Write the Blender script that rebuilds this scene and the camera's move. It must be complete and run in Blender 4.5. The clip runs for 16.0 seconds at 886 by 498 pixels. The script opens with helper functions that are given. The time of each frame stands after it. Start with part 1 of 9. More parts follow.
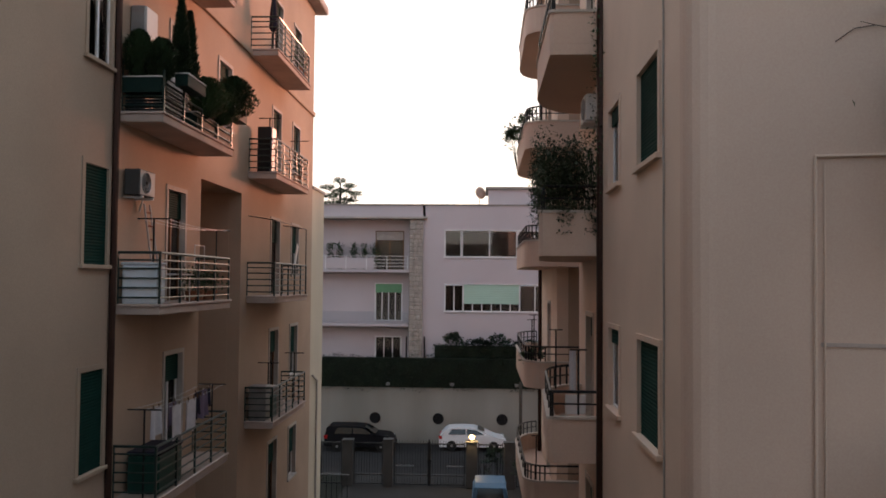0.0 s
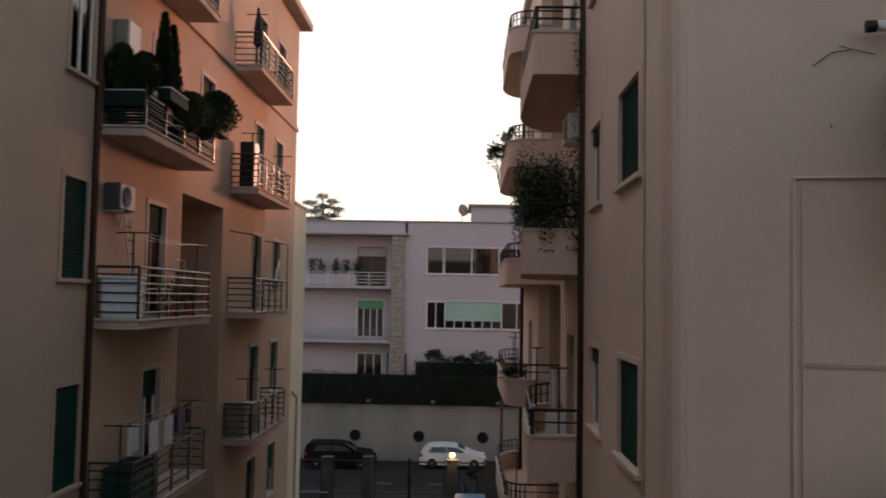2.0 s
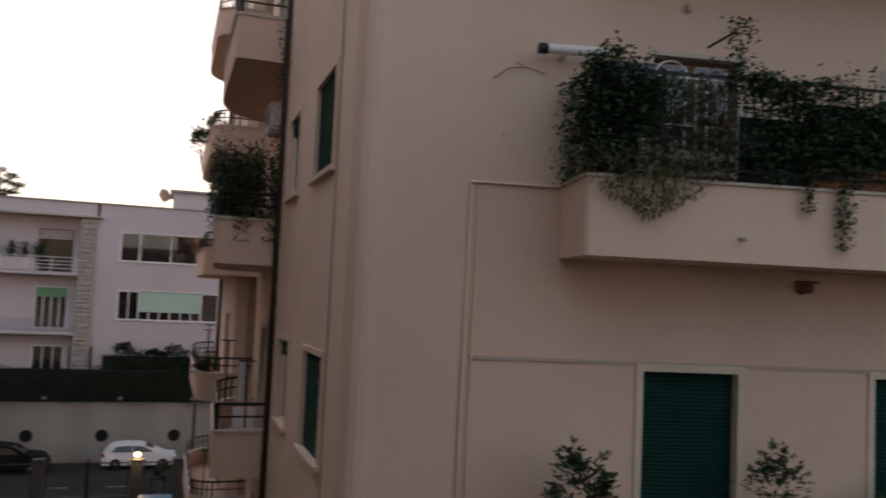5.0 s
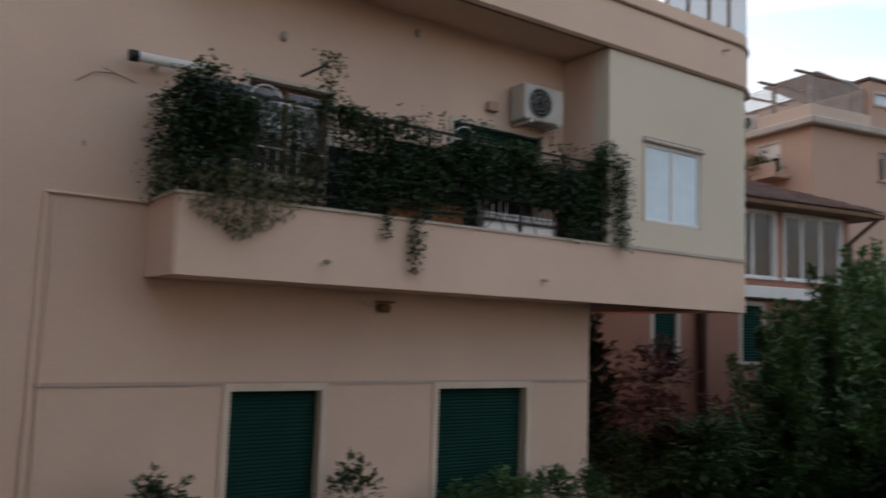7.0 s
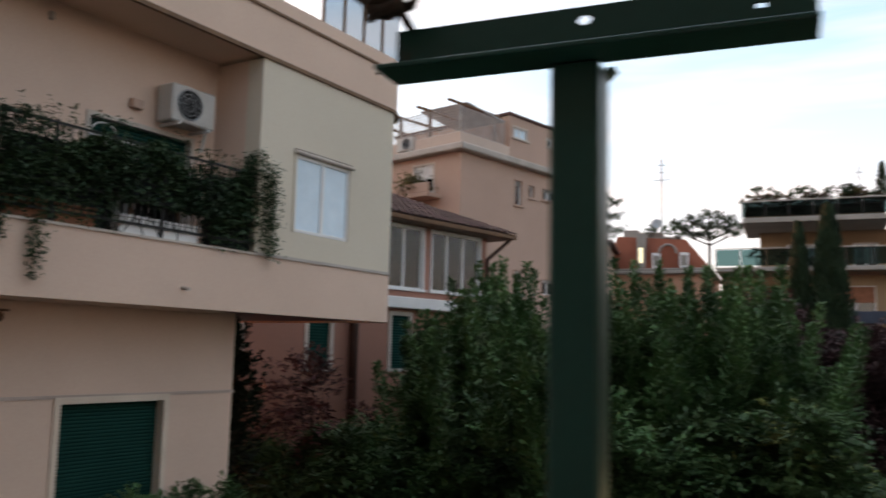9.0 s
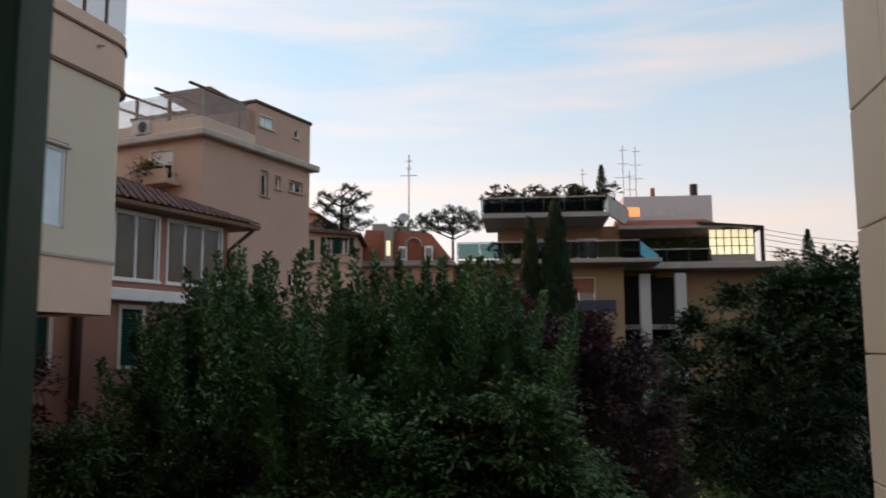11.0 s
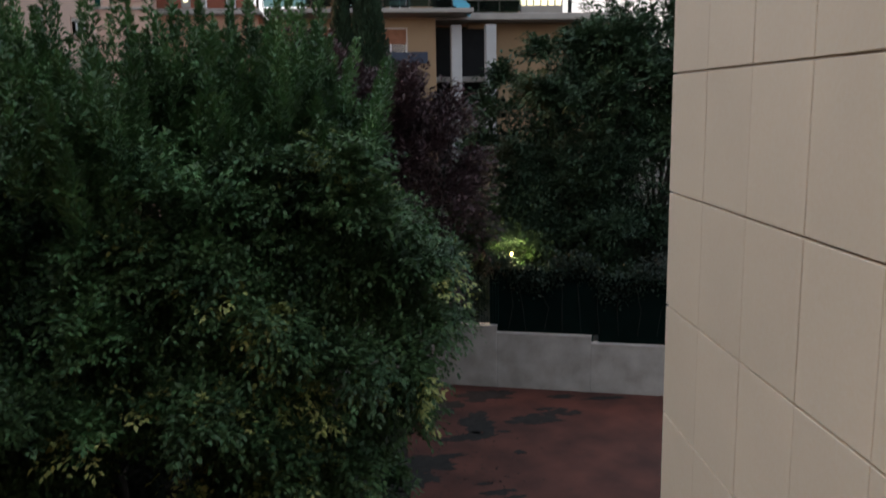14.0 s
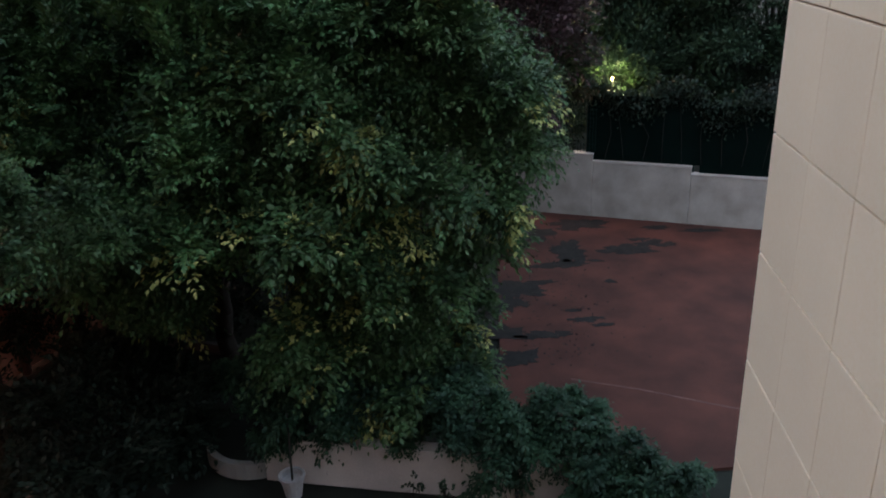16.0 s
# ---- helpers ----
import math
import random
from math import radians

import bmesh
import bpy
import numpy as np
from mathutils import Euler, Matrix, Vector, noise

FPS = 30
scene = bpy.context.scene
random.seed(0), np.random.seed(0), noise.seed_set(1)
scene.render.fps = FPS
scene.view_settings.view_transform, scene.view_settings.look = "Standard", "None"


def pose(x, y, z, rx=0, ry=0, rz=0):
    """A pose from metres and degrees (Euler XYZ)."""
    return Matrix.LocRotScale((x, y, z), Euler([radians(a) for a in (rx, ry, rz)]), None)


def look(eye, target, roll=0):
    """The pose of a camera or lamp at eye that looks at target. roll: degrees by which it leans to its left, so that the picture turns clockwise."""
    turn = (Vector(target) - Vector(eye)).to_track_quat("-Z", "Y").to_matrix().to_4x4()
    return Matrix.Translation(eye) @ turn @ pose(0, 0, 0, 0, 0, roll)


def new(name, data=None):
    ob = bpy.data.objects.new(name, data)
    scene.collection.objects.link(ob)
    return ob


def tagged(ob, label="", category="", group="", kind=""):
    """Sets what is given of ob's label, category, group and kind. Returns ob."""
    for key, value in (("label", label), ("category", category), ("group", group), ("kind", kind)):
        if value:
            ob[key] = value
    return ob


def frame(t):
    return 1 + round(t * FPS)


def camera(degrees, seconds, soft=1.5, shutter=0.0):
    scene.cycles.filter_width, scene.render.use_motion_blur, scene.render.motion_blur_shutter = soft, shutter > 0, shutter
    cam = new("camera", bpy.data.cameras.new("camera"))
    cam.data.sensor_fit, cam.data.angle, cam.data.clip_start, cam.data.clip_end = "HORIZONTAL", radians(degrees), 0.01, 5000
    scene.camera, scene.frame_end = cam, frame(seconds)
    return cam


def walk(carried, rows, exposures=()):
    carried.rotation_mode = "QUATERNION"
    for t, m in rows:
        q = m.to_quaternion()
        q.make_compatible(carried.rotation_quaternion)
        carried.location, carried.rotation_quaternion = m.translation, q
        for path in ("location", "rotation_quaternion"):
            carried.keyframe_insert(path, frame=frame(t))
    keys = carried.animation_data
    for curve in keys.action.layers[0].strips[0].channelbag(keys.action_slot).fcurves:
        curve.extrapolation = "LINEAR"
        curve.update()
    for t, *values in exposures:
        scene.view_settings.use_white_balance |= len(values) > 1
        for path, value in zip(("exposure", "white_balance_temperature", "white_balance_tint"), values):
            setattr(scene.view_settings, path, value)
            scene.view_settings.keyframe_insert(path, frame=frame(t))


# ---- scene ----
cam = camera(56.09, 16.0, soft=1.7, shutter=0.6)
PATH = [
    (0.0, pose(0.070, -0.029, 10.289, 92.23, -0.49, 2.70)),
    (0.5, pose(0.058, -0.023, 10.290, 92.88, -0.41, 2.79)),
    (1.0, pose(0.063, -0.026, 10.294, 93.36, -0.45, 3.25)),
    (1.5, pose(0.060, -0.035, 10.290, 93.54, -0.98, 3.20)),
    (2.0, pose(0.083, -0.023, 10.296, 93.40, -0.97, 1.47)),
    (2.5, pose(0.140, 0.011, 10.311, 93.27, -1.19, -1.90)),
    (3.0, pose(0.193, 0.038, 10.303, 93.24, -1.47, -5.50)),
    (5.5, pose(0.394, 0.077, 10.261, 93.99, -2.45, -24.71)),
    (6.0, pose(0.429, 0.060, 10.291, 94.77, -2.02, -32.58)),
    (6.5, pose(0.445, 0.027, 10.306, 95.39, -1.88, -38.71)),
    (7.0, pose(0.451, -0.011, 10.306, 95.83, -1.86, -45.37)),
    (7.5, pose(0.450, -0.053, 10.307, 96.14, -1.25, -52.76)),
    (8.0, pose(0.494, -0.082, 10.302, 96.67, -1.15, -58.02)),
    (8.5, pose(0.589, -0.189, 10.323, 97.00, -1.71, -62.21)),
    (9.0, pose(0.639, -0.318, 10.324, 97.07, -1.34, -67.68)),
    (9.5, pose(0.666, -0.433, 10.324, 97.26, -0.90, -73.21)),
    (12.0, pose(0.878, -0.540, 10.193, 93.19, 0.72, -90.03)),
    (12.5, pose(0.882, -0.524, 10.167, 89.34, 0.68, -92.40)),
    (13.0, pose(0.862, -0.518, 10.150, 85.89, 0.96, -94.92)),
    (13.5, pose(0.877, -0.496, 10.134, 83.19, 1.18, -96.73)),
    (14.0, pose(0.899, -0.472, 10.117, 79.99, 0.98, -97.30)),
    (14.5, pose(0.962, -0.526, 10.100, 77.28, 0.17, -95.86)),
    (15.0, pose(1.044, -0.593, 10.069, 74.81, 0.08, -93.08)),
    (15.5, pose(1.119, -0.635, 10.031, 70.76, 1.11, -91.13)),
    (16.0, pose(1.202, -0.610, 10.024, 68.24, 1.71, -90.62)),
]
EXPOSURES = [(0.0, 1.18, 7400, 15), (1.0, 0.78, 7400, 14), (3.0, 0.82, 7400, 14), (5.5, 1.23, 7600, 17), (6.0, 1.40, 7450, 17), (6.5, 1.34, 7600, 17), (7.0, 1.24, 7700, 17), (8.0, 1.36, 7700, 17), (9.5, 1.38, 7700, 16), (12.0, 0.64, 7800, 16), (12.5, 1.10, 8000, 19), (13.0, 1.60, 7800, 18), (13.5, 1.46, 7450, 16), (14.0, 1.52, 7150, 15), (14.5, 2.02, 6850, 15), (15.0, 2.06, 6700, 15), (16.0, 1.92, 6600, 15)]
walk(cam, PATH, EXPOSURES)

# ---- world and sun: a clear evening with a thin bright veil ----
SUN_DIR = Vector((0.43, 0.90, 0.078)).normalized()
world = bpy.data.worlds.new("evening_sky")
scene.world = world
world.use_nodes = True
wn, wl = world.node_tree.nodes, world.node_tree.links
wn.clear()
sky = wn.new("ShaderNodeTexSky")
sky.sky_type = "NISHITA"
sky.sun_disc = False
sky.sun_elevation = math.asin(SUN_DIR.z)
sky.sun_rotation = math.atan2(SUN_DIR.x, SUN_DIR.y)
sky.air_density, sky.dust_density, sky.ozone_density = 1.0, 1.0, 2.0
veil = wn.new("ShaderNodeMixRGB")
veil.inputs[0].default_value = 0.66
# the veil is peach near the horizon and pale blue above, with a few thin cloud streaks
sky_at, split, band = wn.new("ShaderNodeTexCoord"), wn.new("ShaderNodeSeparateXYZ"), wn.new("ShaderNodeValToRGB")
wl.new(sky_at.outputs["Generated"], split.inputs[0])
wl.new(split.outputs["Z"], band.inputs[0])
band.color_ramp.elements[0].position, band.color_ramp.elements[0].color = 0.02, (0.98, 0.85, 0.87, 1)
band.color_ramp.elements[1].position, band.color_ramp.elements[1].color = 0.36, (0.44, 0.72, 1.0, 1)
mid = band.color_ramp.elements.new(0.14)
mid.color = (0.80, 0.87, 1.0, 1)
stretch, wisps, wisp_mix = wn.new("ShaderNodeMapping"), wn.new("ShaderNodeTexNoise"), wn.new("ShaderNodeMixRGB")
stretch.inputs["Scale"].default_value = (1.0, 1.0, 9.0)
stretch.inputs["Rotation"].default_value = (0.12, 0.05, 0.0)
wisps.inputs["Scale"].default_value, wisps.inputs["Detail"].default_value = 1.6, 5
wl.new(sky_at.outputs["Generated"], stretch.inputs[0])
wl.new(stretch.outputs[0], wisps.inputs["Vector"])
thin = wn.new("ShaderNodeMapRange")
thin.inputs[1].default_value, thin.inputs[2].default_value, thin.inputs[4].default_value = 0.44, 0.66, 0.85
wl.new(wisps.outputs["Fac"], thin.inputs[0])
wl.new(thin.outputs[0], wisp_mix.inputs[0])
wl.new(band.outputs[0], wisp_mix.inputs[1])
wisp_mix.inputs[2].default_value = (1.0, 0.88, 0.86, 1)
lift = wn.new("ShaderNodeMixRGB")
lift.blend_type, lift.inputs[0].default_value = "MULTIPLY", 1.0
lift.inputs[2].default_value = (5.6, 5.6, 5.7, 1)
# the glow of the sunset fills the northern sky and fades towards the south
glow, white, fade, dim = wn.new("ShaderNodeMapRange"), wn.new("ShaderNodeMixRGB"), wn.new("ShaderNodeMapRange"), wn.new("ShaderNodeMixRGB")
wl.new(split.outputs["Y"], glow.inputs[0])
glow.inputs[1].default_value, glow.inputs[2].default_value, glow.inputs[4].default_value = 0.25, 0.88, 0.9
wl.new(glow.outputs[0], white.inputs[0])
wl.new(wisp_mix.outputs[0], white.inputs[1])
white.inputs[2].default_value = (1.0, 0.93, 0.90, 1)
wl.new(split.outputs["Y"], fade.inputs[0])
fade.inputs[1].default_value, fade.inputs[2].default_value = -0.45, 0.75
fade.inputs[3].default_value, fade.inputs[4].default_value = 0.80, 1.25
dim.blend_type, dim.inputs[0].default_value = "MULTIPLY", 1.0
wl.new(white.outputs[0], dim.inputs[1])
wl.new(fade.outputs[0], dim.inputs[2])
wl.new(dim.outputs[0], lift.inputs[1])
wl.new(lift.outputs[0], veil.inputs[2])
back = wn.new("ShaderNodeBackground")
back.inputs[1].default_value = 0.13
wout = wn.new("ShaderNodeOutputWorld")
wl.new(sky.outputs[0], veil.inputs[1])
wl.new(veil.outputs[0], back.inputs[0])
wl.new(back.outputs[0], wout.inputs[0])

sun_data = bpy.data.lights.new("sun", "SUN")
sun_data.energy, sun_data.angle, sun_data.color = 1.7, radians(8), (1.0, 0.42, 0.30)
sun = new("sun", sun_data)
sun.matrix_basis = look((0, 0, 60), Vector((0, 0, 60)) - SUN_DIR)

# ---- materials ----
def material(name, color, rough=0.8, metal=0.0, var=0.18, scale=0.7, fine=30.0, bump=0.15, tint=None, random_by=None, spec=0.3, streaks=0.0, alpha=None):
    """A procedural surface: a base colour, soft stains, fine grain, relief, and a share of random shade for each piece."""
    m = bpy.data.materials.new(name)
    m.use_nodes = True
    n, l = m.node_tree.nodes, m.node_tree.links
    p = n["Principled BSDF"]
    p.inputs["Roughness"].default_value, p.inputs["Metallic"].default_value = rough, metal
    p.inputs["Specular IOR Level"].default_value = spec
    big, small = n.new("ShaderNodeTexNoise"), n.new("ShaderNodeTexNoise")
    big.inputs["Scale"].default_value, big.inputs["Detail"].default_value = scale, 6
    small.inputs["Scale"].default_value, small.inputs["Detail"].default_value = fine, 4
    geo = n.new("ShaderNodeNewGeometry")
    if streaks:
        mp = n.new("ShaderNodeMapping")
        mp.inputs["Scale"].default_value = (0.9, 0.9, 0.14)
        l.new(geo.outputs["Position"], mp.inputs[0])
        l.new(mp.outputs[0], big.inputs["Vector"])
    else:
        l.new(geo.outputs["Position"], big.inputs["Vector"])
    l.new(geo.outputs["Position"], small.inputs["Vector"])
    dark = [c * (1 - var) for c in color]
    light = tint or [min(1, c * (1 + var * 0.6)) for c in color]
    ramp = n.new("ShaderNodeValToRGB")
    ramp.color_ramp.elements[0].position, ramp.color_ramp.elements[1].position = 0.32, 0.68
    ramp.color_ramp.elements[0].color, ramp.color_ramp.elements[1].color = (*dark, 1), (*light, 1)
    l.new(big.outputs["Fac"], ramp.inputs[0])
    grain = n.new("ShaderNodeMixRGB")
    grain.blend_type = "OVERLAY"
    grain.inputs[0].default_value = 0.14
    l.new(ramp.outputs[0], grain.inputs[1])
    l.new(small.outputs["Fac"], grain.inputs[2])
    last = grain
    if random_by:
        hsv = n.new("ShaderNodeHueSaturation")
        src = n.new("ShaderNodeObjectInfo").outputs["Random"] if random_by == "object" else geo.outputs["Random Per Island"]
        mr = n.new("ShaderNodeMapRange")
        mr.inputs[3].default_value, mr.inputs[4].default_value = (0.97, 1.03) if random_by == "object" else (0.88, 1.12)
        l.new(src, mr.inputs[0])
        l.new(mr.outputs[0], hsv.inputs["Value"])
        if random_by == "island":
            mh = n.new("ShaderNodeMapRange")
            mh.inputs[3].default_value, mh.inputs[4].default_value = 0.475, 0.515
            l.new(src, mh.inputs[0])
            l.new(mh.outputs[0], hsv.inputs["Hue"])
        l.new(grain.outputs[0], hsv.inputs["Color"])
        last = hsv
    l.new(last.outputs[0], p.inputs["Base Color"])
    if bump:
        b = n.new("ShaderNodeBump")
        b.inputs["Strength"].default_value, b.inputs["Distance"].default_value = bump, 0.01
        l.new(small.outputs["Fac"], b.inputs["Height"])
        l.new(b.outputs[0], p.inputs["Normal"])
    return m


def glass_material(name, color=(0.94, 0.96, 0.98), rough=0.03, ior=1.6):
    """A window pane: a clear sheet with real reflections."""
    m = bpy.data.materials.new(name)
    m.use_nodes = True
    n, l = m.node_tree.nodes, m.node_tree.links
    n.remove(n["Principled BSDF"])
    clear, gloss = n.new("ShaderNodeBsdfTransparent"), n.new("ShaderNodeBsdfGlossy")
    mix, fres = n.new("ShaderNodeMixShader"), n.new("ShaderNodeFresnel")
    clear.inputs[0].default_value = (*color, 1)
    gloss.inputs["Roughness"].default_value = rough
    fres.inputs[0].default_value = ior
    l.new(fres.outputs[0], mix.inputs[0])
    l.new(clear.outputs[0], mix.inputs[1])
    l.new(gloss.outputs[0], mix.inputs[2])
    l.new(mix.outputs[0], n["Material Output"].inputs[0])
    return m


def glow_material(name, color, strength):
    m = bpy.data.materials.new(name)
    m.use_nodes = True
    p = m.node_tree.nodes["Principled BSDF"]
    p.inputs["Base Color"].default_value = (*color, 1)
    p.inputs["Emission Color"].default_value = (*color, 1)
    p.inputs["Emission Strength"].default_value = strength
    return m


def leaf_material(name, dark, light, yellow=None, rough=0.6):
    """Leaves: each its own shade, some light shining through, patches of paler foliage."""
    m = material(name, dark, rough, var=0.35, scale=1.3, fine=60, bump=0.0, tint=light, random_by="island", spec=0.32)
    n, l = m.node_tree.nodes, m.node_tree.links
    p = n["Principled BSDF"]
    if yellow:
        geo = [q for q in n if q.type == "NEW_GEOMETRY"][0]
        mix = n.new("ShaderNodeMixRGB")
        mix.inputs[2].default_value = (*yellow, 1)
        th = n.new("ShaderNodeMapRange")
        th.inputs[1].default_value, th.inputs[2].default_value = 0.68, 0.80
        th.inputs[4].default_value = 0.85
        spots, total = n.new("ShaderNodeTexNoise"), n.new("ShaderNodeMath")
        spots.inputs["Scale"].default_value, spots.inputs["Detail"].default_value = 1.1, 3
        spots.noise_dimensions = "3D"
        l.new(geo.outputs["Position"], spots.inputs["Vector"])
        l.new(spots.outputs["Fac"], total.inputs[0])
        half = n.new("ShaderNodeMath")
        half.operation = "MULTIPLY"
        half.inputs[1].default_value = 0.26
        l.new(geo.outputs["Random Per Island"], half.inputs[0])
        l.new(half.outputs[0], total.inputs[1])
        l.new(total.outputs[0], th.inputs[0])
        l.new(th.outputs[0], mix.inputs[0])
        l.new(p.inputs["Base Color"].links[0].from_socket, mix.inputs[1])
        l.new(mix.outputs[0], p.inputs["Base Color"])
    tr, add = n.new("ShaderNodeBsdfTranslucent"), n.new("ShaderNodeMixShader")
    add.inputs[0].default_value = 0.15
    l.new(p.inputs["Base Color"].links[0].from_socket, tr.inputs[0])
    l.new(p.outputs[0], add.inputs[1])
    l.new(tr.outputs[0], add.inputs[2])
    l.new(add.outputs[0], n["Material Output"].inputs[0])
    return m


MAT = {}
MAT["beige"] = material("beige_plaster", (0.69, 0.51, 0.41), 0.92, var=0.08, scale=0.5, fine=45, bump=0.08)
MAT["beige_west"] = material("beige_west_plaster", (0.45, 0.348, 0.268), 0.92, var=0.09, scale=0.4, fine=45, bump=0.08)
MAT["beige_pale"] = material("pale_beige_plaster", (0.64, 0.57, 0.465), 0.92, var=0.05, scale=0.4, fine=45, bump=0.08)
MAT["beige_side"] = material("beige_side_plaster", (0.74, 0.57, 0.455), 0.92, var=0.10, scale=0.4, fine=45, bump=0.08)
MAT["peach"] = material("peach_plaster", (0.46, 0.335, 0.25), 0.92, var=0.12, scale=0.4, fine=45, bump=0.08)
MAT["cream"] = material("cream_plaster", (0.62, 0.54, 0.42), 0.92, var=0.10, scale=0.4, fine=45, bump=0.2)
MAT["slab"] = material("balcony_concrete", (0.50, 0.40, 0.35), 0.9, var=0.15, scale=1.2, fine=40, bump=0.2)
MAT["trim"] = material("pale_stone_trim", (0.55, 0.48, 0.42), 0.75, var=0.10, scale=2.0, fine=50, bump=0.15)
MAT["cap"] = material("grey_stone_cap", (0.45, 0.40, 0.36), 0.75, var=0.15, scale=2.0, fine=50, bump=0.15)
MAT["green_paint"] = material("dark_green_paint", (0.008, 0.058, 0.048), 0.38, var=0.2, scale=4, fine=80, bump=0.03, spec=0.35)
MAT["rail_green"] = material("matt_green_paint", (0.008, 0.026, 0.022), 0.65, var=0.2, scale=4, fine=80, bump=0.03, spec=0.15)
MAT["rail_gloss"] = material("glossy_green_paint", (0.010, 0.032, 0.028), 0.3, var=0.2, scale=4, fine=80, bump=0.02, spec=0.6)
MAT["shutter"] = material("green_roller_shutter", (0.007, 0.044, 0.036), 0.8, var=0.15, scale=2, fine=60, bump=0.05, spec=0.08)
MAT["shutter_pale"] = material("pale_green_blind", (0.42, 0.62, 0.52), 0.6, var=0.06, scale=1, fine=40, bump=0.05)
MAT["shutter_green"] = material("mid_green_blind", (0.16, 0.38, 0.22), 0.6, var=0.08, scale=1, fine=40, bump=0.05)
MAT["iron"] = material("black_iron", (0.02, 0.021, 0.022), 0.45, 0.3, var=0.2, scale=5, fine=80, bump=0.08)
MAT["gate_frame"] = material("worn_gate_paint", (0.055, 0.056, 0.056), 0.5, 0.3, var=0.5, scale=3, fine=60, bump=0.08)
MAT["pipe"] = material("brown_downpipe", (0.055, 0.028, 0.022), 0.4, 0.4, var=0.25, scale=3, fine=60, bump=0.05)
MAT["white"] = material("white_enamel", (0.72, 0.71, 0.70), 0.45, var=0.06, scale=2, fine=40, bump=0.03)
MAT["white_frame"] = material("white_window_frame", (0.74, 0.74, 0.74), 0.5, var=0.05, scale=2, fine=40, bump=0.03)
MAT["curtain"] = material("white_curtain", (0.80, 0.86, 0.92), 0.9, var=0.05, scale=1.5, fine=25, bump=0.1)
MAT["lace"] = material("grey_lace_curtain", (0.40, 0.45, 0.50), 0.9, var=0.35, scale=1.2, fine=25, bump=0.1)
MAT["warm_curtain"] = material("warm_cream_curtain", (0.62, 0.46, 0.30), 0.9, var=0.12, scale=2.5, fine=25, bump=0.1)
MAT["wood"] = material("brown_wood", (0.16, 0.085, 0.045), 0.6, var=0.25, scale=3, fine=40, bump=0.15)
# near-black that stands in for the shade inside rooms and openings
MAT["dark"] = material("shade_black", (0.012, 0.012, 0.013), 0.9, var=0.3, scale=1, fine=20, bump=0.0)
MAT["glass"] = glass_material("window_glass")
MAT["villa"] = material("lilac_white_plaster", (0.54, 0.485, 0.505), 0.9, var=0.06, scale=0.25, fine=30, bump=0.15)
MAT["stone"] = material("rubble_stone", (0.42, 0.37, 0.33), 0.9, var=0.25, scale=3, fine=40, bump=0.4, random_by="object")
MAT["street_wall"] = material("grey_concrete_wall", (0.29, 0.28, 0.25), 0.92, var=0.16, scale=0.5, fine=30, bump=0.3, streaks=1)
MAT["asphalt"] = material("asphalt", (0.020, 0.019, 0.019), 0.9, var=0.25, scale=0.5, fine=90, bump=0.4)
MAT["paving"] = material("courtyard_paving", (0.030, 0.028, 0.026), 0.9, var=0.25, scale=0.6, fine=60, bump=0.4)
MAT["soil"] = material("dark_soil", (0.012, 0.014, 0.009), 0.95, var=0.4, scale=1.5, fine=40, bump=0.6)
MAT["faded_line"] = material("faded_line_paint", (0.13, 0.062, 0.052), 0.85, var=0.4, scale=2.5, fine=30, bump=0.1)
MAT["moss"] = material("damp_moss", (0.016, 0.014, 0.012), 0.95, var=0.4, scale=3, fine=40, bump=0.4)
MAT["red"] = material("red_terrace", (0.074, 0.023, 0.015), 0.85, var=0.45, scale=0.7, fine=35, bump=0.2)
MAT["whitewash"] = material("whitewashed_wall", (0.31, 0.28, 0.25), 0.92, var=0.22, scale=1.6, fine=30, bump=0.3)
MAT["tile"] = material("cream_wall_tile", (0.86, 0.735, 0.565), 0.55, var=0.04, scale=1.5, fine=60, bump=0.04, random_by="object")
MAT["joint"] = material("brown_joint", (0.34, 0.26, 0.19), 0.9, var=0.2, scale=5, fine=60, bump=0.2)
MAT["pink"] = material("pink_plaster", (0.50, 0.345, 0.275), 0.92, var=0.10, scale=0.25, fine=30, bump=0.2)
MAT["pink_pale"] = material("pale_pink_plaster", (0.56, 0.44, 0.37), 0.92, var=0.12, scale=0.4, fine=30, bump=0.2)
MAT["salmon"] = material("salmon_plaster", (0.36, 0.175, 0.13), 0.92, var=0.12, scale=0.3, fine=30, bump=0.2)
MAT["ochre"] = material("ochre_plaster", (0.32, 0.21, 0.125), 0.92, var=0.10, scale=0.25, fine=30, bump=0.2)
MAT["roof"] = material("weathered_roof_tile", (0.105, 0.062, 0.052), 0.9, var=0.3, scale=1.2, fine=25, bump=0.4, random_by="island")
MAT["dark_post"] = material("dark_grey_render", (0.07, 0.068, 0.065), 0.9, var=0.2, scale=1.5, fine=40, bump=0.2)
MAT["concrete"] = material("pale_concrete", (0.30, 0.275, 0.25), 0.9, var=0.12, scale=0.8, fine=30, bump=0.2)
MAT["bark"] = material("bark", (0.022, 0.018, 0.014), 0.95, var=0.3, scale=4, fine=30, bump=0.6)
MAT["terracotta"] = material("terracotta_pot", (0.30, 0.13, 0.075), 0.85, var=0.2, scale=4, fine=40, bump=0.15)
MAT["grey_pot"] = material("grey_pot", (0.36, 0.34, 0.33), 0.8, var=0.2, scale=4, fine=40, bump=0.15)
MAT["leaf"] = leaf_material("tree_leaf", (0.042, 0.105, 0.041), (0.105, 0.215, 0.074), rough=0.55)
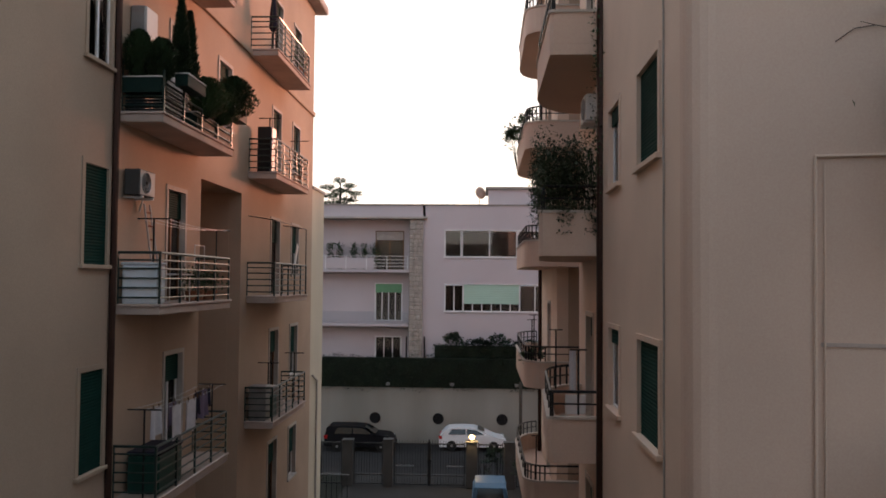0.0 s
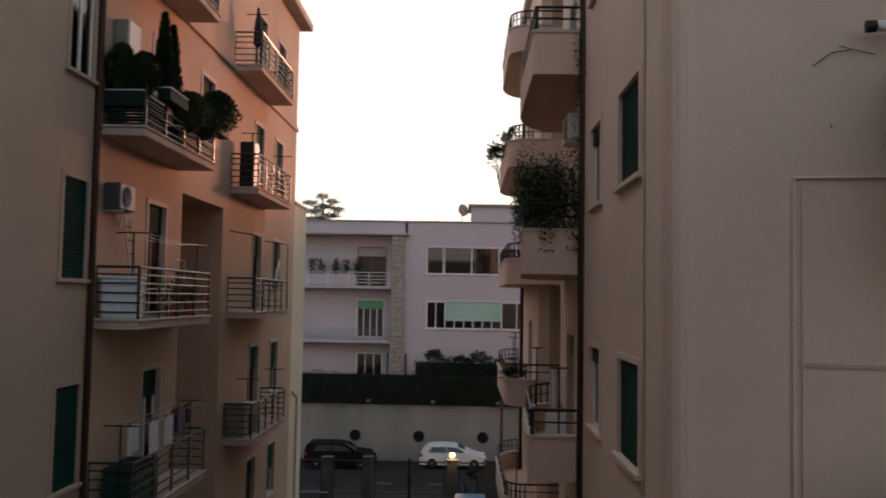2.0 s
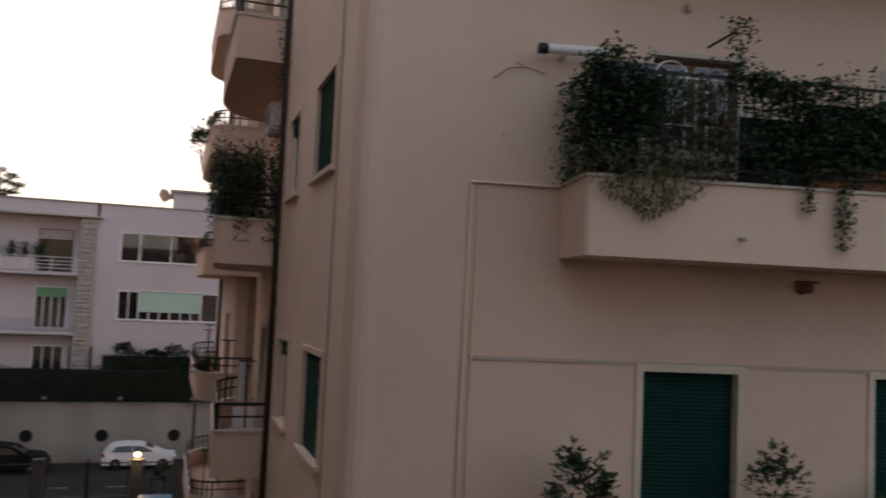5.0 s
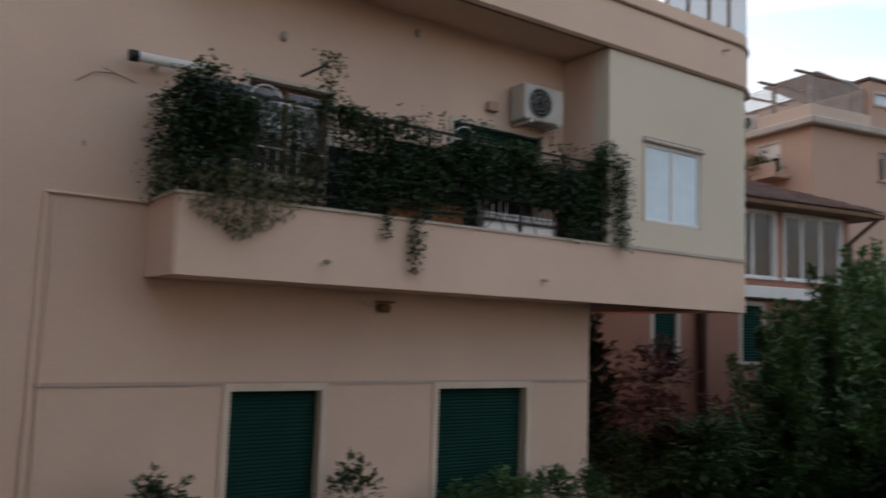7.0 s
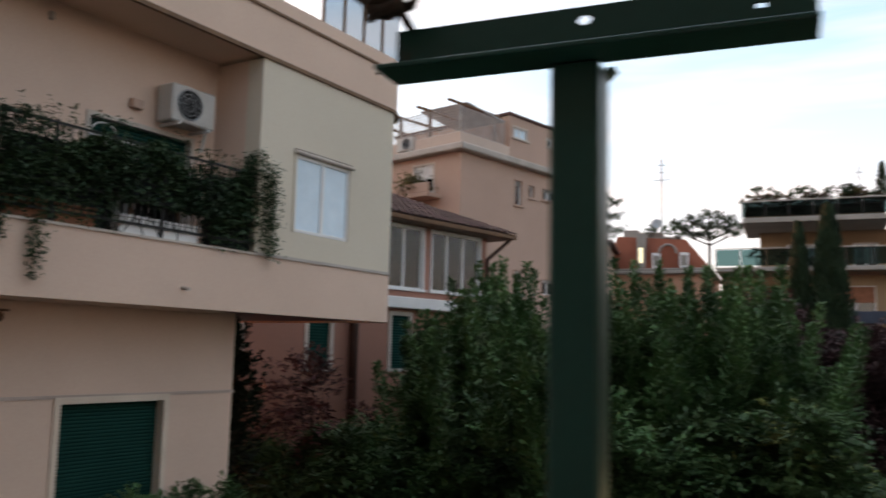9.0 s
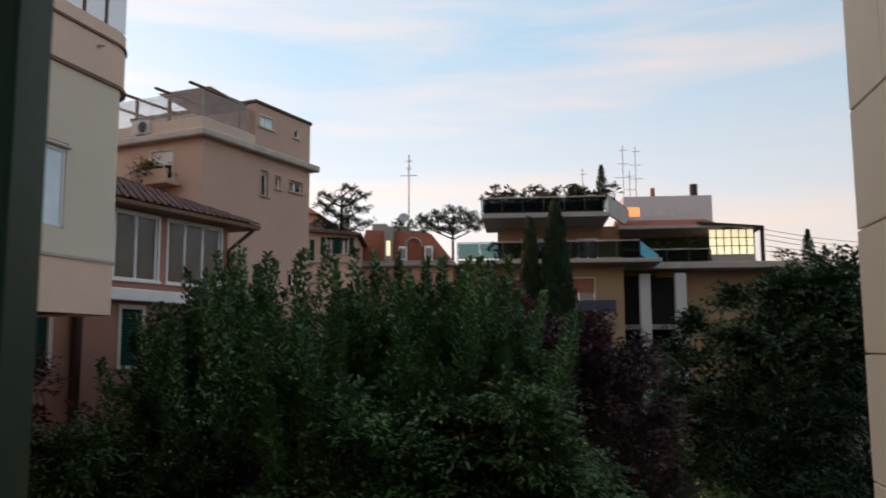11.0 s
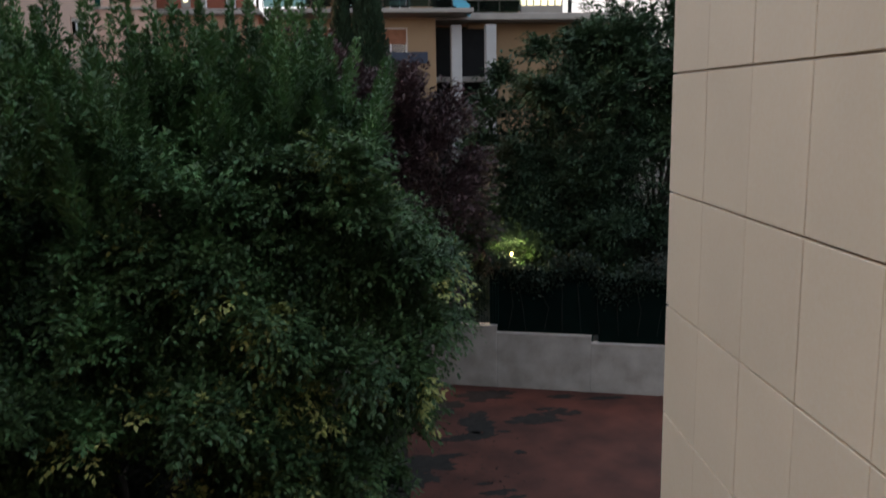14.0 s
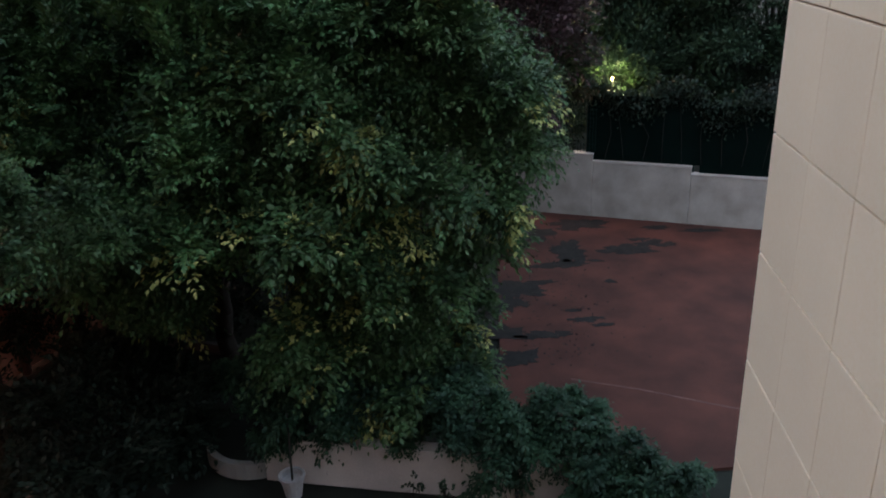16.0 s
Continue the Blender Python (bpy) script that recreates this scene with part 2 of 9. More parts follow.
MAT["leaf_low"] = leaf_material("lower_leaf", (0.031, 0.074, 0.028), (0.078, 0.148, 0.050), rough=0.55)
MAT["leaf_pale"] = leaf_material("yellowing_leaf", (0.29, 0.35, 0.11), (0.46, 0.46, 0.15), rough=0.55)
# a darker copy of the tree leaf, with shade put into its colour
MAT["leaf_shade"] = leaf_material("shade_toned_leaf", (0.024, 0.060, 0.028), (0.055, 0.112, 0.050), rough=0.6)
MAT["trail"] = leaf_material("pale_olive_leaf", (0.13, 0.145, 0.075), (0.19, 0.20, 0.10))
MAT["red_leaf"] = leaf_material("red_shrub_leaf", (0.10, 0.035, 0.03), (0.16, 0.055, 0.045))
MAT["russet"] = leaf_material("russet_leaf", (0.075, 0.045, 0.028), (0.12, 0.075, 0.04))
MAT["screen"] = material("dark_teal_cloth", (0.010, 0.017, 0.018), 0.9, var=0.4, scale=6, fine=60, bump=0.2)
MAT["blue_slat"] = material("grey_blue_paint", (0.13, 0.16, 0.18), 0.8, var=0.25, scale=4, fine=40, bump=0.1)
MAT["ivy"] = leaf_material("ivy_leaf", (0.026, 0.062, 0.029), (0.046, 0.091, 0.039))
MAT["hedge"] = leaf_material("hedge_leaf", (0.017, 0.042, 0.020), (0.030, 0.064, 0.029))
# dark hedges, and garden trees whose shade is put into this near-black
MAT["hedge_and_shade"] = leaf_material("hedge_and_shade_leaf", (0.007, 0.017, 0.009), (0.011, 0.024, 0.012), rough=0.7)
MAT["purple"] = leaf_material("purple_leaf", (0.050, 0.027, 0.028), (0.090, 0.047, 0.049))
MAT["cypress"] = leaf_material("cypress_leaf", (0.016, 0.040, 0.020), (0.028, 0.058, 0.028))
MAT["olive"] = leaf_material("olive_leaf", (0.030, 0.050, 0.028), (0.052, 0.078, 0.044))
MAT["litter"] = leaf_material("fallen_leaf", (0.012, 0.010, 0.009), (0.020, 0.016, 0.013), rough=0.8)
MAT["planter"] = material("rendered_planter", (0.50, 0.42, 0.37), 0.9, var=0.2, scale=0.9, fine=30, bump=0.25)
MAT["casing"] = material("aged_casing", (0.52, 0.50, 0.47), 0.6, var=0.12, scale=2, fine=40, bump=0.03)
MAT["column"] = material("pale_painted_concrete", (0.42, 0.41, 0.40), 0.85, var=0.12, scale=0.6, fine=30, bump=0.15)
MAT["reflect"] = material("coated_glass", (0.45, 0.55, 0.62), 0.08, 0.9, var=0.05, scale=0.5, fine=20, bump=0.0)
# opaque pane: net curtain and the sky's reflection put into one pale blue
MAT["veiled_pane"] = material("curtain_and_sky_pane", (0.62, 0.77, 0.87), 0.18, var=0.10, scale=1.8, fine=12, bump=0.02, spec=0.5)
MAT["green_glass"] = glass_material("tinted_balustrade_glass", (0.30, 0.42, 0.42), 0.3, 1.12)
# brighter copy of salmon: the evening light on far walls is in its colour
MAT["salmon_lit"] = material("lit_salmon_plaster", (0.50, 0.29, 0.20), 0.92, var=0.10, scale=0.3, fine=30, bump=0.2)
MAT["brick_red"] = material("red_brown_render", (0.25, 0.082, 0.05), 0.9, var=0.2, scale=0.8, fine=25, bump=0.3)
MAT["shrub_leaf"] = leaf_material("shrub_leaf", (0.015, 0.046, 0.025), (0.037, 0.088, 0.044), rough=0.6)
MAT["orange_glow"] = glow_material("orange_lit_window", (1.0, 0.42, 0.16), 0.4)
MAT["trim_warm"] = material("warm_stone_trim", (0.66, 0.55, 0.45), 0.8, var=0.10, scale=2.0, fine=50, bump=0.15)
MAT["dry"] = leaf_material("dry_leaf", (0.12, 0.11, 0.05), (0.17, 0.15, 0.07))
MAT["car_white"] = material("white_car_paint", (0.75, 0.75, 0.76), 0.25, var=0.03, scale=1, fine=30, bump=0.0, spec=0.6)
MAT["car_black"] = material("black_car_paint", (0.005, 0.005, 0.007), 0.5, var=0.1, scale=1, fine=30, bump=0.0, spec=0.12)
MAT["car_blue"] = material("light_blue_car_paint", (0.075, 0.155, 0.235), 0.45, var=0.05, scale=1, fine=30, bump=0.0, spec=0.2)
MAT["rubber"] = material("tyre_rubber", (0.015, 0.015, 0.015), 0.85, var=0.2, scale=5, fine=60, bump=0.1)
MAT["alloy"] = material("wheel_alloy", (0.55, 0.55, 0.56), 0.3, 0.8, var=0.1, scale=5, fine=60, bump=0.02)
MAT["car_glass"] = material("car_glass", (0.012, 0.014, 0.016), 0.08, var=0.1, scale=2, fine=30, bump=0.0, spec=0.7)
MAT["tail"] = material("red_tail_lamp", (0.45, 0.02, 0.02), 0.2, var=0.1, scale=2, fine=30, bump=0.0, spec=0.6)
MAT["lamp_glow"] = glow_material("lamp_glow", (1.0, 0.66, 0.24), 7.0)
MAT["window_glow"] = glow_material("lit_window", (1.0, 0.95, 0.66), 0.42)
MAT["blue_cloth"] = material("blue_cloth", (0.05, 0.062, 0.09), 0.9, var=0.1, scale=3, fine=50, bump=0.1)
MAT["turquoise"] = material("turquoise_panel", (0.06, 0.36, 0.50), 0.5, var=0.1, scale=3, fine=50, bump=0.05)
MAT["dark_cloth"] = material("dark_cloth", (0.020, 0.016, 0.028), 0.9, var=0.2, scale=5, fine=50, bump=0.2)
MAT["violet_cloth"] = material("violet_cloth", (0.16, 0.12, 0.18), 0.9, var=0.2, scale=5, fine=50, bump=0.2)
MAT["white_cloth"] = material("white_cloth", (0.60, 0.58, 0.60), 0.9, var=0.1, scale=5, fine=50, bump=0.2)
MAT["brown_cloth"] = material("dark_brown_cord", (0.055, 0.043, 0.036), 0.9, var=0.2, scale=5, fine=50, bump=0.2)
MAT["grey_metal"] = material("grey_metal", (0.30, 0.31, 0.32), 0.4, 0.6, var=0.15, scale=3, fine=50, bump=0.05)
MAT["trellis"] = material("weathered_trellis", (0.46, 0.44, 0.42), 0.85, var=0.2, scale=3, fine=50, bump=0.2)
MAT["green_net"] = material("dark_green_fence_cloth", (0.0015, 0.006, 0.005), 0.9, var=0.25, scale=1.5, fine=60, bump=0.2, spec=0.05)


# ---- mesh tools ----
class MB:
    """Gathers vertices and faces, in a frame M, for one mesh."""

    def __init__(self, M=None):
        self.v, self.f = [], []
        self.M = M or Matrix.Identity(4)
        self.flip = self.M.to_3x3().determinant() < 0

    def add(self, verts, faces):
        k = len(self.v)
        self.v += [tuple(self.M @ Vector(p)) for p in verts]
        self.f += [tuple(k + i for i in (reversed(q) if self.flip else q)) for q in faces]
        return self

    def box(self, x0, x1, y0, y1, z0, z1, c=0.0):
        """A block; c: the width of its chamfered edges."""
        x0, x1, y0, y1, z0, z1 = min(x0, x1), max(x0, x1), min(y0, y1), max(y0, y1), min(z0, z1), max(z0, z1)
        if c <= 0:
            p = [(x, y, z) for x in (x0, x1) for y in (y0, y1) for z in (z0, z1)]
            return self.add(p, [(0, 1, 3, 2), (4, 6, 7, 5), (0, 4, 5, 1), (2, 3, 7, 6), (0, 2, 6, 4), (1, 5, 7, 3)])
        lo, hi = (x0, y0, z0), (x1, y1, z1)
        p, idx = [], {}
        for i in range(8):
            s = [(i >> k) & 1 for k in range(3)]
            for a in range(3):
                q = [(hi if s[k] else lo)[k] + (0 if k == a else (-c if s[k] else c)) for k in range(3)]
                idx[i, a] = len(p)
                p.append(q)
        faces = []
        for a in range(3):
            b, d = [(1, 2), (2, 0), (0, 1)][a]
            for s in (0, 1):
                ring = [(s << a) | (i << b) | (j << d) for i, j in ((0, 0), (1, 0), (1, 1), (0, 1))]
                q = [idx[i, a] for i in ring]
                faces.append(q if s else q[::-1])
        for a in range(3):
            b, d = [(1, 2), (2, 0), (0, 1)][a]
            for i in (0, 1):
                for j in (0, 1):
                    u, w = (i << b) | (j << d), (i << b) | (j << d) | (1 << a)
                    q = [idx[u, b], idx[w, b], idx[w, d], idx[u, d]]
                    faces.append(q if i == j else q[::-1])
        for i in range(8):
            q = [idx[i, 0], idx[i, 1], idx[i, 2]]
            faces.append(q if bin(i).count("1") % 2 else q[::-1])
        return self.add(p, faces)

    def cyl(self, p, q, r, n=8, r2=None, caps=True):
        p, q = Vector(p), Vector(q)
        d = (q - p).normalized()
        a = d.orthogonal().normalized()
        b = d.cross(a)
        r2 = r if r2 is None else r2
        ring = [(math.cos(2 * math.pi * i / n), math.sin(2 * math.pi * i / n)) for i in range(n)]
        pts = [p + (a * c + b * s) * r for c, s in ring] + [q + (a * c + b * s) * r2 for c, s in ring]
        faces = [(i, (i + 1) % n, n + (i + 1) % n, n + i) for i in range(n)]
        if caps:
            faces += [tuple(range(n))[::-1], tuple(range(n, 2 * n))]
        return self.add(pts, faces)

    def tube(self, pts, r, n=6):
        for p, q in zip(pts, pts[1:]):
            self.cyl(p, q, r, n)
        return self

    def prism(self, poly, z0, z1):
        n = len(poly)
        pts = [(x, y, z0) for x, y in poly] + [(x, y, z1) for x, y in poly]
        return self.add(pts, [(i, (i + 1) % n, n + (i + 1) % n, n + i) for i in range(n)] + [tuple(range(n))[::-1], tuple(range(n, 2 * n))])

    def strip(self, line, t, z0, z1):
        """A standing wall of thickness t along an open line; t > 0 lies to the left of the line's way."""
        off = offset(line, t)
        n = len(line)
        pts = [(x, y, z) for z in (z0, z1) for ln in (line, off) for x, y in ln]
        a, b, c, d = 0, n, 2 * n, 3 * n
        f = []
        for i in range(n - 1):
            f += [(a + i, a + i + 1, c + i + 1, c + i), (b + i + 1, b + i, d + i, d + i + 1), (c + i, c + i + 1, d + i + 1, d + i), (a + i + 1, a + i, b + i, b + i + 1)]
        f += [(a, c, d, b), (a + n - 1, b + n - 1, d + n - 1, c + n - 1)]
        return self.add(pts, f)

    def lathe(self, cx, cy, prof, n=16):
        pts = [(cx + r * math.cos(2 * math.pi * i / n), cy + r * math.sin(2 * math.pi * i / n), z) for r, z in prof for i in range(n)]
        f = [(k * n + i, k * n + (i + 1) % n, (k + 1) * n + (i + 1) % n, (k + 1) * n + i) for k in range(len(prof) - 1) for i in range(n)]
        return self.add(pts, f + [tuple(range(n))[::-1], tuple(range((len(prof) - 1) * n, len(prof) * n))])

    def wall(self, u0, u1, v0, v1, z0, z1, holes=()):
        """A wall in the plane of u and z, from v0 to v1 thick, with rectangular holes (u0, u1, z0, z1) through it."""
        us = sorted({u0, u1, *[h for o in holes for h in o[:2] if u0 < h < u1]})
        zs = sorted({z0, z1, *[h for o in holes for h in o[2:] if z0 < h < z1]})
        nu, nz = len(us), len(zs)

        def solid(i, j):
            if not (0 <= i < nu - 1 and 0 <= j < nz - 1):
                return False
            u, z = (us[i] + us[i + 1]) / 2, (zs[j] + zs[j + 1]) / 2
            return not any(o[0] < u < o[1] and o[2] < z < o[3] for o in holes)

        pts = [(u, v, z) for v in (v0, v1) for z in zs for u in us]
        ix = lambda i, j, s: s * nu * nz + j * nu + i
        f = []
        for i in range(nu - 1):
            for j in range(nz - 1):
                if solid(i, j):
                    q = [(i, j), (i + 1, j), (i + 1, j + 1), (i, j + 1)]
                    f += [tuple(ix(a, b, 0) for a, b in q), tuple(ix(a, b, 1) for a, b in reversed(q))]
                    for (di, dj), (p, r) in (((0, -1), (0, 1)), ((1, 0), (1, 2)), ((0, 1), (2, 3)), ((-1, 0), (3, 0))):
                        if not solid(i + di, j + dj):
                            (a, b), (c, d) = q[p], q[r]
                            f.append((ix(a, b, 0), ix(a, b, 1), ix(c, d, 1), ix(c, d, 0)))
        return self.add(pts, f)

    def mesh(self, name, mat, smooth=False):
        me = bpy.data.meshes.new(name)
        me.from_pydata(self.v, [], self.f)
        me.materials.append(mat)
        if smooth:
            me.polygons.foreach_set("use_smooth", [True] * len(me.polygons))
        me.update()
        return me


def offset(line, t):
    """The open line of (x, y) points, moved t to its left."""
    out = []
    for i, p in enumerate(line):
        p = Vector(p)
        d0 = (p - Vector(line[i - 1])).normalized() if i else None
        d1 = (Vector(line[i + 1]) - p).normalized() if i < len(line) - 1 else None
        d0, d1 = d0 or d1, d1 or d0
        n = Vector((-(d0 + d1).y, (d0 + d1).x)).normalized()
        k = max(0.4, n.dot(Vector((-d0.y, d0.x))))
        out.append(tuple(p + n * t / k))
    return out


def arc(cx, cy, r, a0, a1, n=8, ry=None):
    ry = r if ry is None else ry
    return [(cx + r * math.cos(radians(a0 + (a1 - a0) * i / n)), cy + ry * math.sin(radians(a0 + (a1 - a0) * i / n))) for i in range(n + 1)]


def thing(name, loc, label, category, group="", kind=""):
    ob = new(name)
    ob.empty_display_size = 0.2
    ob.matrix_basis = Matrix.Translation(loc)
    return tagged(ob, label, category, group, kind)


def world_of(ob):
    m = ob.matrix_basis.copy()
    while ob.parent:
        m = ob.parent.matrix_basis @ ob.matrix_parent_inverse @ m
        ob = ob.parent
    return m


def part(name, mb, mat, parent=None, label="", smooth=False):
    """One mesh object, given in world coordinates, under a thing or a part."""
    me = mb if isinstance(mb, bpy.types.Mesh) else mb.mesh(name, mat, smooth)
    ob = new(name, me)
    if parent:
        ob.parent = parent
        ob.matrix_parent_inverse = world_of(parent).inverted()
    if label:
        ob["label"] = label
    return ob


def frame_of(origin, along, out):
    """The frame of a wall: u along it, v out of it, z up."""
    a, o = Vector(along).normalized(), Vector(out).normalized()
    return Matrix(((a.x, o.x, 0, origin[0]), (a.y, o.y, 0, origin[1]), (0, 0, 1, 0), (0, 0, 0, 1)))


# ---- foliage ----
def leaf_mesh(name, pts, dirs, size, mat, rng, jitter=0.2, aspect=0.5):
    """One folded leaf at each point, pointing about along dirs."""
    n = len(pts)
    d = dirs + rng.normal(0, jitter, (n, 3))
    d /= np.linalg.norm(d, axis=1)[:, None] + 1e-9
    a = np.cross(d, rng.normal(0, 0.22, (n, 3)) + np.array([0, 0, 1.0]))
    a /= np.linalg.norm(a, axis=1)[:, None] + 1e-9
    up = np.cross(a, d)
    s = (size * rng.uniform(0.6, 1.35, n))[:, None]
    v = np.stack([pts, pts + (d * 0.45 + a * aspect * 0.5 + up * 0.12) * s, pts + d * s, pts + (d * 0.45 - a * aspect * 0.5 + up * 0.12) * s], 1).reshape(-1, 3)
    me = bpy.data.meshes.new(name)
    me.vertices.add(4 * n)
    me.vertices.foreach_set("co", v.ravel())
    tri = (np.arange(n)[:, None] * 4 + np.array([0, 1, 2, 0, 2, 3])).ravel()
    me.loops.add(6 * n)
    me.loops.foreach_set("vertex_index", tri.astype(np.int32))
    me.polygons.add(2 * n)
    me.polygons.foreach_set("loop_start", np.arange(0, 6 * n, 3, dtype=np.int32))
    me.materials.append(mat)
    me.update(calc_edges=True)
    return me


def lumps(rng, centre, radii, count, low=-0.5, small=False):
    """Uneven lobes over an ellipsoid: their centres and radii."""
    out = []
    for i in range(count):
        d = rng.normal(0, 1, 3)
        d /= np.linalg.norm(d)
        if d[2] < low:
            d[2] = -d[2]
        k = rng.uniform(0.5, 0.95) if small else rng.uniform(0.55, 0.8)
        out.append((np.array(centre) + d * np.array(radii) * k, rng.uniform(0.12, 0.25) if small else rng.uniform(0.28, 0.48)))
    return out


def crown_points(rng, centre, radii, twigs, per_twig, twig_len, rise=0.3, lobes=26, low=-0.5):
    """Leaves along twigs that stand out of lobes; returns points and directions."""
    lob = lumps(rng, centre, radii, lobes, low, lobes > 40)
    c = np.array([l[0] for l in lob])
    r = np.array([l[1] for l in lob])[:, None] * np.array(radii)
    k = rng.integers(0, len(lob), twigs)
    out = c[k] - np.array(centre)
    out /= np.linalg.norm(out, axis=1)[:, None] + 1e-9
    d = rng.normal(0, 1, (twigs, 3)) + out * 0.7 + np.array([0, 0, 0.35])
    d /= np.linalg.norm(d, axis=1)[:, None]
    base = c[k] + d * r[k] * rng.uniform(0.5, 1.0, (twigs, 1))
    td = out * np.array([0.9, 0.9, 0.5]) + d * np.array([0.6, 0.6, 0.35]) + np.array([0, 0, rise]) + rng.normal(0, 0.2, (twigs, 3))
    td /= np.linalg.norm(td, axis=1)[:, None]
    ln = twig_len * rng.uniform(0.5, 1.3, twigs)
    side = np.cross(td, np.array([0, 0, 1.0]) + rng.normal(0, 0.25, (twigs, 3)))
    side /= np.linalg.norm(side, axis=1)[:, None] + 1e-9
    s = rng.uniform(0.0, 1.0, (twigs, per_twig))
    w = rng.uniform(-1, 1, (twigs, per_twig)) * 0.30 * ln[:, None] * (1.1 - s)
    droop = np.zeros((twigs, per_twig, 3))
    droop[..., 2] = -0.35 * (s ** 2) * ln[:, None] - 0.5 * np.abs(w)
    pts = base[:, None] + td[:, None] * (ln[:, None] * s)[..., None] + side[:, None] * w[..., None] + droop + rng.normal(0, 0.015, (twigs, per_twig, 3)) * twig_len
    dirs = td[:, None] * 0.75 + side[:, None] * (np.sign(w) * 0.7)[..., None] - np.array([0, 0, 0.15])
    return pts.reshape(-1, 3), dirs.reshape(-1, 3), base, td * ln[:, None]


def frond_points(rng, centre, radii, count, per, length, rise=0.35, low=-0.75, droop=0.35):
    """Feathered branches that radiate from an uneven crown, each with its leaves in two ranks."""
    d = rng.normal(0, 1, (count, 3))
    d /= np.linalg.norm(d, axis=1)[:, None]
    d[:, 2] = np.where(d[:, 2] < low, -d[:, 2], d[:, 2])
    az, el = np.arctan2(d[:, 1], d[:, 0]), d[:, 2]
    ph = rng.uniform(0, 6.28, 4)
    swell = 0.86 + 0.09 * np.sin(3 * az + ph[0] + 4 * el) + 0.07 * np.sin(7 * az + ph[1] - 6 * el) + 0.06 * np.sin(11 * el + 5 * az + ph[2])
    base = np.array(centre) + d * np.array(radii) * (swell * rng.uniform(0.66, 0.98, count))[:, None]
    td = d * np.array([1.0, 1.0, 0.8]) + np.array([0, 0, rise]) + rng.normal(0, 0.16, (count, 3))
    td /= np.linalg.norm(td, axis=1)[:, None]
    ln = length * rng.uniform(0.6, 1.3, count)
    side = np.cross(td, np.array([0, 0, 1.0]) + rng.normal(0, 0.3, (count, 3)))
    side /= np.linalg.norm(side, axis=1)[:, None] + 1e-9
    s = rng.uniform(0.0, 1.0, (count, per)) ** 0.8
    w = np.where(rng.random((count, per)) < 0.5, -1, 1) * rng.uniform(0.0, 0.24, (count, per)) * ln[:, None] * (1.08 - s)
    flat = np.sqrt(np.maximum(0.05, 1 - td[:, 2] ** 2))[:, None]
    drop = np.zeros((count, per, 3))
    drop[..., 2] = -(droop * s ** 2 * ln[:, None] + 0.45 * np.abs(w)) * flat
    pts = base[:, None] + td[:, None] * (ln[:, None] * s)[..., None] + side[:, None] * w[..., None] + drop
    dirs = td[:, None] * 0.8 + side[:, None] * (np.sign(w) * 0.65)[..., None] - np.array([0, 0, 0.12])
    return pts.reshape(-1, 3), dirs.reshape(-1, 3), base, td * ln[:, None]


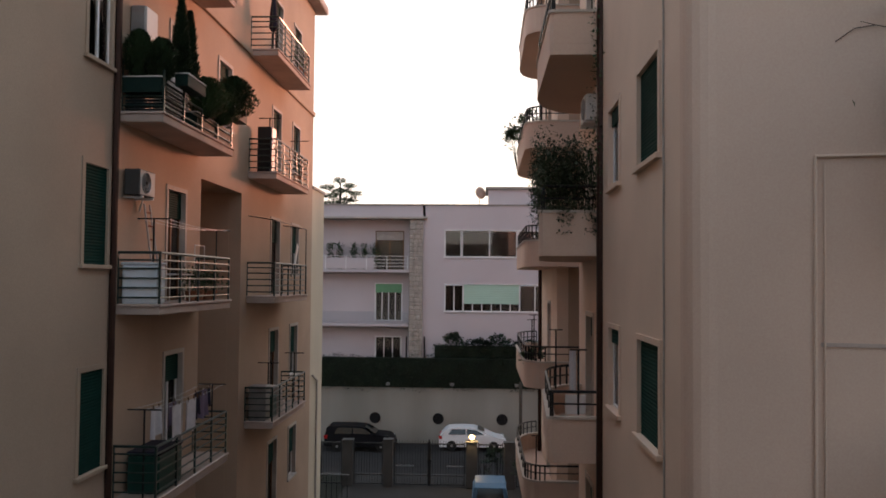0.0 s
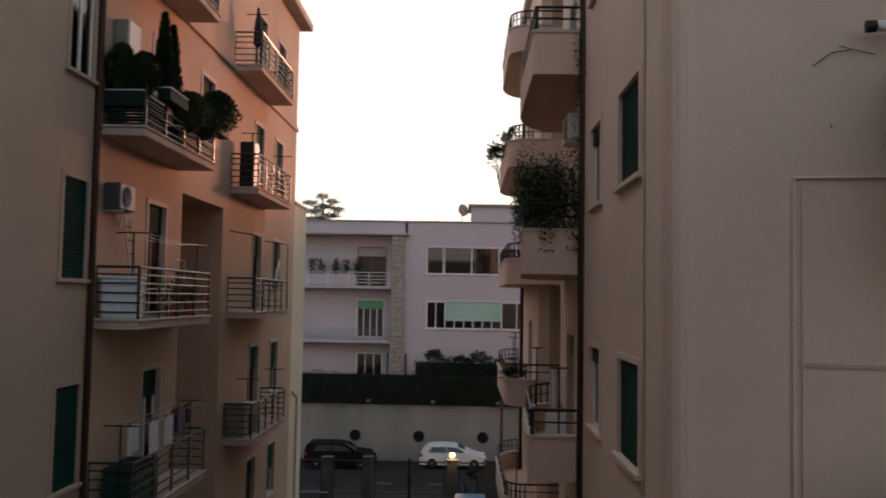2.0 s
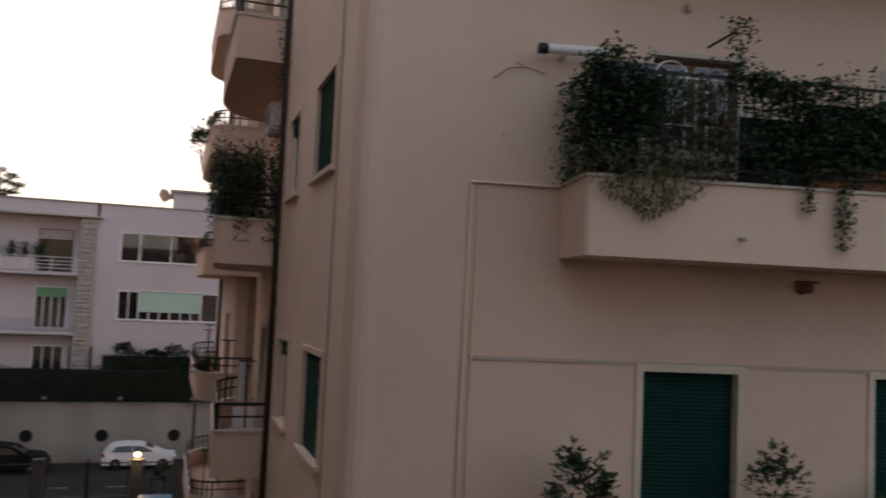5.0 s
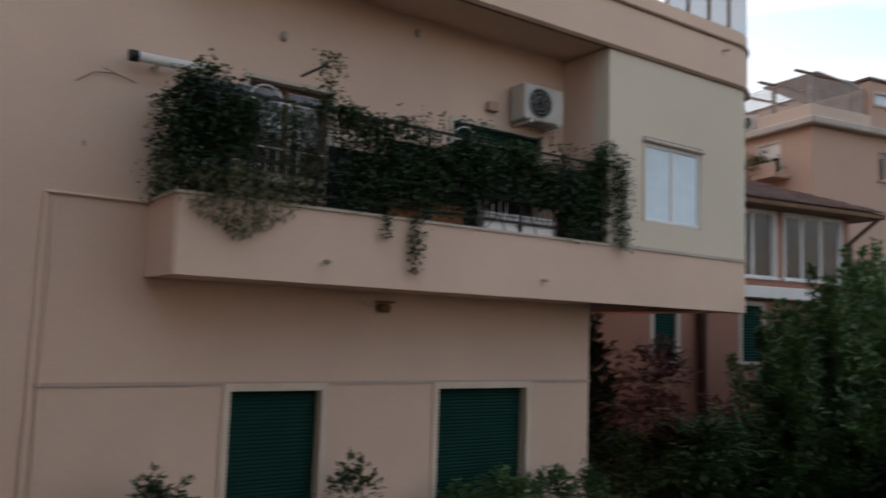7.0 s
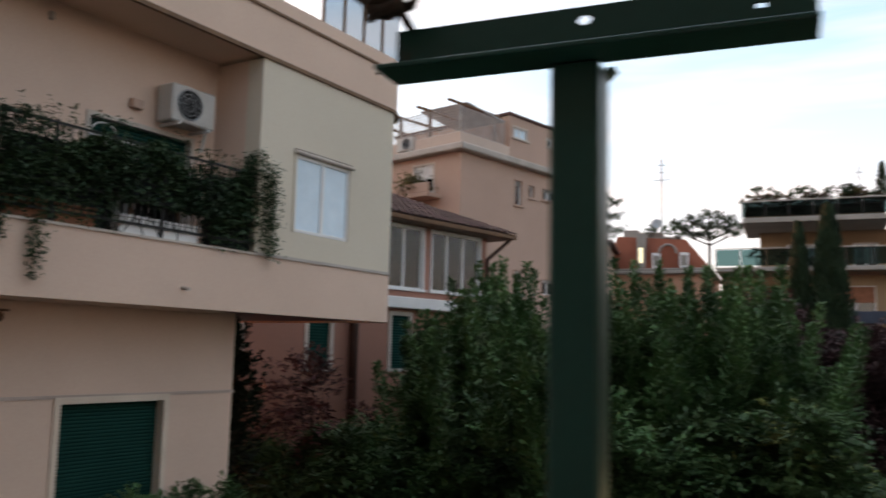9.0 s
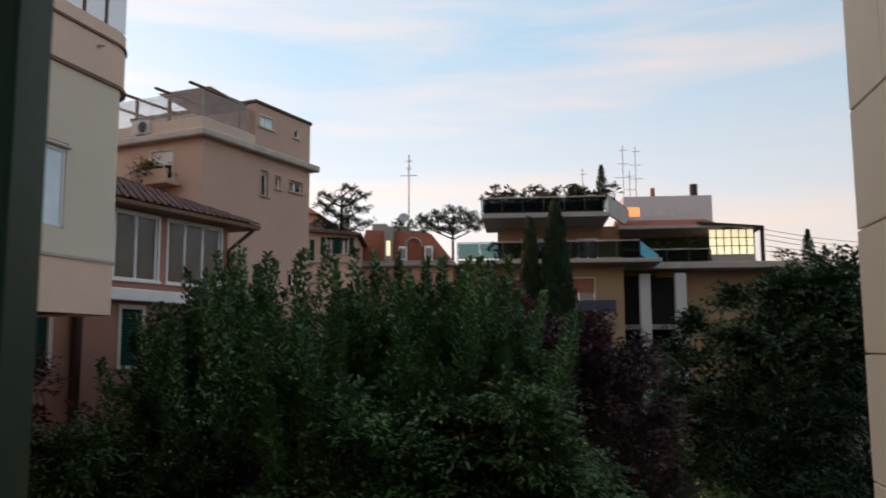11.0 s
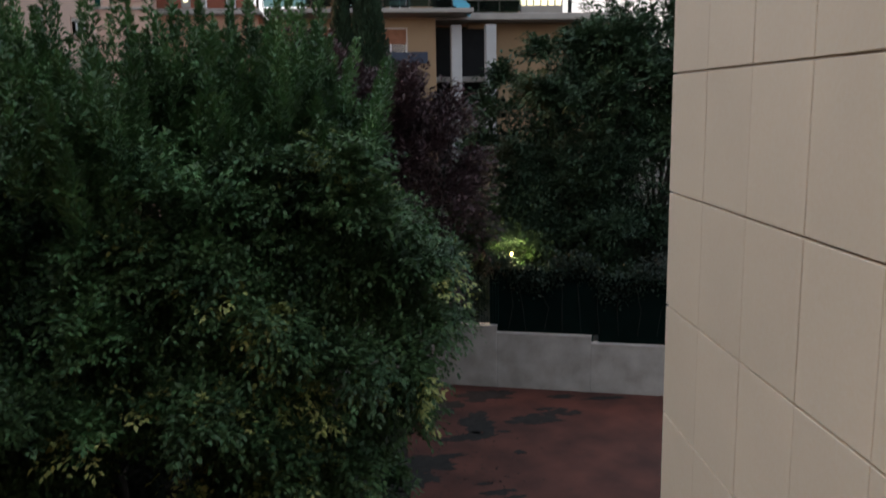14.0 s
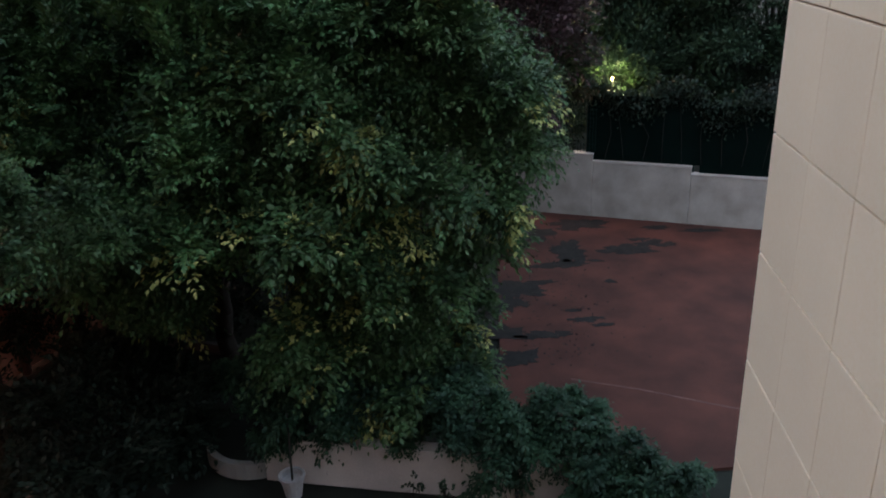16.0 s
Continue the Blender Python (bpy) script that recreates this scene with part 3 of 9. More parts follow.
def spray_points(rng, blobs, clumps, fronds, per, length, lift=0.3, droop=0.4, low=-0.6, spread=0.9, per_bough=13):
    """Leaves in feathered sprays on boughs that stand out of several joined lobes (centre, radii), with gaps between them.
    Returns points, directions, the number of the spray that each belongs to, how far out it sits, and the sprays' feet."""
    cs, rs = np.array([b[0] for b in blobs], float), np.array([b[1] for b in blobs], float)
    area = (rs[:, 0] * rs[:, 1] + rs[:, 0] * rs[:, 2] + rs[:, 1] * rs[:, 2])
    boughs = max(6, clumps // per_bough)
    k = rng.choice(len(blobs), boughs * 4, p=area / area.sum())
    d = rng.normal(0, 1, (len(k), 3))
    d /= np.linalg.norm(d, axis=1)[:, None]
    d[:, 2] = np.where(d[:, 2] < low, -d[:, 2], d[:, 2])
    skin = cs[k] + d * rs[k]
    inside = np.zeros(len(k), bool)
    for i in range(len(blobs)):
        inside |= (k != i) & (np.linalg.norm((skin - cs[i]) / rs[i], axis=1) < 0.92)
    pick = np.where(~inside)[0][:boughs]
    reach = rs[k[pick]].mean(axis=1)[:, None]
    way = d[pick] * rs[k[pick]] / reach + np.array([0, 0, lift]) + rng.normal(0, 0.22, (len(pick), 3))
    way /= np.linalg.norm(way, axis=1)[:, None]
    root = cs[k[pick]] + d[pick] * rs[k[pick]] * rng.uniform(0.58, 0.74, (len(pick), 1))
    stretch = reach * rng.uniform(0.38, 0.62, (len(pick), 1))
    b = rng.integers(0, len(pick), clumps)
    u = np.sqrt(rng.uniform(0.02, 1.0, (clumps, 1)))
    thick = stretch[b] * 0.30 * (1.15 - u)
    lateral = rng.normal(0, 1, (clumps, 3)) * thick * np.array([1, 1, 0.75])
    foot = root[b] + way[b] * stretch[b] * u + lateral - np.array([0, 0, 0.35]) * droop * stretch[b] * u ** 2
    n = clumps
    axis = way[b] * 0.75 + lateral / (np.linalg.norm(lateral, axis=1)[:, None] + 1e-9) * 0.7 + np.array([0, 0, lift]) + rng.normal(0, 0.15, (n, 3))
    axis /= np.linalg.norm(axis, axis=1)[:, None]
    e1 = np.cross(axis, rng.normal(0, 1, (n, 3)))
    e1 /= np.linalg.norm(e1, axis=1)[:, None] + 1e-9
    e2 = np.cross(axis, e1)
    a = rng.uniform(0, 2 * math.pi, (n, fronds))
    sp = spread * np.sqrt(rng.uniform(0.05, 1.0, (n, fronds)))
    td = axis[:, None] * 0.7 + e1[:, None] * (np.cos(a) * sp)[..., None] + e2[:, None] * (np.sin(a) * sp)[..., None]
    td /= np.linalg.norm(td, axis=2)[..., None]
    size = length * rng.uniform(0.65, 1.3, (n, 1)) * rng.uniform(0.7, 1.25, (n, fronds))
    side = np.cross(td, np.array([0, 0, 1.0]) + rng.normal(0, 0.3, (n, fronds, 3)))
    side /= np.linalg.norm(side, axis=2)[..., None] + 1e-9
    s = rng.uniform(0.12, 1.0, (n, fronds, per))
    w = np.where(rng.random(s.shape) < 0.5, -1, 1) * rng.uniform(0.0, 0.2, s.shape) * size[..., None] * (1.15 - s)
    drop = np.zeros((*s.shape, 3))
    drop[..., 2] = -(droop * s ** 2 * size[..., None] + 0.4 * np.abs(w))
    pts = foot[:, None, None] + td[:, :, None] * (size[..., None] * s)[..., None] + side[:, :, None] * w[..., None] + drop
    dirs = td[:, :, None] * 0.7 + side[:, :, None] * (np.sign(w) * 0.75)[..., None] - np.array([0, 0, 0.25]) - np.array([0, 0, 0.5]) * droop * s[..., None]
    num = np.broadcast_to(np.arange(n)[:, None, None], s.shape)
    return pts.reshape(-1, 3), dirs.reshape(-1, 3), num.ravel(), s.ravel(), foot


def spray_tree(name, base, blobs, clumps, fronds, per, length, size, mat, seed, label, category="tree", trunk=0.2, lift=0.3, droop=0.4, low=-0.6, shoots=0, pale=None, pale_share=0.0, pale_top=99.0, core=0.25, aspect=0.5, group="", fork_at=0.3, spread=0.9):
    """A tree or shrub of several lobes: sprays of leaves outside, loose leaves inside, some sprays of a paler colour, upright shoots."""
    rng = np.random.default_rng(seed)
    t = thing(name, base, label, category, group)
    pts, dirs, num, s, foot = spray_points(rng, blobs, clumps, fronds, per, length, lift, droop, low, spread)
    yellow = np.zeros(len(pts), bool)
    if pale:
        wave = np.sin(foot[:, 0] * 1.7 + foot[:, 1] * 2.1) + np.sin(foot[:, 2] * 2.3 - foot[:, 1] * 1.3 + 1.0)
        chance = pale_share * np.where(wave > 0.45, 2.8, 0.3) * np.where(foot[:, 2] < pale_top, 1.0, 0.15)
        chosen = rng.random(len(foot)) < chance
        yellow = chosen[num] & (rng.random(len(pts)) < 0.45 + 0.55 * s)
    leaves, ways = [pts[~yellow]], [dirs[~yellow]]
    for c, r in blobs:
        m = int(len(pts) * core / len(blobs))
        q = rng.normal(0, 1, (m, 3))
        q = q / np.linalg.norm(q, axis=1)[:, None] * rng.uniform(0.3, 0.80, (m, 1)) * np.array(r) + np.array(c)
        leaves.append(q)
        ways.append(rng.normal(0, 1, (m, 3)))
    if shoots:
        lobe = rng.integers(0, len(blobs), shoots)
        c, r = np.array([b[0] for b in blobs])[lobe], np.array([b[1] for b in blobs])[lobe]
        a, rr = rng.uniform(0, 2 * math.pi, shoots), np.sqrt(rng.uniform(0, 0.8, shoots))
        x, y = np.cos(a) * rr, np.sin(a) * rr
        h = np.sqrt(1 - x * x - y * y)
        p0 = np.stack([c[:, 0] + x * r[:, 0], c[:, 1] + y * r[:, 1], c[:, 2] + r[:, 2] * h * 0.94], 1)
        td = np.stack([x * 0.25, y * 0.25, np.ones(shoots)], 1) + rng.normal(0, 0.07, (shoots, 3))
        ln = rng.uniform(1.2, 2.8, shoots)
        per_shoot = 460
        u = rng.uniform(0, 1, (shoots, per_shoot)) ** 0.9
        out = rng.normal(0, 1, (shoots, per_shoot, 3)) * np.array([1, 1, 0.2])
        out /= np.linalg.norm(out, axis=2)[..., None]
        width = rng.uniform(0.18, 0.34, (shoots, 1)) * (1.04 - u) ** 0.6 * rng.uniform(0.2, 1.0, u.shape)
        q = p0[:, None] + td[:, None] * (ln[:, None] * u)[..., None] + out * width[..., None]
        leaves.append(q.reshape(-1, 3))
        ways.append((out * 0.75 + td[:, None] * 0.6).reshape(-1, 3))
    part("crown", leaf_mesh("crown", np.vstack(leaves), np.vstack(ways), size, mat, rng, aspect=aspect), mat, t)
    if yellow.any():
        part("pale_sprays", leaf_mesh("pale_sprays", pts[yellow], dirs[yellow], size, pale, rng, aspect=aspect), pale, t, "yellowing pale green sprays")
    if trunk:
        c = np.mean([b[0] for b in blobs], axis=0)
        tops = [tuple(c + (foot[i] - c) * 0.55) for i in rng.choice(len(foot), min(14, len(foot)), replace=False)]
        part("trunk", limb_mesh("trunk", base, tops, trunk, rng, MAT["bark"], fork_at), None, t)
    return t


def limb_mesh(name, base, tops, r, rng, mat, fork_at=0.28):
    """A tapered trunk that splits into limbs towards the given tops."""
    mb = MB()
    base = Vector(base)
    fork = base + Vector((0, 0, 1)) * (max(t[2] for t in tops) - base.z) * fork_at
    prev, pr = base, r
    for i in range(1, 5):
        q = base.lerp(fork, i / 4) + Vector((rng.normal(0, r * 0.2), rng.normal(0, r * 0.2), 0))
        mb.cyl(prev, q, pr, 9, pr * 0.92)
        prev, pr = q, pr * 0.92
    for t in tops:
        t = Vector(t)
        p, q0, rr = prev, prev, pr * 0.6
        bend = Vector((rng.normal(0, 0.3), rng.normal(0, 0.3), 0.5))
        for i in range(1, 6):
            s = i / 5
            q = q0.lerp(t, s) + bend * math.sin(math.pi * s) * 0.6
            mb.cyl(p, q, rr, 6, rr * 0.75)
            p, rr = q, rr * 0.75
    return mb.mesh(name, mat, True)


def tree(name, base, centre, radii, twigs, per_twig, twig_len, size, mat, seed, label, category="tree", trunk=0.18, rise=0.3, lobes=26, low=-0.5, shoots=0, aspect=0.5, inner=0.25, group="", fronds=None, fork_at=0.28):
    rng = np.random.default_rng(seed)
    t = thing(name, base, label, category, group)
    if fronds is None:
        pts, dirs, b, d = crown_points(rng, centre, radii, twigs, per_twig, twig_len, rise, lobes, low)
    else:
        pts, dirs, b, d = frond_points(rng, centre, radii, twigs, per_twig, twig_len, rise, low, fronds)
    if inner:
        n = int(len(pts) * inner)
        q = rng.normal(0, 1, (n, 3))
        q = q / np.linalg.norm(q, axis=1)[:, None] * rng.uniform(0.3, 0.82, (n, 1)) * np.array(radii) + np.array(centre)
        pts, dirs = np.vstack([pts, q]), np.vstack([dirs, rng.normal(0, 1, (n, 3))])
    if shoots:
        a, rr = rng.uniform(0, 2 * math.pi, shoots), np.sqrt(rng.uniform(0, 0.55, shoots))
        x, y = np.cos(a) * rr, np.sin(a) * rr
        h = np.sqrt(1 - x * x - y * y)
        p0 = np.stack([centre[0] + x * radii[0], centre[1] + y * radii[1], centre[2] + radii[2] * h * 0.95], 1)
        td = np.stack([x * 0.45, y * 0.45, np.ones(shoots)], 1) + rng.normal(0, 0.09, (shoots, 3))
        ln = rng.uniform(1.0, 2.0, shoots)
        per = 60
        s = rng.uniform(0, 1, (shoots, per))
        q = p0[:, None] + td[:, None] * (ln[:, None] * s)[..., None]
        side = rng.normal(0, 1, (shoots, per, 3)) * np.array([1, 1, 0.3])
        pts = np.vstack([pts, q.reshape(-1, 3)])
        dirs = np.vstack([dirs, (side * 0.9 + td[:, None] * 0.7).reshape(-1, 3)])
    part("crown", leaf_mesh("crown", pts, dirs, size, mat, rng, aspect=aspect), mat, t)
    if trunk:
        pick = rng.choice(len(b), min(14, len(b)), replace=False)
        tops = [tuple(np.array(centre) + (b[i] - np.array(centre)) * 0.85) for i in pick]
        part("trunk", limb_mesh("trunk", base, tops, trunk, rng, MAT["bark"], fork_at), None, t)
    return t


def bush(name, base, radii, n, size, mat, seed, label, category="shrub", group="", aspect=0.55):
    """A low plant: leaves on twigs that rise from its foot."""
    rng = np.random.default_rng(seed)
    t = thing(name, base, label, category, group)
    c = (base[0], base[1], base[2] + radii[2])
    pts, dirs, b, d = crown_points(rng, c, radii, max(8, n // 14), 14, min(radii) * 0.7, 0.4, 12, -0.3)
    part("foliage", leaf_mesh("foliage", pts, dirs, size, mat, rng, aspect=aspect), mat, t)
    mb = MB()
    for i in rng.choice(len(b), min(7, len(b)), replace=False):
        q = Vector(base) + (Vector(b[i]) - Vector(base)) * 0.9
        mb.cyl((base[0], base[1], base[2] - 0.02), q, 0.018, 5, 0.006)
    part("stem", mb, MAT["bark"], t)
    return t


# ---- building tools ----
def slats(mb, u0, u1, v, z0, z1, pitch, proud=0.012):
    """A roller shutter's curtain: one folded sheet of slats, closed at the back."""
    k = max(1, round((z1 - z0) / pitch))
    h = (z1 - z0) / k
    prof = [(v - 0.03, z0)]
    for i in range(k):
        z = z0 + i * h
        prof += [(v, z + 0.0005), (v + proud, z + h * 0.25), (v + proud, z + h * 0.7), (v, z + h * 0.92)]
    prof += [(v, z1), (v - 0.03, z1)]
    n = len(prof)
    f = [(2 * i, 2 * i + 1, 2 * i + 3, 2 * i + 2) for i in range(n - 1)] + [(2 * n - 2, 2 * n - 1, 1, 0)]
    mb.add([(u, p, z) for p, z in prof for u in (u0, u1)], f)


def window(house, M, u0, u1, z0, z1, style="glass", depth=0.16, panes=2, trim="trim", trim_w=0.09, sill=True, frame_mat="white_frame", back="dark", drop=1.0, name="window", pitch=0.05, shutter="shutter", label=""):
    """A window or door in a hole: casing, sill, sash and panes or a roller shutter."""
    mb = MB(M)
    w, o = trim_w, 0.025
    if trim:
        mb.wall(u0 - w, u1 + w, o, -depth, z0, z1 + w, [(u0 + 0.008, u1 - 0.008, z0 - 1.0, z1 - 0.008)])
    else:
        mb.box(u0, u1, -depth, -depth + 0.02, z1 - 0.02, z1)
    win = part(name, mb, MAT[trim or frame_mat], house, label)
    if sill:
        s = MB(M).box(u0 - w - 0.04, u1 + w + 0.04, -depth, 0.075, z0 - 0.06, z0 + 0.012, 0.006)
        part("sill", s, MAT[trim or "trim"], win)
    if style in ("glass", "mixed"):
        fr = MB(M)
        t, v0, v1 = 0.05, -depth + 0.0, -depth + 0.05
        fr.box(u0, u0 + t, v0, v1, z0, z1, 0.005)
        fr.box(u1 - t, u1, v0, v1, z0, z1, 0.005)
        fr.box(u0 + t, u1 - t, v0, v1, z0, z0 + t, 0.005)
        fr.box(u0 + t, u1 - t, v0, v1, z1 - t, z1, 0.005)
        for i in range(1, panes):
            u = u0 + (u1 - u0) * i / panes
            fr.box(u - 0.035, u + 0.035, v0, v1, z0 + t, z1 - t, 0.005)
        part("sash", fr, MAT[frame_mat], win)
        for i in range(panes):
            a, b = u0 + (u1 - u0) * i / panes, u0 + (u1 - u0) * (i + 1) / panes
            pn = part("pane", MB(M).box(a + 0.03, b - 0.03, v0 + 0.02, v0 + 0.026, z0 + t * 0.6, z1 - t * 0.6), MAT["veiled_pane" if back == "curtain" else "glass"], win)
            pn.visible_shadow = back == "curtain"
        # a near-black sheet behind the panes stands in for the unlit room
        if back == "curtain":
            part("dark_backing", MB(M).box(u0 - 0.3, u1 + 0.3, -depth - 0.62, -depth - 0.6, z0 - 0.3, z1 + 0.3), MAT["dark"], win)
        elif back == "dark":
            part("dark_backing", MB(M).box(u0 - 0.3, u1 + 0.3, -depth - 0.62, -depth - 0.6, z0 - 0.3, z1 + 0.3), MAT["dark"], win)
        else:
            cm, n = MB(M), max(6, int((u1 - u0) / 0.07))
            pts = [(u0 + (u1 - u0) * i / n, -depth - 0.03 + 0.014 * math.sin(i * 1.7) + 0.008 * math.sin(i * 0.6)) for i in range(n + 1)]
            cm.strip(pts, -0.006, z0 + 0.02, z1)
            part("curtain", cm, MAT[back], win, smooth=True)
            part("dark_backing", MB(M).box(u0 - 0.3, u1 + 0.3, -depth - 0.62, -depth - 0.6, z0 - 0.3, z1 + 0.3), MAT["dark"], win)
    if style in ("shutter", "mixed"):
        sm = MB(M)
        zb = z1 - (z1 - z0) * drop
        slats(sm, u0 + 0.005, u1 - 0.005, -depth + 0.065, zb, z1, pitch)
        part("roller_shutter", sm, MAT[shutter], win)
    return win


def railing(slab, line, z0, top, bars, mat, post_gap=1.0, r=0.016, rail=0.022):
    """Posts and level bars along an open line on a balcony's edge; each a piece of its own under the slab."""
    for h in bars:
        part("bar", MB().tube([(x, y, z0 + h) for x, y in line], r * 0.9, 6), mat, slab)
    part("top_rail", MB().tube([(x, y, z0 + top) for x, y in line], rail, 8), mat, slab)
    base = None
    for (x0, y0), (x1, y1) in zip(line, line[1:]):
        d = math.hypot(x1 - x0, y1 - y0)
        k = max(1, round(d / post_gap))
        for i in range(k + 1):
            if i == k and (x1, y1) != line[-1]:
                continue
            x, y = x0 + (x1 - x0) * i / k, y0 + (y1 - y0) * i / k
            if base is None:
                base = MB().box(-r, r, -r, r, 0, top).mesh("post", mat)
            p = part("post", base, mat, slab)
            p.matrix_basis = Matrix.Translation((x, y, z0))

def air_conditioner(M, u, z, w=0.80, h=0.54, d=0.30, label="white outdoor air conditioner unit on wall brackets", shell="casing"):
    """An outdoor unit on a wall: u, z its lower left corner."""
    t = thing("air_conditioner", M @ Vector((u + w / 2, 0, z)), label, "air conditioner", "outdoor air conditioners")
    part("casing", MB(M).box(u, u + w, 0.06, 0.06 + d, z, z + h, 0.02), MAT[shell], t)
    cx, cz, r = u + w * 0.38, z + h * 0.5, h * 0.40
    v = 0.06 + d
    if shell != "casing":
        part("front_panel", MB(M).box(u + 0.02, u + w - 0.02, v, v + 0.012, z + 0.02, z + h - 0.02, 0.004), MAT["casing"], t, "pale front panel")
        v += 0.012
    F = M @ Matrix.Translation((cx, v, cz)) @ Matrix.Rotation(radians(-90), 4, "X")
    # flat black disc on the front, in place of the fan opening's shade
    part("fan_shade_disc", MB(F).lathe(0, 0, [(0.02, 0.0), (r, 0.0), (r, 0.006), (0.02, 0.006)], 24), MAT["dark"], t)
    ring = MB(F)
    for k in (1.0, 0.72, 0.45):
        pts = [(k * r * math.cos(i * math.pi / 12), k * r * math.sin(i * math.pi / 12), 0.012) for i in range(25)]
        ring.tube(pts, 0.006 if k < 1 else 0.012, 5)
    for i in range(8):
        a = i * math.pi / 4
        ring.cyl((0.03 * math.cos(a), 0.03 * math.sin(a), 0.012), (r * math.cos(a), r * math.sin(a), 0.012), 0.004, 5)
    part("grille", ring, MAT["grey_metal"], t)
    for q in (u + 0.1, u + w - 0.14):
        part("bracket", MB(M).box(q, q + 0.04, 0.0, 0.06 + d + 0.03, z - 0.045, z - 0.002, 0.004), MAT["white"], t)
    part("pipe", MB(M).tube([(u + w, 0.1, z + 0.12), (u + w + 0.08, 0.1, z + 0.02), (u + w + 0.08, 0.03, z - 0.25)], 0.02, 6), MAT["white"], t)
    return t


# ---- ground ----
def ground_sheet():
    mb = MB().box(-900, 900, -900, 900, -0.6, -0.05)
    g = part("ground", mb, MAT["soil"])
    tagged(g, "dark garden soil and open ground between the houses", "ground", kind="structure")
    c = part("pavement", MB().box(-6.72, 2.6, 6, 44.5, -0.05, 0.0), MAT["paving"])
    tagged(c, "grey worn paving of the narrow courtyard between two houses", "paving", kind="structure")
    r = part("road", MB().box(-60, 60, 44.5, 53.2, -0.05, -0.004), MAT["asphalt"])
    tagged(r, "dark asphalt street behind the gate", "road", kind="structure")
    k = part("kerb", MB().box(-60, 60, 44.3, 44.5, -0.05, 0.06, 0.01), MAT["dark_post"])
    tagged(k, "grey stone kerb along the street", "kerb", kind="structure")


ground_sheet()

# ---- the house to the west: balconies with dark green rails ----
LX = -6.72
ML = frame_of((LX, 0), (0, 1), (1, 0))
LEVELS = [2.43, 6.03, 9.62, 13.22, 16.81]


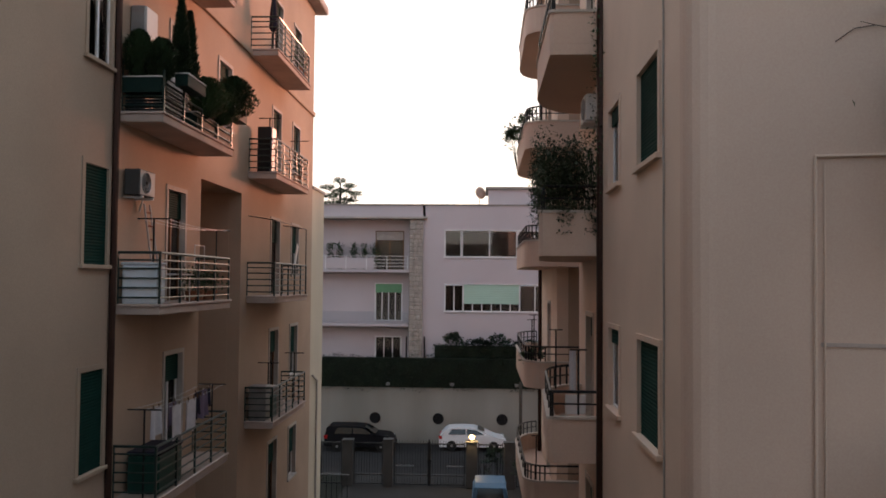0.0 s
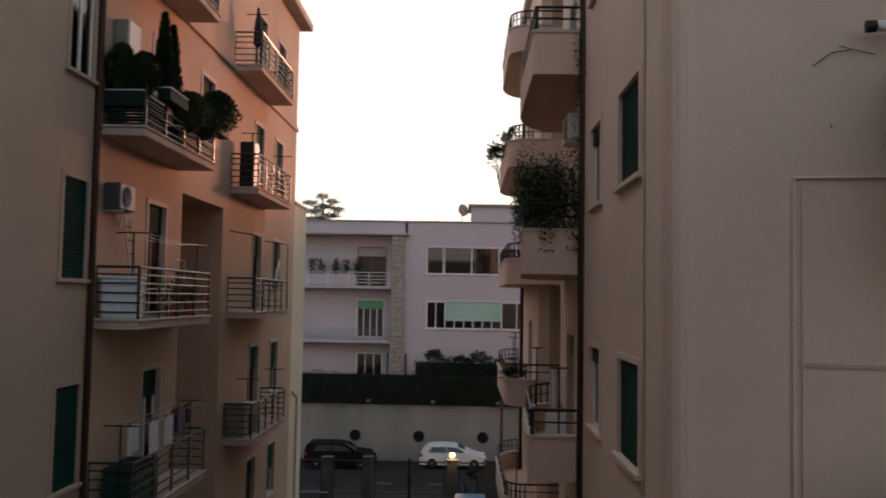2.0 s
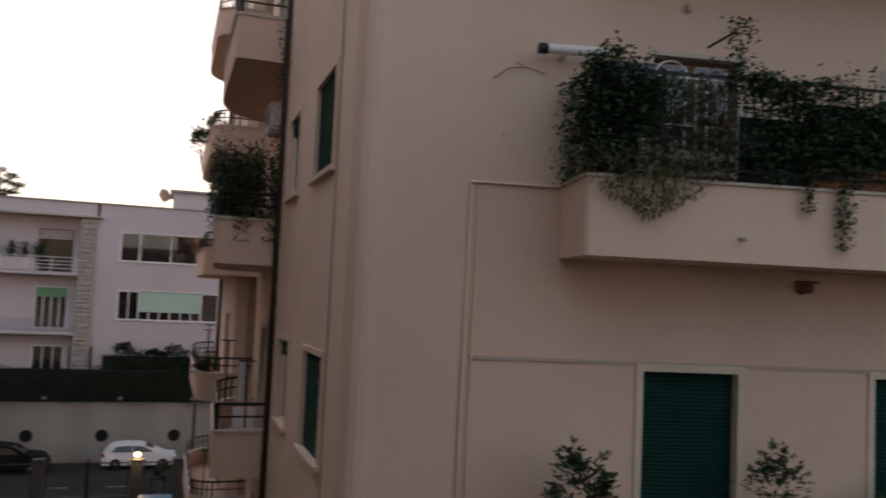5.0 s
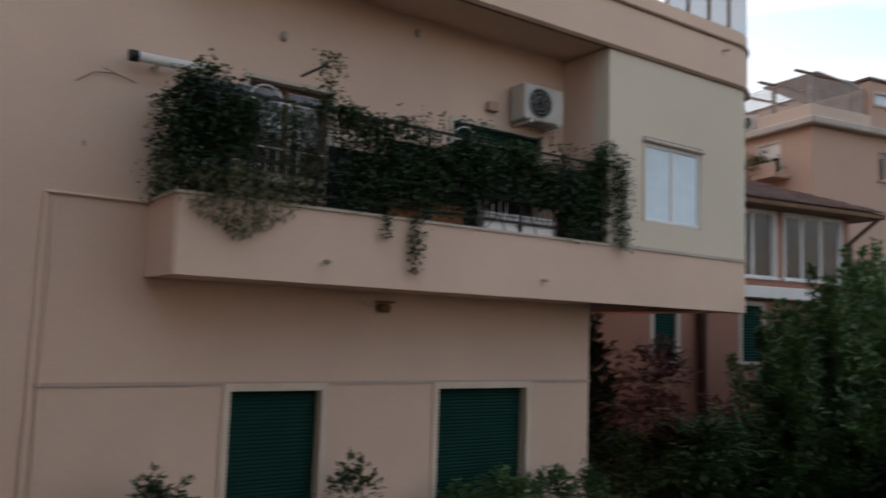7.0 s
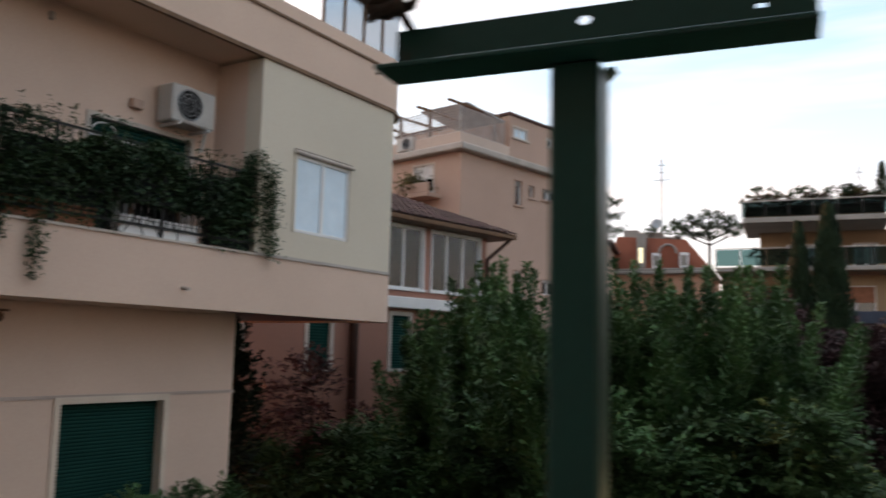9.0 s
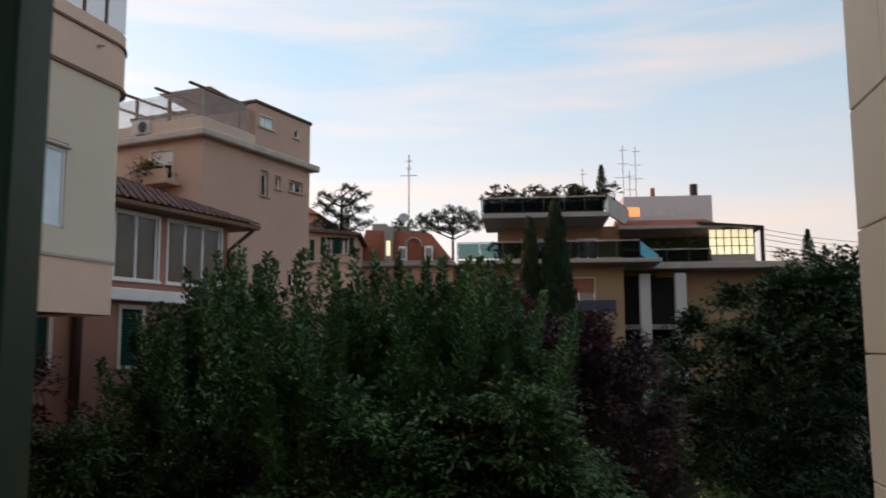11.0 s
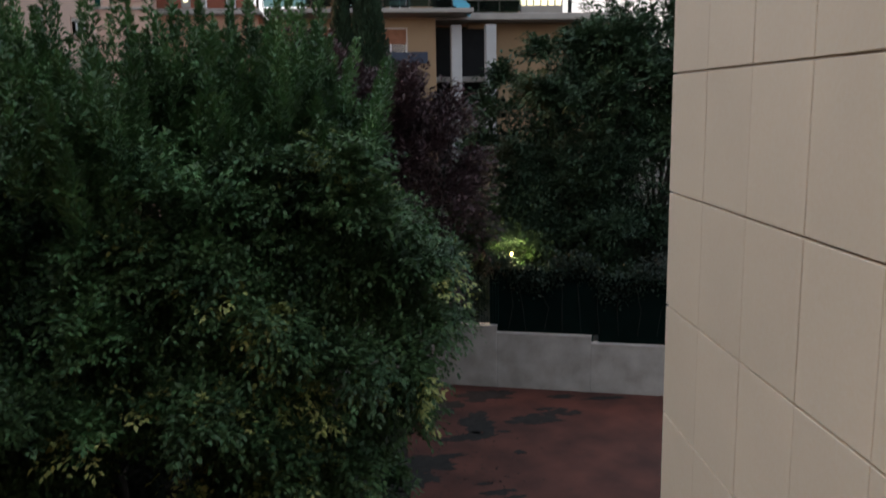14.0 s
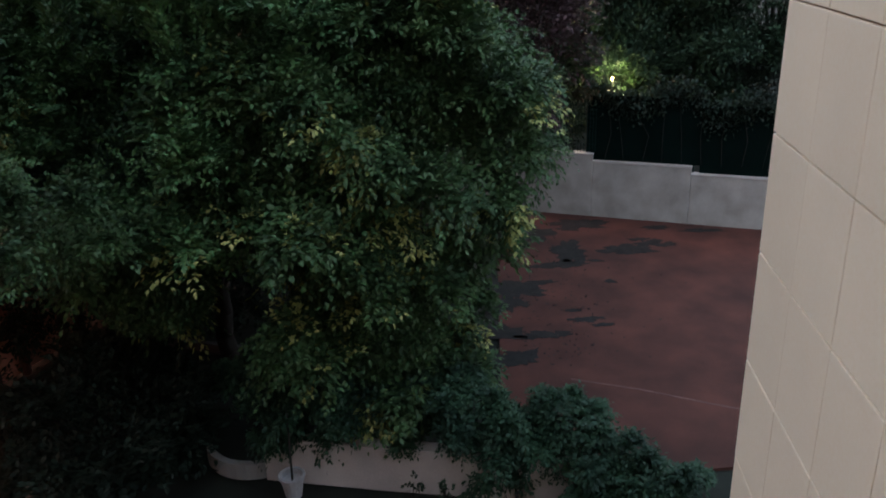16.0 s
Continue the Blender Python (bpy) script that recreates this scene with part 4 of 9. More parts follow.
def west_house():
    house = thing("apartment_building", (LX, 20, 0), "peach and beige plastered apartment house with green-railed balconies", "apartment building")
    heads = [z + 2.62 for z in LEVELS]
    near = [(13.78, 14.68, z + 0.90, z + 2.66) for z in LEVELS]
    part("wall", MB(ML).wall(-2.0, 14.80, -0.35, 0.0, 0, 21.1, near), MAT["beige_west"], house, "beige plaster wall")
    holes = []
    for k, z in enumerate(LEVELS):
        holes += [(17.55, 18.60, z + 0.2, heads[k]), (26.35, 27.45, z + 0.2, heads[k]), (29.2, 30.3, z + 0.85, heads[k])]
    holes.append((20.85, 21.9, 14.25, 15.95))
    holes.append((20.85, 21.9, 17.85, 19.5))
    niche = (19.66, 23.05, -1, 12.72)
    part("wall", MB(ML).wall(14.80, 32.75, -0.35, 0.0, 0, 21.1, holes + [niche]), MAT["peach"], house, "peach plaster wall")
    nm = MB(ML)
    nm.box(19.3, 19.66, -2.2, -0.352, 0, 12.9)
    nm.box(23.05, 23.4, -2.2, -0.352, 0, 12.9)
    nm.box(19.3, 23.4, -2.45, -2.2, 0, 12.9)
    nm.box(19.66, 23.05, -2.2, -0.352, 12.72, 12.95)
    part("niche", nm, MAT["peach"], house, "deep shaded niche in the peach wall")
    part("belt_course", MB(ML).box(19.4, 32.8, 0.0, 0.07, 16.82, 17.0, 0.012), MAT["peach"], house)
    part("end_wall", MB(ML).box(32.4, 32.75, -9, -0.352, 0, 21.1), MAT["peach"], house)
    part("low_wing", MB(ML).box(32.752, 35.2, -8, 0.0, 0, 13.95), MAT["cream"], house, "low cream plastered end wing")
    part("wing_coping", MB(ML).box(32.76, 35.28, -8, 0.06, 13.95, 14.06, 0.01), MAT["cap"], house)
    part("roof", MB(ML).box(-2.0, 33.3, -9.5, 0.45, 21.1, 21.4, 0.03), MAT["slab"], house, "flat roof with a wide overhanging eave")
    part("downpipe", MB(ML).cyl((14.84, 0.065, 0), (14.84, 0.065, 21.1), 0.062, 10), MAT["pipe"], house, "dark brown downpipe")
    wp = MB(ML).tube([(33.9, 0.06, 0), (33.9, 0.06, 6.2), (33.0, 0.06, 6.5)], 0.04, 8)
    part("downpipe", wp, MAT["cap"], house)
    for k, z in enumerate(LEVELS):
        if k == 3:
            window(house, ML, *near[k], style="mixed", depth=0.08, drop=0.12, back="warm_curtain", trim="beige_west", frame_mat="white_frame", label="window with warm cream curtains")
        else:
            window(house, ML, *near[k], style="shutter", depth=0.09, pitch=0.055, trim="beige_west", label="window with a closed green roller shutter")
        window(house, ML, 17.55, 18.60, z + 0.2, heads[k], style="mixed", drop=0.25, back="warm_curtain" if k == 2 else "dark", sill=False, trim="cap", name="balcony_door", frame_mat="wood" if k == 2 else "white_frame")
        window(house, ML, 26.35, 27.45, z + 0.2, heads[k], style="mixed", drop=0.3, back="dark", sill=False, trim="cap", name="balcony_door", frame_mat="wood")
        window(house, ML, 29.2, 30.3, z + 0.85, heads[k], style="mixed", drop=0.55, back="dark", trim="cap")
    window(house, ML, 20.85, 21.9, 14.25, 15.95, style="mixed", drop=0.3, trim="cap")
    window(house, ML, 20.85, 21.9, 17.85, 19.5, style="mixed", drop=0.3, trim="cap")
    for z in LEVELS[1:]:
        for y0, y1 in ((15.12, 19.45), (23.65, 28.07)):
            mb = MB(ML)
            mb.box(y0, y1, 0.0, 0.83, z, z + 0.15, 0.012)
            mb.box(y0 - 0.03, y1 + 0.03, 0.0, 0.86, z + 0.15, z + 0.2, 0.01)
            slab = part("balcony", mb, MAT["slab"], house, "balcony slab with a moulded edge")
            line = [(LX, y0 + 0.06), (LX + 0.80, y0 + 0.06), (LX + 0.80, y1 - 0.06), (LX, y1 - 0.06)]
            railing(slab, line, z + 0.2, 0.96, [0.12, 0.30, 0.48, 0.66, 0.82], MAT["rail_gloss"], 0.95, 0.02, 0.027)
    return house


WEST = west_house()

# ---- the house to the east of the courtyard: rounded balconies, and the garden front with the ivy balcony ----
RX = 2.226
MR = frame_of((RX, 0), (0, 1), (-1, 0))
FA = radians(-9.91)
F0 = (RX, 8.835)
FD, FO = (math.cos(FA), math.sin(FA)), (math.sin(FA), -math.cos(FA))
MF = frame_of(F0, FD, FO)
BAY = 0.943


def fpt(u, v, z=None):
    p = MF @ Vector((u, v, 0 if z is None else z))
    return (p.x, p.y) if z is None else (p.x, p.y, p.z)


def east_house():
    house = thing("apartment_building", (6, 14, 0), "beige plastered apartment house with rounded balconies and a garden front", "apartment building")
    W2 = 0.22
    # side wall towards the courtyard
    rows = [0.93, 4.57, 8.22, 11.87, 15.45, 19.0]
    holes = []
    for z in rows:
        holes += [(10.2, 11.6, z, z + 1.31), (13.12, 14.2, z, z + 1.33)]
    part("wall", MB(MR).wall(9.15, 15.0, -0.35, 0.0, 0, 21.5, holes), MAT["beige_side"], house, "beige plaster side wall")
    M2 = frame_of((RX + W2, 0), (0, 1), (-1, 0))
    floors = [3.65, 7.25, 10.95, 14.65, 18.25]
    doors = [(17.9, 19.0, z, z + 2.3) for z in floors] + [(29.0, 30.1, z, z + 2.3) for z in floors]
    part("wall", MB(M2).wall(15.0, 20.5, -0.35, 0.0, 0, 21.5, doors), MAT["beige_side"], house)
    part("wall", MB(M2).wall(26.5, 35.0, -0.35, 0.0, 0, 21.5, doors), MAT["beige_side"], house)
    rec = MB(M2)
    rec.box(20.15, 20.5, -1.9, -0.352, 0, 21.5)
    rec.box(26.5, 26.85, -1.9, -0.352, 0, 21.5)
    rec.box(20.15, 26.85, -2.2, -1.9, 0, 21.5)
    part("recess", rec, MAT["peach"], house, "recessed peach wall between the balconies")
    part("end_wall", MB(M2).box(34.65, 35.0, -9, -0.352, 0, 21.5), MAT["beige"], house)
    part("downpipe", MB(MR).cyl((15.06, 0.03, 0), (15.06, 0.03, 21.5), 0.075, 10), MAT["pipe"], house, "dark brown downpipe")
    part("downpipe", MB(M2).cyl((33.2, 0.08, 0), (33.2, 0.08, 21.5), 0.07, 10), MAT["pipe"], house)
    wig = [(9.93 + 0.012 * math.sin(i * 1.3), 0.012, 21.3 - i * 0.35) for i in range(60)]
    part("cable", MB(MR).tube(wig, 0.013, 5), MAT["cap"], house)
    for k, z in enumerate(rows):
        st = "shutter" if z < 14 else "mixed"
        window(house, MR, 10.2, 11.6, z, z + 1.31, style=st, depth=0.11, drop=1.0 if st == "shutter" else 0.12, back="dark", frame_mat="wood", shutter="shutter", trim="beige_side", trim_w=0.07)
        window(house, MR, 13.12, 14.2, z, z + 1.33, style="mixed", depth=0.11, drop=0.2, back="dark", trim="beige_side", trim_w=0.07)
    for z in floors:
        for a, b in ((17.9, 19.0), (29.0, 30.1)):
            window(house, M2, a, b, z, z + 2.3, style="mixed", drop=0.2, sill=False, name="balcony_door", frame_mat="wood", shutter="shutter", trim_w=0.1)
    # rounded balconies over the courtyard
    xw = RX + W2
    out_a = [(xw, 15.1), (1.33, 15.1), (1.27, 15.16)] + [(1.42, 18.2)] + arc(xw, 18.2, xw - 1.42, 180, 90, 8, 1.9)[1:]
    out_b = [(3.3, 25.5)] + arc(2.0, 26.2, 0.62, 270, 180, 6, 0.7) + [(1.38, 31.8)] + arc(xw, 31.8, xw - 1.38, 180, 90, 8, 2.0)[1:]
    out_c = [(3.3, 25.5)] + arc(2.0, 26.2, 0.62, 270, 180, 6, 0.7) + [(1.38, 30.2)] + arc(xw, 30.2, xw - 1.38, 180, 90, 8, 1.6)[1:]
    upper = [(xw, 15.1), (1.34, 15.1), (1.28, 15.16), (1.28, 18.6)] + arc(xw, 18.6, xw - 1.28, 180, 90, 8, 1.9)[1:]
    wide = [(xw, 15.1), (1.16, 15.1), (1.10, 15.16)] + [(1.30, 18.2)] + arc(xw, 18.2, xw - 1.30, 180, 90, 8, 1.9)[1:]
    for outline, levels in ((out_a, (3.45, 7.05)), (wide, (10.77,)), (upper, (14.45,)), (out_b, (3.45, 7.05, 10.77, 14.45)), (out_c, (18.05,))):
        for z in levels:
            mb = MB()
            closed = outline + ([(xw, 26.5), (3.3, 26.5)] if outline in (out_b, out_c) else [])
            mb.prism(closed[::-1], z, z + 0.2)
            mb.strip(outline, -0.11, z + 0.202, z + 0.78)
            b = part("balcony", mb, MAT["beige"], house, "rounded balcony with a plastered parapet")
            part("coping", MB().strip(offset(outline, 0.03), -0.17, z + 0.78, z + 0.83), MAT["trim"], b)
            railing(b, offset(outline[:-1], -0.05), z + 0.83, 0.44, [0.22], MAT["iron"], 1.2, 0.02, 0.028)
    # garden front
    d1, d2 = (3.30, 4.45), (6.14, 7.68)
    ups = [7.3, 10.95, 14.6, 18.25]
    holes = [(d[0], d[1], 7.3, 9.6) for d in (d1, d2)] + [(d[0], d[1], 3.7, 6.0) for d in (d1, d2)]
    holes += [(a, b, z, z + 2.26) for z in ups[1:] for a, b in ((3.31, 4.40), (6.24, 7.86))]
    part("wall", MB(MF).wall(0.30, 8.91, -0.35, 0.0, 0, 21.5, holes), MAT["beige"], house, "beige plaster garden front")
    a0 = fpt(0.30, 0.0)
    corner = [(RX, 9.15), (RX, 9.02), (RX + 0.02, 8.93), (RX + 0.06, 8.86), (RX + 0.13, 8.81), (RX + 0.21, 8.787), a0]
    part("rounded_corner", MB().strip(corner, 0.3, 0, 21.5), MAT["beige"], house, smooth=False)
    part("return_wall", MB(MF).box(8.56, 8.91, -9, -0.352, 0, 21.5), MAT["beige"], house)
    part("string_course", MB(MF).box(1.30, 8.93, 0.0, 0.018, 9.66, 9.70), MAT["slab"], house, "thin string course")
    cond = MB(MF).tube([(1.20, 0.02, 0.2), (1.26, 0.02, 11.6), (2.3, 0.02, 11.6)], 0.018, 6).tube([(1.30, 0.02, 0.2), (1.345, 0.02, 11.52)], 0.012, 6)
    part("conduit", cond, MAT["beige_side"], house, "painted conduit on the wall")
    for (a, b) in (d1, d2):
        window(house, MF, a, b, 7.3, 9.6, style="shutter", depth=0.2, sill=False, trim="trim_warm", trim_w=0.075, pitch=0.045, name="balcony_door", label="tall door with a closed dark green roller shutter")
        window(house, MF, a, b, 3.7, 6.0, style="shutter", depth=0.2, sill=False, trim="trim_warm", trim_w=0.075, pitch=0.05, name="balcony_door")
    for z in ups[1:]:
        window(house, MF, 3.31, 4.40, z, z + 2.26, style="glass", back="dark", sill=False, trim="trim", trim_w=0.04, frame_mat="wood", name="balcony_door")
        window(house, MF, 6.24, 7.86, z, z + 2.26, style="mixed", drop=0.25, back="dark", sill=False, trim="trim", trim_w=0.05, frame_mat="wood", name="balcony_door")
    # bay with the room beside the balcony
    bw = [(9.03, 10.30, 12.03, 13.19)]
    part("bay_wall", MB(MF).wall(8.29, 11.36, BAY - 0.3, BAY, 11.62, 14.45, bw), MAT["beige_pale"], house, "pale beige plaster wall of the bay")
    part("bay_side", MB(MF).box(8.29, 8.55, -0.34, BAY - 0.302, 11.62, 14.45), MAT["beige"], house)
    er = arc(11.36, BAY - 0.32, 0.32, 90, 0, 7)
    part("bay_corner", MB(MF).strip(er + [(11.68, -6.0)], -0.3, 11.62, 14.45), MAT["beige_pale"], house)
    window(house, MF @ Matrix.Translation((0, BAY, 0)), *bw[0], style="glass", depth=0.05, panes=2, back="curtain", trim="beige_pale", trim_w=0.03, sill=False, label="two-leaf window with white net curtains")
    hood = MB(MF).cyl((8.98, 0.985, 13.225), (10.36, 0.985, 13.225), 0.03, 10)
    part("blind_roller", hood, MAT["trim"], house, "thin pale roller above the window")
    # dark brown strip that draws the roller's shadow on the wall
    part("roller_shadow_strip", MB(MF).box(9.0, 10.34, 0.946, 0.975, 13.19, 13.275, 0.004), MAT["pipe"], house)
    part("bay_line", MB(MF).strip([(8.29, BAY + 0.025), (11.36, BAY + 0.025)] + arc(11.36, BAY - 0.32, 0.345, 90, 0, 7)[1:] + [(11.705, -6.0)], -0.05, 11.60, 11.645), MAT["cap"], house)
    # parapet band of the ivy balcony, running on under the bay
    fl = MB(MF).box(2.41, 8.3, 0.0, BAY - 0.13, 10.803, 11.0)
    part("balcony", fl, MAT["beige"], house, "long balcony floor")
    par = [(2.28, 0.0), (2.28, BAY - 0.03), (2.31, BAY), (11.36, BAY)] + er[1:] + [(11.68, -6.0)]
    pb = part("parapet", MB(MF).strip(par, -0.12, 10.80, 11.60), MAT["beige"], house, "smooth beige parapet")
    part("coping", MB(MF).strip([(2.255, 0.0), (2.255, BAY + 0.025), (8.29, BAY + 0.025)], -0.17, 11.60, 11.63), MAT["trim"], pb)
    # soffit in the downpipe's dark brown, far darker than the parapet
    part("soffit", MB(MF).prism([(8.3, 0.0), (8.3, BAY - 0.11), (11.36, BAY - 0.11), (11.56, 0.7), (11.56, -6), (8.92, -6), (8.92, 0.0)], 10.83, 10.9), MAT["pipe"], house, "dark brown soffit under the bay")
    # the floor above: a ceiling band with a rounded end
    ub = [(2.28, 0.0), (2.28, BAY - 0.03), (2.31, BAY), (11.3, BAY)] + arc(11.3, BAY - 0.8, 0.8, 90, 0, 12)[1:] + [(12.1, -6.0)]
    part("upper_band", MB(MF).strip(ub, -0.12, 14.47, 15.42), MAT["beige"], house, "rounded beige parapet band")
    part("upper_floor", MB(MF).prism([(2.40, 0.0), (2.40, BAY - 0.12), (11.2, BAY - 0.12), (11.70, 0.6), (11.95, 0.1), (11.95, -6), (8.92, -6), (8.92, 0.0)], 14.49, 14.66), MAT["beige"], house)
    part("drip_edge", MB(MF).strip(offset(ub, 0.035), -0.06, 14.44, 14.50), MAT["wood"], house, "dark drip edge under the band")
    part("drip_edge", MB(MF).strip(offset(ub[2:], 0.03), -0.06, 15.16, 15.20), MAT["wood"], house)
    # glazed terrace above
    gl = part("terrace_glazing", MB(MF).box(9.6, 11.2, BAY - 0.12, BAY - 0.09, 15.42, 15.47, 0.005), MAT["white_frame"], house)
    for i in range(4):
        u = 9.62 + i * 0.52
        part("pane", MB(MF).box(u + 0.03, u + 0.5, BAY - 0.11, BAY - 0.10, 15.47, 16.6), MAT["reflect"], gl)
        part("mullion", MB(MF).box(u - 0.02, u + 0.03, BAY - 0.12, BAY - 0.08, 15.47, 16.65, 0.004), MAT["wood"], gl)
    # lower balcony with plants
    part("balcony", MB(MF).box(2.28, 8.9, 0.0, BAY, 7.0, 7.2, 0.012), MAT["beige"], house)
    lp = MB(MF).strip([(2.28, 0.0), (2.28, BAY), (8.9, BAY)], -0.12, 7.2, 7.9)
    part("parapet", lp, MAT["beige"], house)
    part("roof", MB().prism([fpt(0, 0), fpt(11.6, 0.0), fpt(11.6, -8), (3, 35.2), (RX, 35.2)], 21.5, 21.8), MAT["slab"], house, "flat roof")
    # small wall fittings
    for u, z, v in ((3.93, 11.05, BAY), (7.08, 11.05, BAY), (10.9, 15.0, BAY)):
        part("spout", MB(MF).cyl((u, v, z), (u, v + 0.12, z - 0.02), 0.022, 8), MAT["cap"], house)
    for u, z in ((3.72, 13.78), (5.61, 14.27)):
        part("bracket", MB(MF).box(u - 0.03, u + 0.03, 0.0, 0.07, z - 0.05, z + 0.05, 0.01), MAT["cap"], house)
    return house


EAST = east_house()

# ---- our own house: tiled wall, balcony slab ----
def own_house():
    MW = frame_of((4.64, -2.02), (-math.cos(radians(5.0)), math.sin(radians(5.0))), (math.sin(radians(5.0)), math.cos(radians(5.0))))
    w = part("wall_south", MB(MW).box(0.015, 10.5, -7.0, -0.016, -0.05, 15.4), MAT["joint"])
    tagged(w, "wall clad with large cream tiles and dark joints", "tiled wall", kind="structure")
    tw, th = 0.452, 0.545
    full = MB().box(0, tw - 0.0045, -0.02, 0.016, 0, th - 0.009, 0.002).mesh("tile", MAT["tile"])
    for i in range(9):
        for j in range(-8, 12):
            t = part("tile", full, None, w)
            t.matrix_basis = MW @ Matrix.Translation((i * tw + 0.0015, -0.016 + random.uniform(-0.0012, 0.0012), 8.595 + j * th + 0.0025))
    slab = part("balcony_floor", MB().box(-2.2, 1.55, -1.6, 0.16, 8.50, 8.70, 0.01), MAT["slab"])
    tagged(slab, "plain balcony slab in front of the tiled wall", "balcony", kind="structure")
    s = thing("clothesline_post", (1.39, -0.143, 8.70), "dark green steel T-shaped clothesline post on the balcony edge", "clothesline post")
    part("post", MB().box(1.363, 1.411, -0.167, -0.121, 8.712, 10.5925, 0.003), MAT["green_paint"], s)
    part("base_plate", MB().box(1.32, 1.45, -0.208, -0.080, 8.70, 8.712, 0.002), MAT["green_paint"], s)
    bar = MB(frame_of((1.377, 0), (0, 1), (1, 0)))
    zb = 10.594
    holes = [(-0.1565, -0.1435, zb + 0.0400, zb + 0.0450), (-0.1545, -0.1455, zb + 0.0380, zb + 0.0470), (-0.1525, -0.1475, zb + 0.0370, zb + 0.0480), (-0.322, -0.313, zb + 0.040, zb + 0.047), (-0.309, -0.301, zb + 0.032, zb + 0.038)]
    bar.wall(-0.350, 0.044, 0.0, 0.005, zb, zb + 0.055, holes)
    bar.box(-0.350, 0.044, -0.049, -0.0003, zb - 0.001, zb + 0.004, 0.001)
    part("crossbar", bar, MAT["green_paint"], s, "angle-iron crossbar with line holes")
    part("gusset", MB().add([(1.390, -0.1675, 10.592), (1.390, -0.176, 10.592), (1.390, -0.1675, 10.584), (1.410, -0.1675, 10.592), (1.410, -0.176, 10.592), (1.410, -0.1675, 10.584)], [(0, 1, 2), (5, 4, 3), (0, 3, 4, 1), (1, 4, 5, 2), (2, 5, 3, 0)]), MAT["green_paint"], s)
    b = thing("line_bundle", (1.36, 0.05, 10.65), "dark brown bundle of old cord wound on the crossbar's end", "cord bundle")
    mb, rng = MB(), np.random.default_rng(71)
    for i in range(16):
        c = Vector((1.352 + rng.normal(0, 0.006), 0.046 + rng.normal(0, 0.007), 10.676 + rng.normal(0, 0.009)))
        ax = Vector(rng.normal(0, 1, 3)).normalized()
        e1 = ax.orthogonal().normalized()
        e2 = ax.cross(e1)
        r = rng.uniform(0.012, 0.024)
        mb.tube([tuple(c + (e1 * math.cos(a * 0.7) + e2 * math.sin(a * 0.7)) * r) for a in range(10)], 0.0055, 6)
    mb.tube([(1.352, 0.050, 10.665), (1.345, 0.075, 10.690), (1.340, 0.100, 10.740), (1.335, 0.13, 10.82)], 0.006, 6)
    mb.tube([(1.379, 0.034, 10.60), (1.384, 0.030, 10.65), (1.370, 0.032, 10.658), (1.360, 0.036, 10.670)], 0.005, 6)
    part("cord", mb, MAT["brown_cloth"], b, smooth=True)
    return s


OWN = own_house()

# ---- the street behind the gate, and the villa ----
def street():
    w = part("wall_street", MB().box(-60, 60, 53.3, 53.7, -0.05, 3.55, 0.02), MAT["street_wall"])
    tagged(w, "long grey rendered retaining wall along the street", "retaining wall", kind="structure")
    g = part("terrace", MB().box(-60, 60, 53.7, 80, -0.05, 3.5), MAT["soil"])
    tagged(g, "raised garden ground behind the street wall", "ground", kind="structure")
    for x in (-10.6, -6.72, -2.68, 1.38, 5.4):
        p = thing("porthole_grille", (x, 53.3, 1.54), "round black iron grille in the street wall", "grille", "portholes of the street wall")
        ring = [(x + 0.33 * math.cos(i * math.pi / 12), 53.27, 1.54 + 0.33 * math.sin(i * math.pi / 12)) for i in range(25)]
        part("ring", MB().tube(ring, 0.03, 6), MAT["iron"], p)
        # black disc on the wall face draws the porthole's dark depth
        part("backing", MB().cyl((x, 53.296, 1.54), (x, 53.28, 1.54), 0.32, 24), MAT["dark"], p)
        for i in range(-3, 4):
            h = math.sqrt(0.33 ** 2 - (i * 0.085) ** 2)
            part("bar", MB().cyl((x + i * 0.085, 53.26, 1.54 - h), (x + i * 0.085, 53.26, 1.54 + h), 0.014, 6), MAT["iron"], p)
    for x in (-5.9, -1.8, 2.3):
        l = thing("wall_lamp", (x, 53.3, 3.5), "small pale floodlight on the street wall's top", "wall lamp", "floodlights on the street wall")
        part("bracket", MB().cyl((x, 53.35, 3.45), (x, 53.15, 3.7), 0.02, 6), MAT["grey_metal"], l)
        part("head", MB().box(x - 0.13, x + 0.13, 53.05, 53.17, 3.65, 3.83, 0.02), MAT["grey_metal"], l)
    rng = np.random.default_rng(5)
    n = 42000
    pts = np.stack([rng.uniform(-24, 24, n), rng.uniform(52.95, 54.0, n), rng.uniform(3.35, 5.5, n)], 1)
    pts[:, 2] += 0.10 * np.sin(pts[:, 0] * 1.9) + 0.06 * np.sin(pts[:, 0] * 5.3)
    out = np.stack([rng.normal(0, 0.4, n), -np.ones(n), rng.normal(0.2, 0.4, n)], 1)
    h = part("hedge", leaf_mesh("hedge", pts, out, 0.12, MAT["hedge_and_shade"], rng), None)
    tagged(h, "tall clipped dark green hedge above the street wall", "hedge", kind="stuff")
    part("hedge_core", MB().box(-24, 24, 53.25, 53.85, 3.5, 5.35), MAT["hedge_and_shade"], h)


street()
VY = 55.5
MV = frame_of((0, VY), (1, 0), (0, -1))


